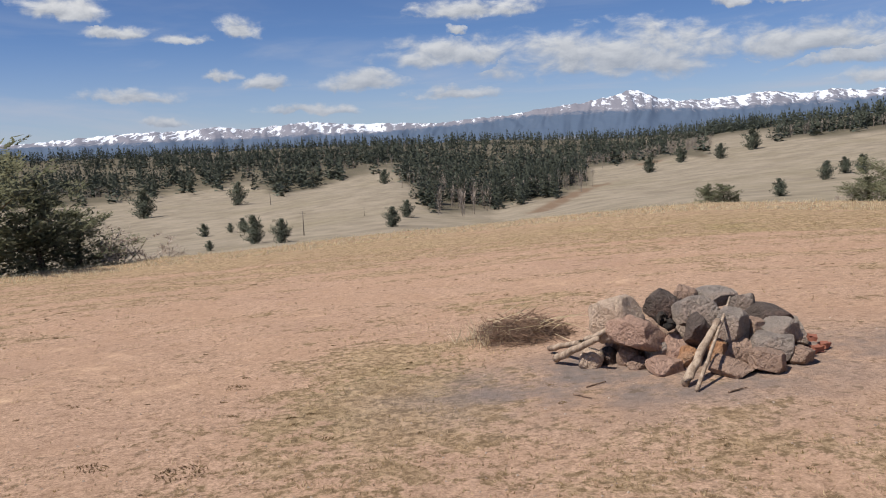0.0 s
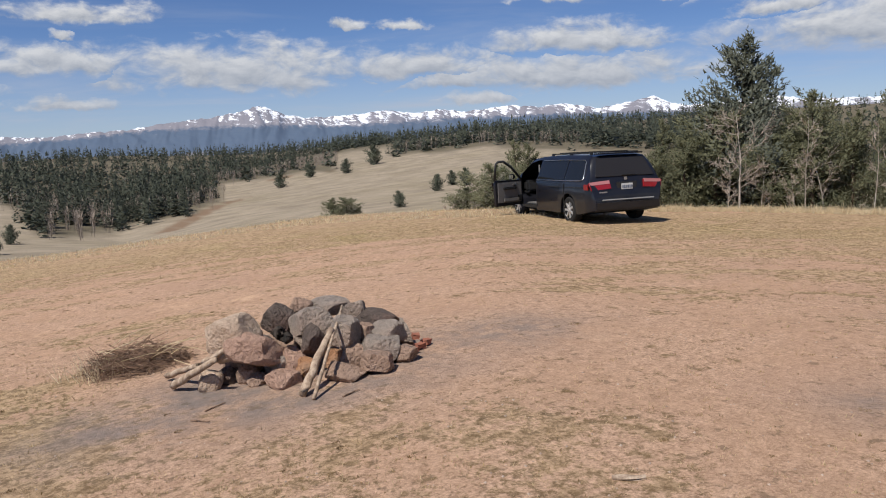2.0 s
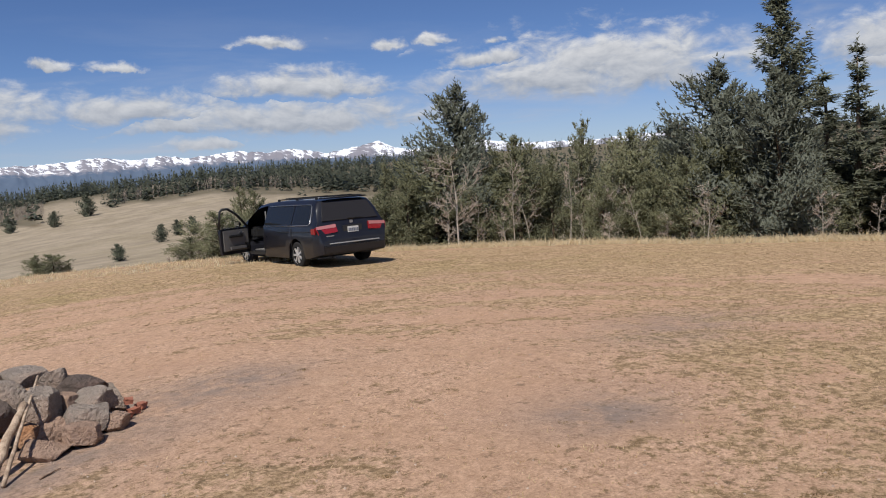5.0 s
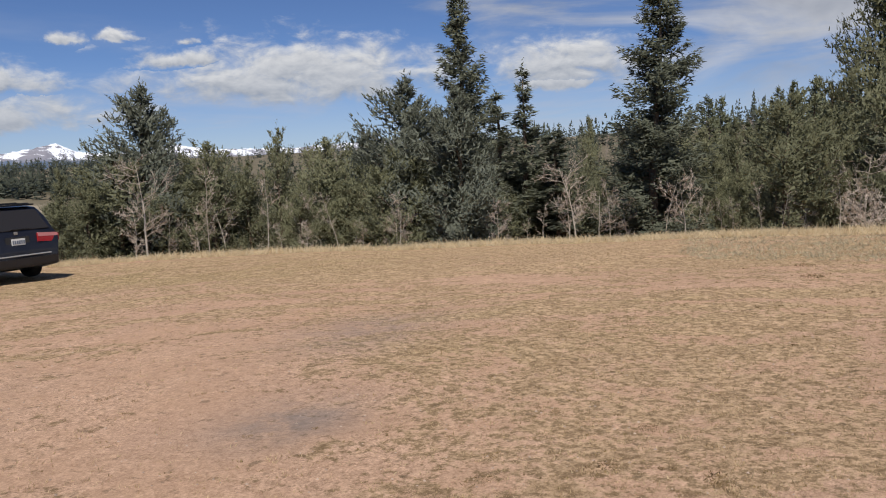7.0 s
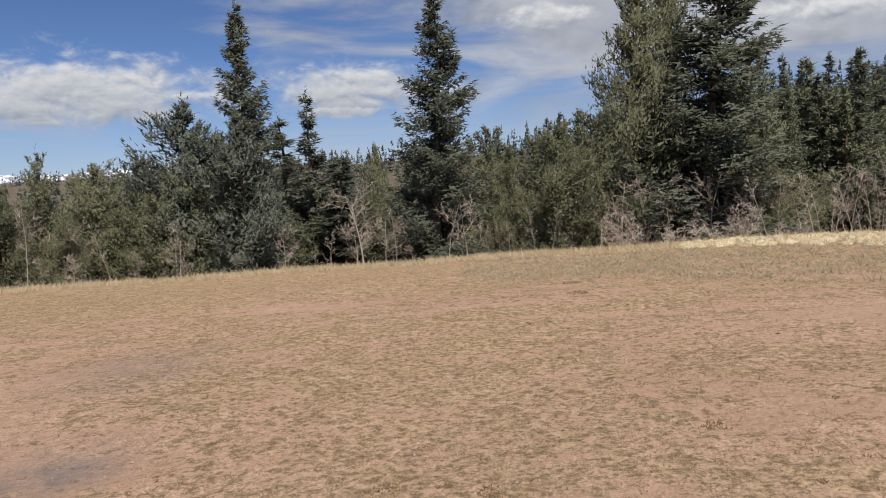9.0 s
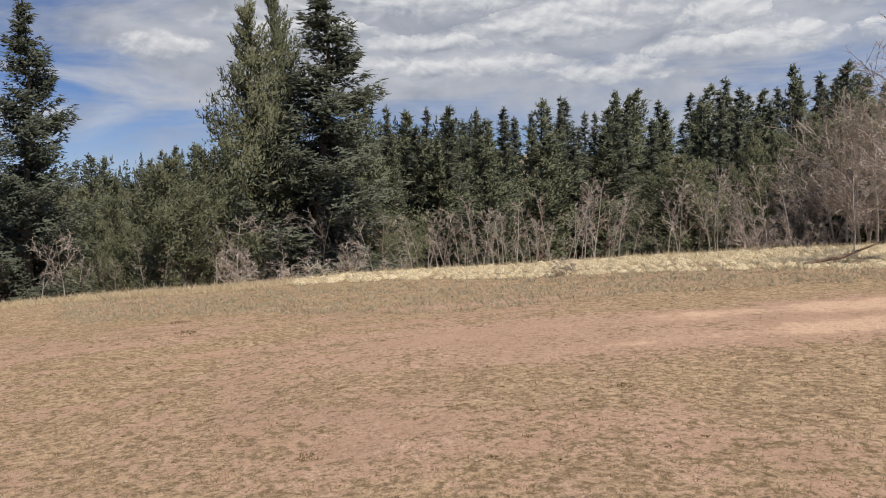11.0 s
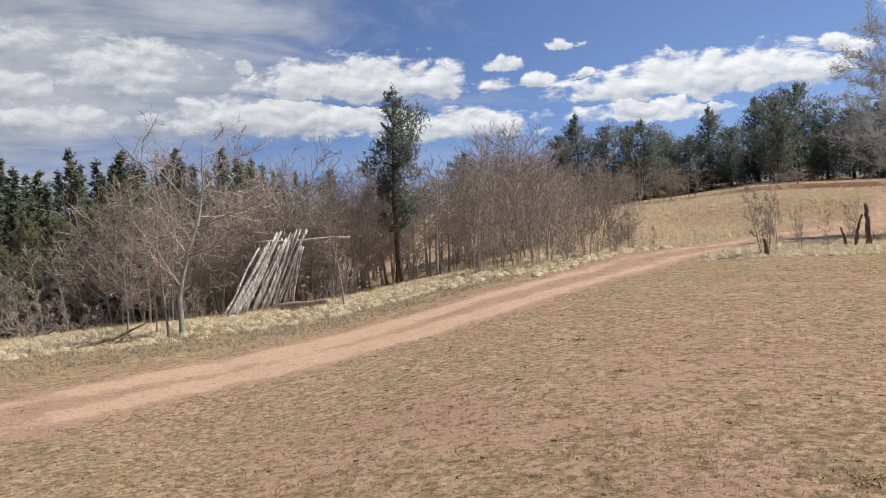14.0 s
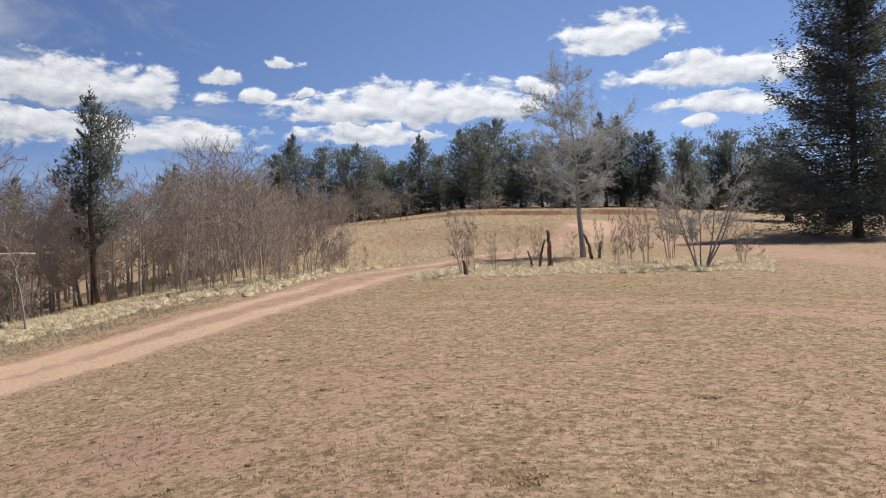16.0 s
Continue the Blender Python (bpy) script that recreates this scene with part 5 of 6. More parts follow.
aspens.put(0, x, y, 3.6, 1.3, 160, -3, label="leafless aspen holding the end of the ridge pole")
for b, r, h in ((138.6, 19.5, 3.6), (136.8, 20.5, 3.2), (145.5, 24.0, 5.2), (149.0, 24.5, 5.6), (152.6, 25.5, 6.0), (158.0, 26.0, 5.8), (160.5, 26.5, 5.9), (162.0, 27.5, 5.4)):
    x, y = polar(b, r)
    aspens.put(rng.choice((0, 3)), x, y, h, None, b * 11)


# ---- the parked van ----
def make_van():
    paint, nt, bsdf = material("dark blue van paint", 0.28, 0.0, 0.35)
    bsdf.inputs["Coat Weight"].default_value, bsdf.inputs["Coat Roughness"].default_value = 0.45, 0.05
    dust = noise_node(nt, object_place(nt), 3.0, 5, 0.6)
    nt.links.new(mix_node(nt, dust, (0.005, 0.005, 0.008), (0.014, 0.014, 0.018)), bsdf.inputs["Base Color"])
    nt.links.new(math_node(nt, "ADD", math_node(nt, "MULTIPLY", dust, 0.3), 0.18), bsdf.inputs["Roughness"])
    glass, _, gb = material("tinted window glass", 0.05, 0, 0.3)
    gb.inputs["Base Color"].default_value = (0.012, 0.013, 0.014, 1)
    # lighter and browner than the side glass: reflections are put into the base colour
    rear_glass, _, rb = material("reflection-tinted rear glass", 0.14, 0, 0.5)
    rb.inputs["Base Color"].default_value = (0.022, 0.02, 0.019, 1)
    clear, _, cb = material("clear door glass", 0.03, 0, 0.5)
    cb.inputs["Base Color"].default_value = (0.8, 0.85, 0.85, 1)
    cb.inputs["Transmission Weight"].default_value = 1.0
    trim = plain("black trim", (0.02, 0.02, 0.021), 0.55, 0, 0.4, 0.3, 40)
    chrome = plain("bright trim", (0.55, 0.55, 0.56), 0.3, 0.9)
    red = plain("red lamp lens", (0.24, 0.010, 0.014), 0.15, 0, 0.6, 0.15, 60)
    pale = plain("pale lamp lens", (0.44, 0.17, 0.17), 0.15, 0, 0.6)
    white = plain("plate white", (0.55, 0.55, 0.54), 0.5)
    ink = plain("plate ink", (0.12, 0.14, 0.18), 0.5)
    cloth = plain("grey cabin lining", (0.14, 0.135, 0.13), 0.9, 0, 0.2, 0.25, 60)
    rubber = plain("tyre rubber", (0.022, 0.021, 0.020), 0.85, 0, 0.2, 0.3, 40, 0.004)
    alloy = plain("alloy wheel", (0.62, 0.61, 0.60), 0.4, 0.6, 0.5, 0.15, 30)

    van = thing("minivan", "dark blue minivan parked on dry grass with its driver's door open", "car")
    heading = 8.5
    vx, vy = 12.38, 17.1
    van.matrix_basis = pose(vx, vy, gh(vx, vy) - 0.03, 0, 0, 90 - heading)
    slope_x = (gh(vx + 1.5 * math.sin(radians(heading)), vy + 1.5 * math.cos(radians(heading))) - gh(vx - 1.5 * math.sin(radians(heading)), vy - 1.5 * math.cos(radians(heading)))) / 3.0
    van.matrix_basis = van.matrix_basis @ pose(0, 0, 0, 0, -math.degrees(math.atan(slope_x)), 0) @ Matrix.Diagonal((1, 1, 0.965, 1))
    ax_r, ax_f, wheel_r = -1.45, 1.55, 0.335

    top_x = (-2.56, -2.52, -2.47, -2.40, -2.28, -2.16, -1.9, -1.2, -0.2, 0.5, 0.95, 1.35, 1.75, 1.9, 2.2, 2.42, 2.54, 2.58)
    top_z = (0.66, 0.86, 1.02, 1.22, 1.48, 1.645, 1.685, 1.70, 1.695, 1.67, 1.60, 1.34, 1.08, 1.03, 0.97, 0.88, 0.72, 0.6)
    wid_x, wid_y = (-2.58, -2.5, -2.3, -1.8, 1.6, 2.1, 2.4, 2.58), (0.80, 0.90, 0.955, 0.975, 0.975, 0.94, 0.84, 0.66)
    xs = sorted(set([round(v, 3) for v in np.arange(-2.55, 2.56, 0.15)] + [round(a + d, 3) for a in (ax_r, ax_f) for d in np.arange(-.42, .43, .06)] + list(top_x[:6]) + [0.32, 1.36]))
    bm = bmesh.new()
    rows = []
    for x in xs:
        zt, w = float(np.interp(x, top_x, top_z)), float(np.interp(x, wid_x, wid_y))
        zb = 0.24 + 0.10 * max(0, (-x - 2.0)) / 0.5
        for a in (ax_r, ax_f):
            d = abs(x - a)
            if d < 0.40:
                zb = max(zb, 0.335 + math.sqrt(0.40 ** 2 - d * d) * 0.98)
        belt = min(1.02, zt - 0.04)
        shoulder = min(max(zb + 0.03, 0.72), belt)
        wr = w - (0.27 * max(0.0, (zt - 1.02)) / 0.72)
        ring = [(w * 0.86, zb), (w * 0.985, zb + 0.012), (w, max(zb + 0.02, min(0.5, shoulder))), (w * 1.0, shoulder), (w * 0.975, belt), (wr + 0.015, max(belt, zt - 0.10)), (wr - 0.07, zt - 0.025), (wr * 0.5, zt), (0, zt + 0.005)]
        full = [bm.verts.new((x, y, z)) for y, z in ring] + [bm.verts.new((x, -y, z)) for y, z in reversed(ring[:-1])]
        rows.append(full)
    n = len(rows[0])
    for i in range(len(xs) - 1):
        mid = (xs[i] + xs[i + 1]) / 2
        for j in range(n - 1):
            if 0.32 <= mid <= 1.36 and 1 <= j <= 4:
                continue  # the front doorway on the open side
            bm.faces.new((rows[i][j], rows[i][j + 1], rows[i + 1][j + 1], rows[i + 1][j]))
    bm.faces.new(rows[0])
    bm.faces.new(list(reversed(rows[-1])))
    for i in range(len(xs) - 1):
        bm.faces.new((rows[i][0], rows[i + 1][0], rows[i + 1][-1], rows[i][-1]))
    bmesh.ops.recalc_face_normals(bm, faces=bm.faces)
    for f in bm.faces:
        f.smooth = True
    body = part("body", bm, paint, van)
    body.data.set_sharp_from_angle(angle=radians(32))

    def slab(name, corners, mat, parent, thick=0.012, label=""):
        """A thin plate with rounded rim from its corner points, thickened inwards."""
        pts = [Vector(c) for c in corners]
        nrm = (pts[1] - pts[0]).cross(pts[2] - pts[1]).normalized()
        b = bmesh.new()
        lo = [b.verts.new(p) for p in pts]
        hi = [b.verts.new(p + nrm * thick) for p in pts]
        b.faces.new(list(reversed(lo)))
        b.faces.new(hi)
        for k in range(len(pts)):
            b.faces.new((lo[k], lo[(k + 1) % len(pts)], hi[(k + 1) % len(pts)], hi[k]))
        bmesh.ops.recalc_face_normals(b, faces=b.faces)
        bmesh.ops.bevel(b, geom=list(b.edges), offset=min(0.006, thick * .3), segments=1, affect="EDGES")
        return part(name, b, mat, parent, label)

    def box(name, size, at, mat, parent, bevel=0.01, label="", rot=(0, 0, 0)):
        b = bmesh.new()
        bmesh.ops.create_cube(b, size=1, matrix=Matrix.Diagonal((*size, 1)))
        bmesh.ops.bevel(b, geom=list(b.edges), offset=bevel, segments=2, affect="EDGES")
        return part(name, b, mat, parent, label, pose(*at, *rot))

    # rear
    def rear_x(z):
        return float(np.interp(z, top_z[:6], top_x[:6]))
    slab("rear_window", [(rear_x(1.14) - .012, -.76, 1.14), (rear_x(1.14) - .012, .76, 1.14), (rear_x(1.59) - .012, .61, 1.59), (rear_x(1.59) - .012, -.61, 1.59)][::-1], rear_glass, van, .014, "dark rear window with reflections put into its colour")
    for sgn in (1, -1):
        lamp = slab("taillight", [(-2.515, sgn * .42, .86), (-2.47, sgn * .90, .82), (-2.42, sgn * .955, 1.0), (-2.475, sgn * .44, 1.04)][::sgn], red, van, -.035 * 1, "red taillight with a pale upper band")
        slab("reversing_lens", [(-2.49, sgn * .44, .975), (-2.435, sgn * .93, .945), (-2.425, sgn * .92, 1.02), (-2.475, sgn * .45, 1.055)][::sgn], pale, lamp, -.04)
        box("side_lens", (.20, .03, .14), (-2.34, sgn * .955, .91), red, van, .012)
    box("plate_recess", (.03, .52, .22), (-2.505, 0, .90), trim, van, .01)
    plate = box("number_plate", (.02, .29, .14), (-2.53, 0, .90), white, van, .004, "white rear number plate")
    for k, wdt in enumerate((.03, .035, .03, .04, .03, .035)):
        box("plate_bar", (.006, wdt, .075), (-.012, .115 - .046 * k, -.008), ink, plate, .001)
    box("emblem", (.02, .085, .07), (-2.465, 0, 1.085), chrome, van, .008, "silver maker's badge, plain")
    box("model_badge", (.012, .20, .03), (-2.53, .62, .78), chrome, van, .003)
    box("bumper_strip", (.025, 1.35, .03), (-2.575, 0, .60), plain("grey bumper strip", (.33, .33, .33), .4), van, .008)
    box("rear_bumper", (.16, 1.72, .26), (-2.50, 0, .46), paint, van, .05)
    box("spoiler", (.20, 1.20, .035), (-2.17, 0, 1.685), paint, van, .014)
    box("rear_wiper", (.02, .42, .02), (-2.45, -.12, 1.17), trim, van, .006, rot=(0, 0, 2))
    box("tailpipe", (.16, .07, .06), (-2.50, .55, .27), trim, van, .02)
    # side glass and trim
    def side(x, z, out=.012):
        zt, w = float(np.interp(x, top_x, top_z)), float(np.interp(x, wid_x, wid_y))
        wr = w - (0.27 * max(0.0, (zt - 1.02)) / 0.72)
        f = (z - 1.02) / max(0.05, zt - 0.10 - 1.02)
        return w * .975 + (wr + .015 - w * .975) * f + out
    for sgn in (1, -1):
        spans = [(-2.12, -1.28, -2.02), (-1.2, .26, -1.2)] + ([(.40, 1.28, .40)] if sgn < 0 else [])
        for xa, xb, xat in spans:
            zt = 1.53
            c = [(xa, sgn * side(xa, 1.08), 1.08), (xb, sgn * side(xb, 1.08), 1.08), (xb - (.30 if xb > 1 else 0), sgn * side(xb - .1, zt), zt if xb < 1 else 1.5), (xat, sgn * side(xat, zt), zt)]
            slab("side_window", c[::sgn], glass, van, .012 * 1, "dark tinted side window")
        sh = Shape()
        sh.tube([(.3, sgn * (side(.3, 1.06) + .004), 1.055), (-1.3, sgn * (side(-1.3, 1.06) + .004), 1.055), (-2.08, sgn * (side(-2.08, 1.06) + .004), 1.065), (-2.15, sgn * (side(-2.15, 1.12) + .004), 1.12),
                 (-2.07, sgn * (side(-2.07, 1.5) + .004), 1.50), (-2.0, sgn * (side(-2.0, 1.55) + .004), 1.55), (-1.2, sgn * (side(-1.2, 1.56) + .004), 1.56), (.2, sgn * (side(.2, 1.56) + .004), 1.56)], [.009] * 8, 5)
        part("window_surround", sh.mesh("window_surround", chrome, True), None, van, "bright window surround")
        for dx in (.29, -1.24):
            box("door_seam", (.010, .012, .66), (dx, sgn * .972, .66), trim, van, .002)
        box("slide_rail", (1.7, .012, .02), (-1.3, sgn * .978, .90), trim, van, .004)
        rail = box("roof_rail", (2.1, .04, .028), (-1.0, sgn * .60, 1.712), trim, van, .012, "black roof rail")
        for dx in (-1.0, 0, 1.0):
            box("rail_foot", (.10, .045, .05), (dx, 0, -.025), trim, rail, .01)
    for dx in (-1.6, -.4):
        box("cross_bar", (.06, 1.20, .03), (dx, 0, 1.73), trim, van, .01)
    slab("windscreen", [(.99, .66, 1.60), (.99, -.66, 1.60), (1.70, -.80, 1.115), (1.70, .80, 1.115)], glass, van, .012)
    # wheels
    for a, sgn in ((ax_r, 1), (ax_r, -1), (ax_f, 1), (ax_f, -1)):
        b = bmesh.new()
        prof = [(.20, -.105), (.29, -.11), (.325, -.09), (.335, -.05), (.335, .05), (.325, .09), (.29, .11), (.20, .105)]
        segs = 32
        rings = [[b.verts.new((r * math.cos(t * 2 * math.pi / segs), y, r * math.sin(t * 2 * math.pi / segs))) for r, y in prof] for t in range(segs)]
        for t in range(segs):
            for k in range(len(prof)):
                b.faces.new((rings[t][k], rings[t][(k + 1) % len(prof)], rings[(t + 1) % segs][(k + 1) % len(prof)], rings[(t + 1) % segs][k]))
        bmesh.ops.recalc_face_normals(b, faces=b.faces)
        wheel = part("tyre", b, rubber, van, "", pose(a, sgn * .84, wheel_r, 0, 0, 0))
        b = bmesh.new()
        bmesh.ops.create_cone(b, cap_ends=True, segments=28, radius1=.215, radius2=.205, depth=.05, matrix=pose(0, sgn * .055, 0, 90, 0, 0))
        part("rim", b, trim, wheel)
        b = bmesh.new()
        for k in range(7):
            bmesh.ops.create_cube(b, size=1, matrix=pose(0, sgn * .092, 0, 0, k * 360 / 7, 0) @ pose(.105, 0, 0) @ Matrix.Diagonal((.20, .03, .05, 1)))
        bmesh.ops.create_cone(b, cap_ends=True, segments=16, radius1=.05, radius2=.04, depth=.05, matrix=pose(0, sgn * .095, 0, 90, 0, 0))
        bmesh.ops.create_cone(b, cap_ends=False, segments=28, radius1=.215, radius2=.205, depth=.04, matrix=pose(0, sgn * .09, 0, 90, 0, 0))
        part("spokes", b, alloy, wheel, "silver alloy spokes")
        box("arch_lining", (.74, .10, .05), (a, sgn * .80, .70), trim, van, .01)
    # cabin seen through the doorway
    box("cabin_floor", (2.4, 1.7, .04), (.4, 0, .40), cloth, van, .01)
    box("sill", (1.05, .10, .10), (.84, .90, .33), trim, van, .02)
    for y in (.42, -.42):
        seat = box("seat", (.52, .52, .20), (.42, y, .66), cloth, van, .06, "grey cloth seat")
        box("backrest", (.16, .50, .66), (-.24, 0, .38), cloth, seat, .06, rot=(0, -14, 0))
        box("headrest", (.10, .26, .18), (-.36, 0, .80), cloth, seat, .04)
    box("dashboard", (.42, 1.6, .32), (1.42, 0, .86), trim, van, .06)
    b = bmesh.new()
    for k in range(20):
        a0 = k * math.pi / 10
        bmesh.ops.create_cube(b, size=1, matrix=pose(0, 0, 0, 0, 0, math.degrees(a0)) @ pose(.18, 0, 0) @ Matrix.Diagonal((.028, .062, .028, 1)))
    part("steering_wheel", b, trim, van, "", pose(1.08, .42, .98, 0, 62, 0))
    box("belt_strap", (.02, .03, .7), (.36, .84, 1.1), plain("belt strap", (.25, .25, .24), .8), van, .004)
    # the open driver's door, hinged at its front edge
    door = new("front_door")
    door.parent = van
    door["label"] = "open driver's door with grey inner lining"
    door.matrix_basis = pose(1.36, .965, 0, 0, 0, -66)
    ring_o = [(-.02, .36), (-1.04, .36), (-1.06, .95), (-1.02, 1.10), (-.96, 1.56), (-.72, 1.59), (-.40, 1.42), (0.0, 1.08)]
    ring_i = [(-.08, 1.06), (-.97, 1.06), (-.99, 1.10), (-.92, 1.51), (-.72, 1.535), (-.42, 1.37), (-.06, 1.09)]
    b = bmesh.new()
    lower = [(-.02, .36), (-1.04, .36), (-1.06, .95), (-1.04, 1.06), (0, 1.06)]
    vs = [b.verts.new((x, .0, z)) for x, z in lower]
    f = b.faces.new(vs)
    e = bmesh.ops.extrude_face_region(b, geom=[f])
    bmesh.ops.translate(b, vec=(0, -.10, 0), verts=[v for v in e["geom"] if isinstance(v, bmesh.types.BMVert)])
    bmesh.ops.recalc_face_normals(b, faces=b.faces)
    bmesh.ops.bevel(b, geom=list(b.edges), offset=.018, segments=2, affect="EDGES")
    part("door_shell", b, paint, door)
    sh = Shape()
    sh.tube([(-1.05, -.05, 1.05), (-.98, -.06, 1.52), (-.90, -.065, 1.575), (-.70, -.065, 1.575), (-.40, -.06, 1.41), (-.02, -.05, 1.07)], [.035] * 6, 6)
    part("window_frame", sh.mesh("window_frame", trim, True), None, door)
    slab("door_glass", [(-.03, -.055, 1.07), (-1.02, -.055, 1.07), (-.95, -.06, 1.54), (-.70, -.06, 1.555), (-.40, -.058, 1.39)], clear, door, .006)
    box("door_lining", (.92, .03, .56), (-.54, -.112, .73), cloth, door, .014, "grey moulded door lining")
    box("armrest", (.52, .07, .07), (-.56, -.15, .84), trim, door, .025)
    box("door_pull", (.16, .03, .04), (-.36, -.14, .93), chrome, door, .01)
    box("map_pocket", (.62, .06, .14), (-.52, -.145, .53), cloth, door, .03)
    box("speaker", (.16, .02, .16), (-.16, -.128, .56), trim, door, .01)
    box("handle", (.2, .03, .035), (-.88, .012, .92), paint, door, .012)
    mirror = box("mirror", (.10, .20, .15), (-.16, .14, 1.14), paint, door, .035, "wing mirror")
    m_glass, _, mb = material("mirror glass", 0.03, 1.0)
    mb.inputs["Base Color"].default_value = (.8, .82, .84, 1)
    box("mirror_glass", (.01, .16, .11), (-.052, 0, 0), m_glass, mirror, .003)


make_van()


# ---- fire ring, sticks and brush ----
ROCK = {
    "grey": make_rock("grey granite", (0.19, 0.155, 0.13), (0.56, 0.47, 0.395), (0.40, 0.28, 0.215)),
    "dark": make_rock("smoke-darkened stone", (0.062, 0.047, 0.04), (0.25, 0.195, 0.165), (0.19, 0.115, 0.09)),
    "brown": make_rock("brown stone", (0.25, 0.16, 0.115), (0.62, 0.435, 0.325), (0.38, 0.255, 0.19)),
    "pink": make_rock("pink feldspar stone", (0.33, 0.195, 0.14), (0.70, 0.475, 0.36), (0.38, 0.24, 0.18)),
    "pale": make_rock("pale tan stone", (0.46, 0.325, 0.235), (0.82, 0.65, 0.50), (0.50, 0.345, 0.25)),
    "rust": make_rock("rust orange stone", (0.36, 0.165, 0.08), (0.62, 0.35, 0.19), (0.52, 0.36, 0.25)),
}


def stone_mesh(seed, sx, sy, sz, mat, cuts=16, rounds=3):
    """A weathered stone: a ball with flattened facets, softened and roughened."""
    r = random.Random(seed)
    b = bmesh.new()
    bmesh.ops.create_icosphere(b, subdivisions=rounds + 1, radius=1)
    planes = []
    # three pairs of broad faces make it blocky, lesser cuts take the corners off
    frame_turn = Matrix.Rotation(r.uniform(-.5, .5), 3, "X") @ Matrix.Rotation(r.uniform(-.5, .5), 3, "Y") @ Matrix.Rotation(r.uniform(0, 3.1), 3, "Z")
    for axis in (Vector((1, 0, 0)), Vector((0, 1, 0)), Vector((0, 0, 1))):
        for sign in (1, -1):
            n = (frame_turn @ axis * sign + Vector((r.uniform(-.25, .25), r.uniform(-.25, .25), r.uniform(-.25, .25)))).normalized()
            planes.append((n, r.uniform(.60, .80)))
    for _ in range(cuts // 2):
        n = Vector((r.uniform(-1, 1), r.uniform(-1, 1), r.uniform(-1, 1))).normalized()
        planes.append((n, r.uniform(.72, .92)))
    for v in b.verts:
        p = v.co.copy()
        for _ in range(2):
            for n, d in planes:
                over = p.dot(n) - d
                if over > 0:
                    p -= n * over * 0.93
        q = p * 1.7 + Vector((seed * 3.1, 0, 0))
        p += p.normalized() * (noise.noise(q) * .06 + noise.noise(q * 3) * .04 + noise.noise(q * 8) * .02)
        v.co = Vector((p.x * sx, p.y * sy, p.z * sz)) * 1.38
    for f in b.faces:
        f.smooth = True
    me = bpy.data.meshes.new("stone")
    b.to_mesh(me)
    b.free()
    me.materials.append(mat)
    me.set_sharp_from_angle(angle=radians(28))
    return me


FRONT_STONES = (
    (1.67, 6.45, -0.19, 0.19, 0.20, "grey"),
    (1.80, 6.42, -0.17, 0.20, 0.23, "pink"),
    (1.50, 6.48, -0.02, 0.38, 0.21, "pink"),
    (1.37, 6.66, 0.06, 0.36, 0.31, "pale"),
    (1.79, 6.77, 0.12, 0.22, 0.24, "dark"),
    (2.00, 6.86, 0.18, 0.17, 0.16, "brown"),
    (1.99, 6.55, 0.10, 0.33, 0.22, "grey"),
    (1.95, 6.36, 0.01, 0.17, 0.23, "dark"),
    (2.27, 6.89, 0.16, 0.29, 0.13, "grey"),
    (2.46, 6.77, 0.11, 0.18, 0.18, "grey"),
    (2.23, 6.37, 0.02, 0.21, 0.28, "grey"),
    (2.43, 6.46, -0.03, 0.18, 0.18, "brown"),
    (2.63, 6.65, 0.03, 0.30, 0.16, "dark"),
    (2.47, 6.23, -0.09, 0.28, 0.19, "grey"),
    (2.62, 6.38, -0.02, 0.24, 0.18, "grey"),
    (2.34, 5.98, -0.14, 0.23, 0.16, "brown"),
    (2.25, 6.28, -0.15, 0.20, 0.20, "brown"),
    (2.10, 6.30, -0.16, 0.14, 0.17, "rust"),
    (2.07, 6.00, -0.18, 0.28, 0.10, "brown"),
    (1.85, 6.30, -0.19, 0.14, 0.15, "rust"),
    (1.66, 6.21, -0.21, 0.23, 0.12, "pink"),
    (1.31, 6.64, -0.25, 0.13, 0.13, "dark"),
    (1.44, 6.51, -0.22, 0.14, 0.16, "brown"),
    (1.50, 6.39, -0.24, 0.14, 0.08, "brown"),
    (2.65, 6.12, -0.15, 0.16, 0.15, "brown"),
    (2.60, 6.26, -0.15, 0.13, 0.15, "dark"),
    (1.16, 6.61, -0.25, 0.17, 0.15, "pale"),
)
BACK_STONES = ((2.77, 6.75, -0.14, 0.37, 0.28, "grey"), (2.69, 7.00, -0.15, 0.26, 0.23, "grey"), (2.46, 7.18, -0.17, 0.35, 0.25, "brown"), (2.15, 7.25, -0.19, 0.28, 0.22, "grey"), (1.84, 7.18, -0.20, 0.33, 0.21, "brown"), (1.61, 7.00, -0.21, 0.33, 0.26, "dark"), (1.53, 6.75, -0.21, 0.37, 0.24, "brown"), )


def make_fire_ring():
    fx, fy = 2.0, 6.35
    ring = thing("fire_ring", "heaped ring of rough grey and brown stones round old ash", "fire ring", pose(fx, fy, gh(fx, fy)))
    base = ring.matrix_basis.inverted()
    r = random.Random(3)
    for k, (x, y, z, w, h, kind) in enumerate(FRONT_STONES + BACK_STONES):
        me = stone_mesh(k + 1, w / 2, w / 2 * r.uniform(.8, 1.05), h / 2, ROCK[kind])
        part("stone", me, None, ring, "", base @ pose(x, y, z, r.uniform(-12, 12), r.uniform(-12, 12), -20 + r.uniform(-25, 25)))


make_fire_ring()


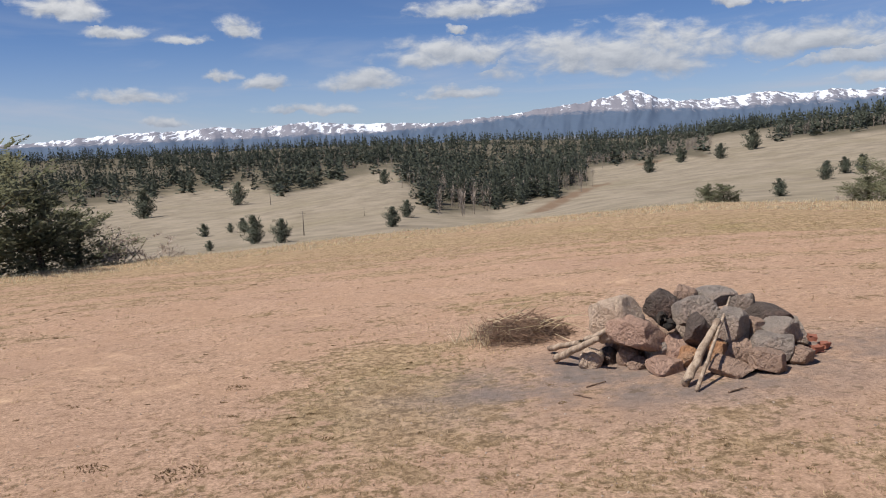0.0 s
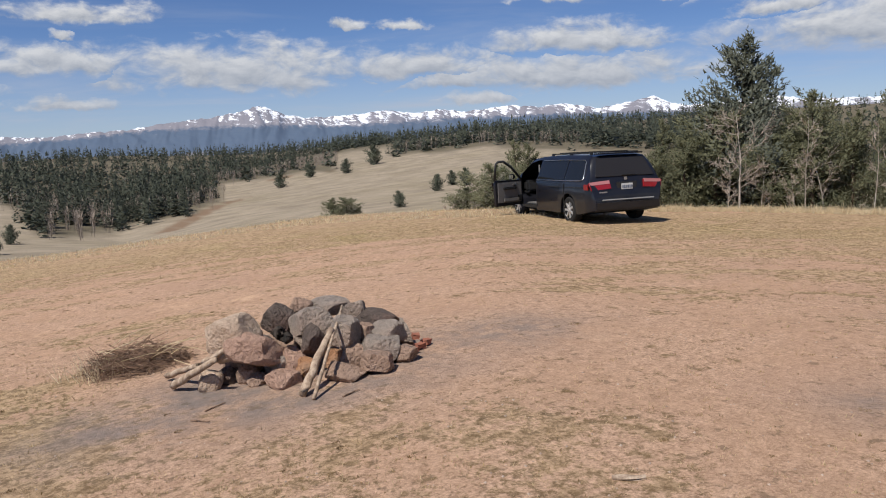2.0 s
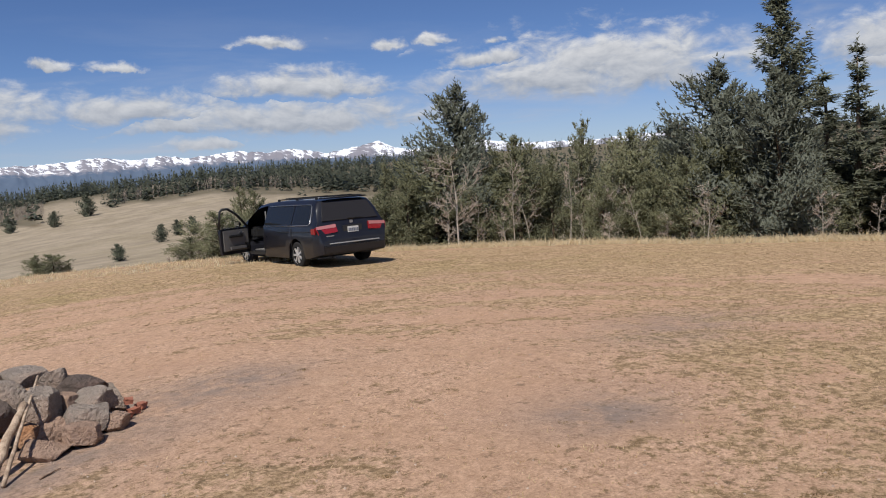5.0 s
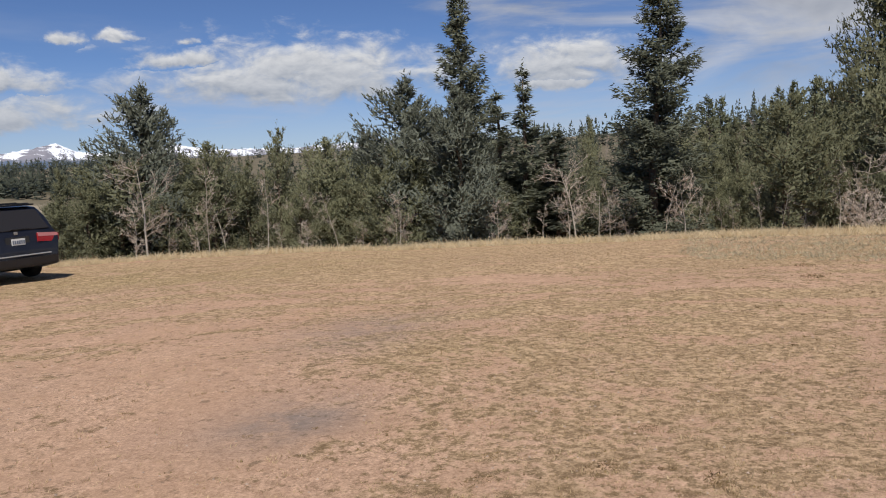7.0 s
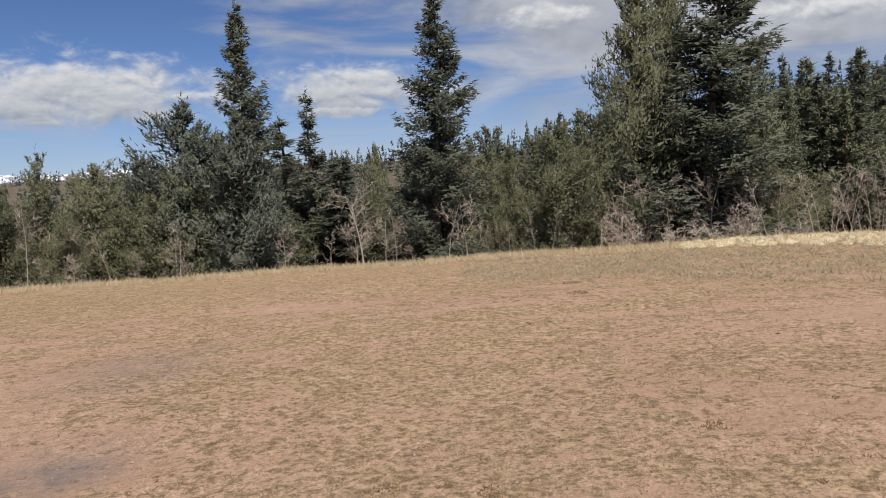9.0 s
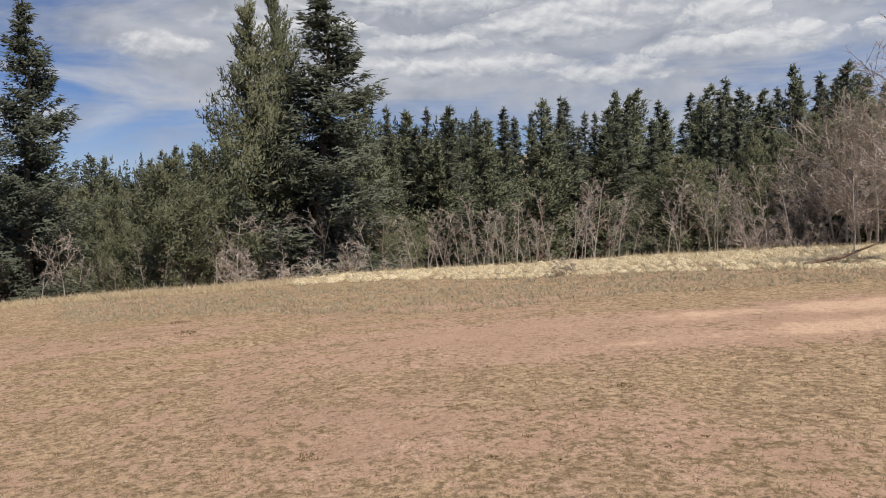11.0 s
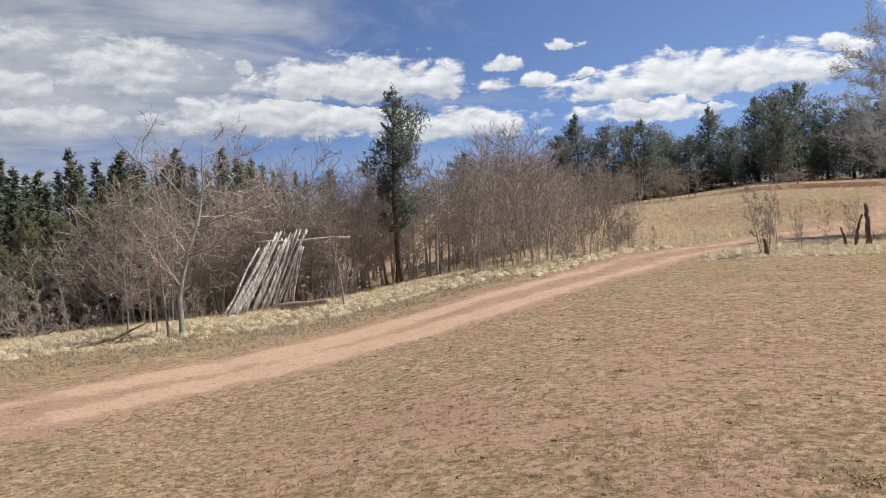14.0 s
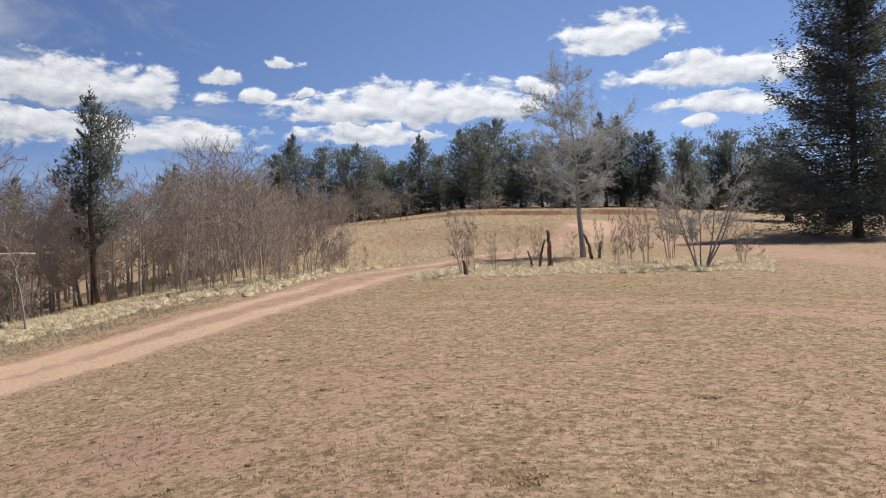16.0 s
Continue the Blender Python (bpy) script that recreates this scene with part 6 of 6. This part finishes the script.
def stick(name, label, pts, r0, r1, mat, seed=1, category="stick", group="", sides=7):
    """A crooked stick through the given points, thinning to its tip."""
    r = random.Random(seed)
    sh = Shape()
    fine, rad = [], []
    n = 12
    for i in range(n + 1):
        q = i / n * (len(pts) - 1)
        k = min(len(pts) - 2, int(q))
        p = Vector(pts[k]).lerp(Vector(pts[k + 1]), q - k)
        s = r0 * .18
        fine.append(p + Vector((r.uniform(-s, s), r.uniform(-s, s), r.uniform(-s, s))))
        rad.append((r0 + (r1 - r0) * i / n) * r.uniform(.97, 1.03))
    sh.tube(fine, rad, sides)
    ob = new(name, sh.mesh(name, mat, True))
    return tagged(ob, label, category, group)


MAT_DRIFT = make_bark("weathered stick wood", (0.24, 0.172, 0.122), (0.47, 0.365, 0.272))
MAT_BROWN_WOOD = make_bark("brown stick wood", (0.10, 0.065, 0.045), (0.30, 0.20, 0.14))
MAT_CHAR = make_bark("charred wood", (0.012, 0.011, 0.010), (0.07, 0.055, 0.045))
stick("leaning_stick", "thick pale stick leaning on the fire ring stones", ((1.67, 5.77, -0.22), (1.92, 6.05, 0.01), (2.06, 6.22, 0.12)), 0.035, 0.026, MAT_DRIFT, 1)
stick("leaning_stick", "thin crooked stick leaning on the fire ring stones", ((1.71, 5.64, -0.22), (1.93, 5.94, 0.01), (2.28, 6.57, 0.22)), 0.016, 0.009, MAT_DRIFT, 2)
stick("log", "pale peeled log lying against the fire ring", ((0.91, 7.19, -0.31), (1.09, 6.65, -0.12), (1.29, 6.47, 0.03)), .027, .02, MAT_DRIFT, 3)
stick("log", "pale log with a charred end against the fire ring", ((0.91, 6.82, -0.30), (1.05, 6.56, -0.14), (1.19, 6.38, -0.02)), .034, .024, MAT_DRIFT, 4)
stick("log", "charred log end between the stones", ((1.69, 6.53, 0.10), (1.77, 6.41, 0.04)), 0.05, 0.045, MAT_CHAR, 5)
for k, (bx, by, tx, ty) in enumerate(((1.02, 6.05, 1.18, 6.12), (1.9, 5.55, 2.05, 5.62), (0.9, 5.9, 1.0, 5.75))):
    stick("twig", "short dry twig on the ashy ground", ((bx, by, gh(bx, by) + .008), (tx, ty, gh(tx, ty) + .01)), .007, .004, MAT_BROWN_WOOD, 10 + k, "twig", "twigs on the ash")
BRICKS = ((2.89, 6.37, 20, 0), (2.91, 6.49, 70, 10), (3.0, 6.47, 40, 0), (2.79, 6.29, 110, 4))


def make_brush():
    r = random.Random(9)
    cx, cy = 0.75, 7.95
    pile = thing("brush_pile", "heap of thin grey-brown twigs and dry stalks", "brush pile", pose(cx, cy, gh(cx, cy)))
    dark, light = Shape(), Shape()
    for i in range(620):
        a, d = r.uniform(0, 6.283), math.sqrt(r.random())
        x, y = 0.46 * d * math.cos(a), 0.36 * d * math.sin(a)
        top = 0.20 * (1 - d * d) + .05
        z = r.uniform(.01, top)
        t = r.uniform(0, 6.283)
        ln = r.uniform(.12, .40)
        climb = r.uniform(-.2, .75) if r.random() < .45 else r.uniform(-.2, .2)
        way = Vector((math.cos(t), math.sin(t), climb)).normalized() * ln
        p = Vector((x, y, z)) - way * .4
        p.z = max(.01, p.z)
        pts = [p]
        for k in range(4):
            step = way / 4 + Vector((r.uniform(-1, 1), r.uniform(-1, 1), r.uniform(-1, .8))) * ln * .07
            q = pts[-1] + step
            q.z = max(.01, q.z)
            pts.append(q)
        w = r.uniform(.002, .0055)
        dark.tube(pts, [w, w * .9, w * .8, w * .65, w * .4], 4, False)
        if r.random() < .5:
            fork = pts[2] + Vector((r.uniform(-1, 1), r.uniform(-1, 1), r.uniform(0, 1))).normalized() * ln * .4
            dark.tube([pts[2], fork], [w * .6, w * .3], 3, False)
    for i in range(26):
        t, x, y = r.uniform(-.9, 1.2), r.uniform(-.4, .35), r.uniform(-.3, .25)
        ln = r.uniform(.2, .5)
        p = Vector((x, y, r.uniform(.08, .22)))
        q = p + Vector((math.cos(t), -math.sin(t), r.uniform(-.35, .4))) * ln
        q.z = max(.01, q.z)
        light.tube([p, p.lerp(q, .5) + Vector((0, 0, .02)), q], [.0035, .003, .002], 4, False)
    for i in range(110):
        a = r.uniform(0, 6.283)
        p = Vector((-.40 + .32 * r.random() * math.cos(a), -.05 + .3 * r.random() * math.sin(a), 0))
        light.blade(p, Vector((r.uniform(-.12, .1), r.uniform(-.1, .1), r.uniform(.1, .26))), .0025, (1, 0, 0))
    part("tangle", dark.mesh("tangle", leafy("brush twigs", (.06, .037, .025), (.26, .165, .11), .9, 0)), None, pile)
    part("straw", light.mesh("straw", MAT_STRAW), None, pile, "pale dry stalks")


make_brush()


def make_bricks():
    """Broken red bricks beside the ring."""
    mat = plain("red brick", (0.29, 0.115, 0.075), 0.9, 0, .2, .35, 30, .004)
    r = random.Random(4)
    for x, y, turn, tip in BRICKS:
        b = bmesh.new()
        bmesh.ops.create_cube(b, size=1, matrix=Matrix.Diagonal((.10, .06, .042, 1)))
        bmesh.ops.subdivide_edges(b, edges=list(b.edges), cuts=2)
        for v in b.verts:
            v.co += Vector((r.uniform(-.006, .006), r.uniform(-.006, .006), r.uniform(-.005, .005)))
        me = bpy.data.meshes.new("broken_brick")
        b.to_mesh(me)
        b.free()
        me.materials.append(mat)
        ob = new("broken_brick", me)
        ob.matrix_basis = pose(x, y, gh(x, y) + .035 + (.06 if tip > 8 else 0), tip, 3, turn)
        tagged(ob, "broken red brick lying by the fire ring", "brick", "broken bricks")


make_bricks()


# ---- lean-to, posts, poles and fallen wood ----
MAT_GREY_POLE = make_bark("weathered grey poles", (0.24, 0.205, 0.175), (0.92, 0.85, 0.77), 0, .4)


def make_lean_to():
    r = random.Random(14)
    origin = Vector((LEAN_FOOT_A[0], LEAN_FOOT_A[1], gh(LEAN_FOOT_A[0], LEAN_FOOT_A[1])))
    hut = thing("lean_to", "rough lean-to of weathered grey poles under bare aspens", "lean-to", Matrix.Translation(origin))
    foot_a, foot_b, top_a, top_b = (Vector(p) for p in (LEAN_FOOT_A, LEAN_FOOT_B, LEAN_TOP_A, LEAN_TOP_B))
    ends = Vector(LEAN_RIDGE_END)

    def pole(name, p, q, r0, r1):
        sh = Shape()
        pts = [Vector(p).lerp(Vector(q), k / 6) - origin for k in range(7)]
        for k in range(1, 6):
            pts[k] += Vector((r.uniform(-.03, .03), r.uniform(-.03, .03), r.uniform(-.03, .03)))
        sh.tube(pts, [r0 + (r1 - r0) * k / 6 for k in range(7)], 7)
        part(name, sh.mesh(name, MAT_GREY_POLE, True), None, hut)

    pole("ridge_pole", top_a + (top_a - ends) * .12, ends, .045, .035)
    for k in range(23):
        s = (k + r.uniform(-1.1, 1.1)) / 22
        f = foot_a.lerp(foot_b, s)
        f.z = gh(f.x, f.y)
        t = top_a.lerp(top_b, s)
        t = t + (t - f) * r.uniform(-.16, .1)
        pole("wall_pole", f, t + Vector((r.uniform(-.12, .12), r.uniform(-.08, .08), .04)), r.uniform(.028, .056), r.uniform(.016, .036))
    for k in range(3):
        f = foot_b + (ends - top_a).normalized() * (.15 + .12 * k)
        f.z = gh(f.x, f.y)
        t = top_b + (ends - top_a).normalized() * (.05 * k) + Vector((0, 0, .05))
        pole("end_pole", f, f.lerp(t, r.uniform(.7, 1.05)), .03, .02)


LEAN_FOOT_A, LEAN_FOOT_B = (13.24, -17.46, 0.32), (12.69, -19.17, 0.42)
LEAN_TOP_A, LEAN_TOP_B, LEAN_RIDGE_END = (12.87, -19.05, 2.41), (11.95, -19.5, 2.55), (10.80, -20.16, 2.46)

make_lean_to()


def make_power_poles():
    wood = make_bark("grey pole timber", (.10, .085, .07), (.24, .20, .17))
    first = None
    for b, r, h in ((-10.0, 150, 4.6), (-12.2, 290, 6.0), (-5.6, 200, 2.8)):
        x, y = polar(b, r)
        if first is None:
            first = thing("power_pole", "thin grey timber pole on the valley slope", "pole", pose(x, y, gh(x, y)) @ Matrix.Scale(h / 5.6, 4), "poles in the valley")
            sh = Shape()
            sh.tube([(0, 0, -.3), (0, 0, 5.6)], [.13, .09], 7)
            part("pole", sh.mesh("pole", wood, True), None, first)
            sh = Shape()
            sh.tube([(-.7, 0, 5.0), (.7, 0, 5.0)], [.06, .06], 4)
            part("cross_arm", sh.mesh("cross_arm", wood), None, first)
        else:
            copy_thing(first, pose(x, y, gh(x, y)) @ Matrix.Scale(h / 5.6, 4))


make_power_poles()
stick("fallen_log", "weathered grey log lying beside the lean-to", ((12.28, -18.65, 0.60), (11.4, -18.5, 0.66), (10.58, -18.41, 0.73)), .12, .10, MAT_DRIFT, 31, "log")
stick("fallen_branch", "dark fallen branch in the dry grass", ((13.01, -12.5, 0.19), (12.91, -13.46, 0.32), (12.71, -14.19, 0.59)), .04, .02, MAT_BROWN_WOOD, 32, "branch")


# stumps and broken snags among the shrubs
for k, (b, r, h, rad, tip) in enumerate(((186.4, 22.3, 1.05, .06, 3), (185.6, 22.2, .8, .035, -12), (185.1, 22.4, .5, .03, 14), (189.3, 25.9, .8, .05, 16), (189.8, 26.0, .55, .045, -9), (148.8, 23.4, .4, .13, 2), (180.4, 20.3, .4, .05, 10))):
    x, y = polar(b, r)
    z = gh(x, y)
    t = radians(tip)
    stick("broken_snag", "short dark broken tree stub in dry grass", ((x, y, z - .1), (x + .3 * h * math.sin(t), y, z + h * .5), (x + h * math.sin(t), y, z + h)), rad * 1.3, rad * .7, MAT_BROWN_WOOD, 40 + k, "stump", "broken snags", 8)

# a flat pale chip of wood
b = bmesh.new()
bmesh.ops.create_cube(b, size=1, matrix=Matrix.Diagonal((.17, .05, .014, 1)))
bmesh.ops.subdivide_edges(b, edges=list(b.edges), cuts=3)
for v in b.verts:
    v.co.y *= 1 - abs(v.co.x) * 5
    v.co += Vector((0, noise.noise(v.co * 30) * .01, noise.noise(v.co * 24) * .006))
me = bpy.data.meshes.new("wood_chip")
b.to_mesh(me)
b.free()
me.materials.append(MAT_DRIFT)
ob = new("wood_chip", me)
ob.matrix_basis = pose(2.65, 3.34, gh(2.65, 3.34) + .007, 0, 0, -30)
tagged(ob, "flat pale chip of split wood on bare earth", "wood chip")


# dark tufts and droppings scattered over the worn ground
def make_clods():
    r = random.Random(77)
    mat = leafy("dark dead tufts", (.10, .066, .034), (.34, .225, .11), .95, 0)
    spots = [(35.3, 7.72, 0.7), (34.2, 7.59, 0.4), (44.3, 7.24, 0.9), (80.7, 5.59, 1.0), (70.0, 5.01, 0.9), (68.9, 4.60, 1.1), (77.4, 4.75, 1.4), (85.2, 4.62, 1.3), (91.9, 13.38, 2.5), (-18.3, 5.16, 1.9), (-14.7, 7.25, 1.1), (-24.0, 5.55, 1.2), (-25.7, 13.87, 0.8), (100.2, 5.77, 1.2), (91.5, 15.00, 2.4), (122.1, 7.28, 1.1), (170.4, 7.94, 1.0), (167.6, 10.02, 0.9), (184.0, 5.04, 1.2), (196.0, 7.22, 1.2), (192.2, 8.79, 0.8), (183.8, 4.90, 0.9)]
    for _ in range(420):
        spots.append((r.uniform(-32, 212), 4 + 14 * r.random() ** 1.2, r.uniform(.12, .5)))
    sh = Shape()
    for b, d, s in spots:
        x, y = polar(b, d)
        if s < .6 and b > 108 and curve_gap(np.array([x]), np.array([y]), TRACK)[0] < 1.7:
            continue
        z = gh(x, y)
        for _ in range(int(26 + 60 * s)):
            a, q = r.uniform(0, 6.283), math.sqrt(r.random()) * .075 * s
            v = Vector((r.uniform(-.8, .8), r.uniform(-.8, .8), r.uniform(.15, .8))).normalized() * r.uniform(.012, .03) * (.5 + .5 * s)
            sh.blade((x + 1.3 * q * math.cos(a), y + q * math.sin(a), z - .003), v, .0035, v.orthogonal().normalized())
    tagged(new("dead_tufts", sh.mesh("dead_tufts", mat)), "small dark clumps of dead grass on worn earth", "grass", kind="stuff")


make_clods()


# ---- grass and gravel ----
def scatter(name, label, mat, count, place, blades, length, width, spread, seed, lean=.5, fountain=False):
    """Tufts of thin blades over the ground."""
    r = random.Random(seed)
    spots = place if isinstance(place, list) else []
    while not isinstance(place, list) and len(spots) < count:
        p = place(r)
        if p is not None:
            spots.append(p)
    xs, ys = np.array([p[0] for p in spots]), np.array([p[1] for p in spots])
    zs = gz(xs, ys)
    g = np.random.default_rng(seed)
    n = len(spots) * blades
    k = np.repeat(np.array([p[2] for p in spots]), blades)
    a = g.uniform(0, 2 * np.pi, n)
    q = np.sqrt(g.random(n)) * spread * k
    foot = np.stack([np.repeat(xs, blades) + q * np.cos(a), np.repeat(ys, blades) + q * np.sin(a), np.repeat(zs, blades) - .01], -1)
    out = q / (spread * k) * lean * (1 if fountain else 0)
    loose = lean * (.45 if fountain else 1)
    d = np.stack([g.uniform(-loose, loose, n) + out * np.cos(a), g.uniform(-loose, loose, n) + out * np.sin(a), np.ones(n)], -1)
    d *= (g.uniform(.5, 1.1, n) * length * k / np.linalg.norm(d, axis=1))[:, None]
    side = np.stack([np.cos(a), np.sin(a), 0 * a], -1) * (width * g.uniform(.7, 1.3, n))[:, None]
    verts = np.stack([foot - side, foot + side, foot + d], 1).reshape(-1, 3)
    me = bpy.data.meshes.new(name)
    me.vertices.add(3 * n)
    me.vertices.foreach_set("co", verts.ravel())
    me.loops.add(3 * n)
    me.loops.foreach_set("vertex_index", np.arange(3 * n))
    me.polygons.add(n)
    me.polygons.foreach_set("loop_start", np.arange(n) * 3)
    me.update(calc_edges=True)
    me.materials.append(mat)
    tagged(new(name, me), label, "grass", kind="stuff")


def mounds(name, label, mat, spots, wide, tall, seed):
    """Rounded cushions of matted grass, the bodies of the tussocks."""
    g = np.random.default_rng(seed)
    x, y, k = (np.array([p[i] for p in spots]) for i in range(3))
    z, n, sides = gz(x, y), len(x), 6
    turn = g.uniform(0, 6.283, n)
    rings = []
    for share, up in ((1.0, -.03), (.6, .78)):
        a = turn[:, None] + np.arange(sides)[None] * 2 * np.pi / sides
        q = (wide * k)[:, None] * share * g.uniform(.72, 1.2, (n, sides))
        rings.append(np.stack([x[:, None] + q * np.cos(a), y[:, None] + q * np.sin(a), z[:, None] + (tall * k)[:, None] * up * g.uniform(.75, 1.2, (n, sides))], -1))
    top = np.stack([x, y, z + tall * k * g.uniform(.9, 1.15, n)], -1)[:, None]
    verts = np.concatenate(rings + [top], 1)
    per, faces = 2 * sides + 1, []
    for j in range(sides):
        m = (j + 1) % sides
        faces += [(j, m, sides + m), (j, sides + m, sides + j), (sides + j, sides + m, 2 * sides)]
    tri = np.array(faces)[None] + (np.arange(n) * per)[:, None, None]
    me = bpy.data.meshes.new(name)
    me.vertices.add(n * per)
    me.vertices.foreach_set("co", verts.ravel())
    me.loops.add(tri.size)
    me.loops.foreach_set("vertex_index", tri.ravel())
    me.polygons.add(tri.size // 3)
    me.polygons.foreach_set("loop_start", np.arange(tri.size // 3) * 3)
    me.update(calc_edges=True)
    me.materials.append(mat)
    tagged(new(name, me), label, "grass", kind="stuff")


def on_edge(r):
    b = r.uniform(33, 178)
    e = float(np.interp(b, EDGE_B, EDGE_V))
    lo = float(np.interp(b, (33, 100, 115, 140, 150, 165), (1.6, 1.8, 4.0, 5.0, 4.5, 3.5)))
    d = e + 1.2 - min(abs(r.gauss(0, 1)) * .62, 1.15) * lo if b < 165 else r.uniform(20.5, 27)
    x, y = polar(b, d)
    if curve_gap(np.array([x]), np.array([y]), TRACK)[0] < 1.8:
        return None
    return x, y, r.uniform(.45, 1.5) * (1 if d > e - 1.6 else .75) * float(np.interp(b, (33, 95, 112), (.85, .95, 1)))


def on_strip(r):
    b = r.uniform(84, 168)
    x, y = polar(b, r.uniform(float(np.interp(b, (84, 110, 150, 168), (17, 13.2, 15.6, 19.5))), float(np.interp(b, EDGE_B, EDGE_V)) - 1))
    return (x, y, r.uniform(.5, 1.4)) if curve_gap(np.array([x]), np.array([y]), TRACK)[0] > 2.2 else None


def on_bend(r):
    b, d = r.uniform(176, 201), r.uniform(20, 24.5)
    x, y = polar(b, d)
    return (x, y, r.uniform(.4, .85)) if curve_gap(np.array([x]), np.array([y]), TRACK)[0] > 1.4 else None


def on_meadow(r):
    b, d = r.uniform(158, 190), r.uniform(27, 60)
    x, y = polar(b, d)
    if curve_gap(np.array([x]), np.array([y]), TRACK)[0] < 2 or curve_gap(np.array([x]), np.array([y]), UPPER)[0] < 2.6:
        return None
    return x, y, r.uniform(.6, 1.2)


def on_crest(r):
    b = r.uniform(-32, 36)
    e = float(np.interp(b, EDGE_B, EDGE_V))
    x, y = polar(b, e + r.uniform(-3.5, .8))
    return x, y, r.uniform(.5, 1.0)


def hilltop_spots(count, seed):
    """Where the grass is thick enough to stand up, thinning out on bare earth and ash."""
    g = np.random.default_rng(seed)
    b, d = np.radians(g.uniform(-33, 213, count * 4)), 3.0 + 17 * g.random(count * 4) ** 1.9
    x, y = d * np.sin(b), d * np.cos(b)
    bare, green, ash = cover(x, y)
    keep = np.flatnonzero(bare + ash < g.uniform(.2, 1.15, len(x)))[:count]
    return list(zip(x[keep], y[keep], g.uniform(.5, 1.3, len(keep)) * (.85 + .03 * d[keep])))


def picked(place, count, seed):
    r, spots = random.Random(seed), []
    while len(spots) < count:
        p = place(r)
        if p is not None:
            spots.append(p)
    return spots


EDGE_TUFTS = picked(on_edge, 5200, 1)
scatter("tall_dry_grass", "long straw-pale grass along the wood's edge", MAT_STRAW, 5200, EDGE_TUFTS, 26, .23, .010, .18, 1, 1.3, True)
mounds("tussocks", "rounded cream tussocks of matted dry grass", MAT_MAT, [p for p in EDGE_TUFTS if math.degrees(math.atan2(p[0], p[1])) % 360 > 99], .17, .10, 21)
BEND_TUFTS = picked(on_bend, 700, 2)
scatter("bend_grass", "straw-pale grass round the shrubs at the bend", MAT_STRAW, 700, BEND_TUFTS, 26, .25, .010, .17, 2, 1.4, True)
mounds("bend_tussocks", "pale tussocks of dry grass at the bend", MAT_MAT, BEND_TUFTS, .16, .09, 22)
scatter("meadow_grass", "pale dry bunch grass on the back meadow", MAT_STRAW, 4200, on_meadow, 9, .2, .02, .2, 3, 1.1)
scatter("crest_grass", "low dry grass along the brow of the hill", MAT_STRAW, 2600, on_crest, 7, .14, .008, .12, 4, .6)
scatter("short_grass", "short sparse grass on worn red earth", MAT_SHORT, 38000, hilltop_spots(38000, 5), 6, .031, .0065, .030, 5, 1.0, True)
scatter("stubble", "brown clumps of grazed grass stubble on worn earth", MAT_STUBBLE, 22000, hilltop_spots(22000, 15), 8, .023, .0075, .026, 16, 1.2, True)
scatter("low_tussocks", "low grey-tan tussocks between the track and the wood", MAT_TUSSOCK, 3800, on_strip, 12, .10, .009, .12, 6, 1.4, True)


def make_gravel():
    r = random.Random(8)
    sh = Shape()
    for _ in range(4200):
        b, d = r.uniform(-33, 213), 3.2 + 13 * r.random() ** 1.4
        x, y = polar(b, d)
        s = r.uniform(.005, .014)
        z = gh(x, y)
        i = len(sh.v)
        sh.v += [(x + s, y, z), (x - s * .4, y + s, z), (x - s * .5, y - s * .9, z), (x + r.uniform(-.3, .3) * s, y, z + s * .8)]
        sh.f += [(i, i + 1, i + 3), (i + 1, i + 2, i + 3), (i + 2, i, i + 3)]
    tagged(new("gravel", sh.mesh("gravel", leafy("gravel", (.26, .19, .145), (.56, .45, .36), .9, 0))), "small pale stones strewn over worn earth", "gravel", kind="stuff")


make_gravel()
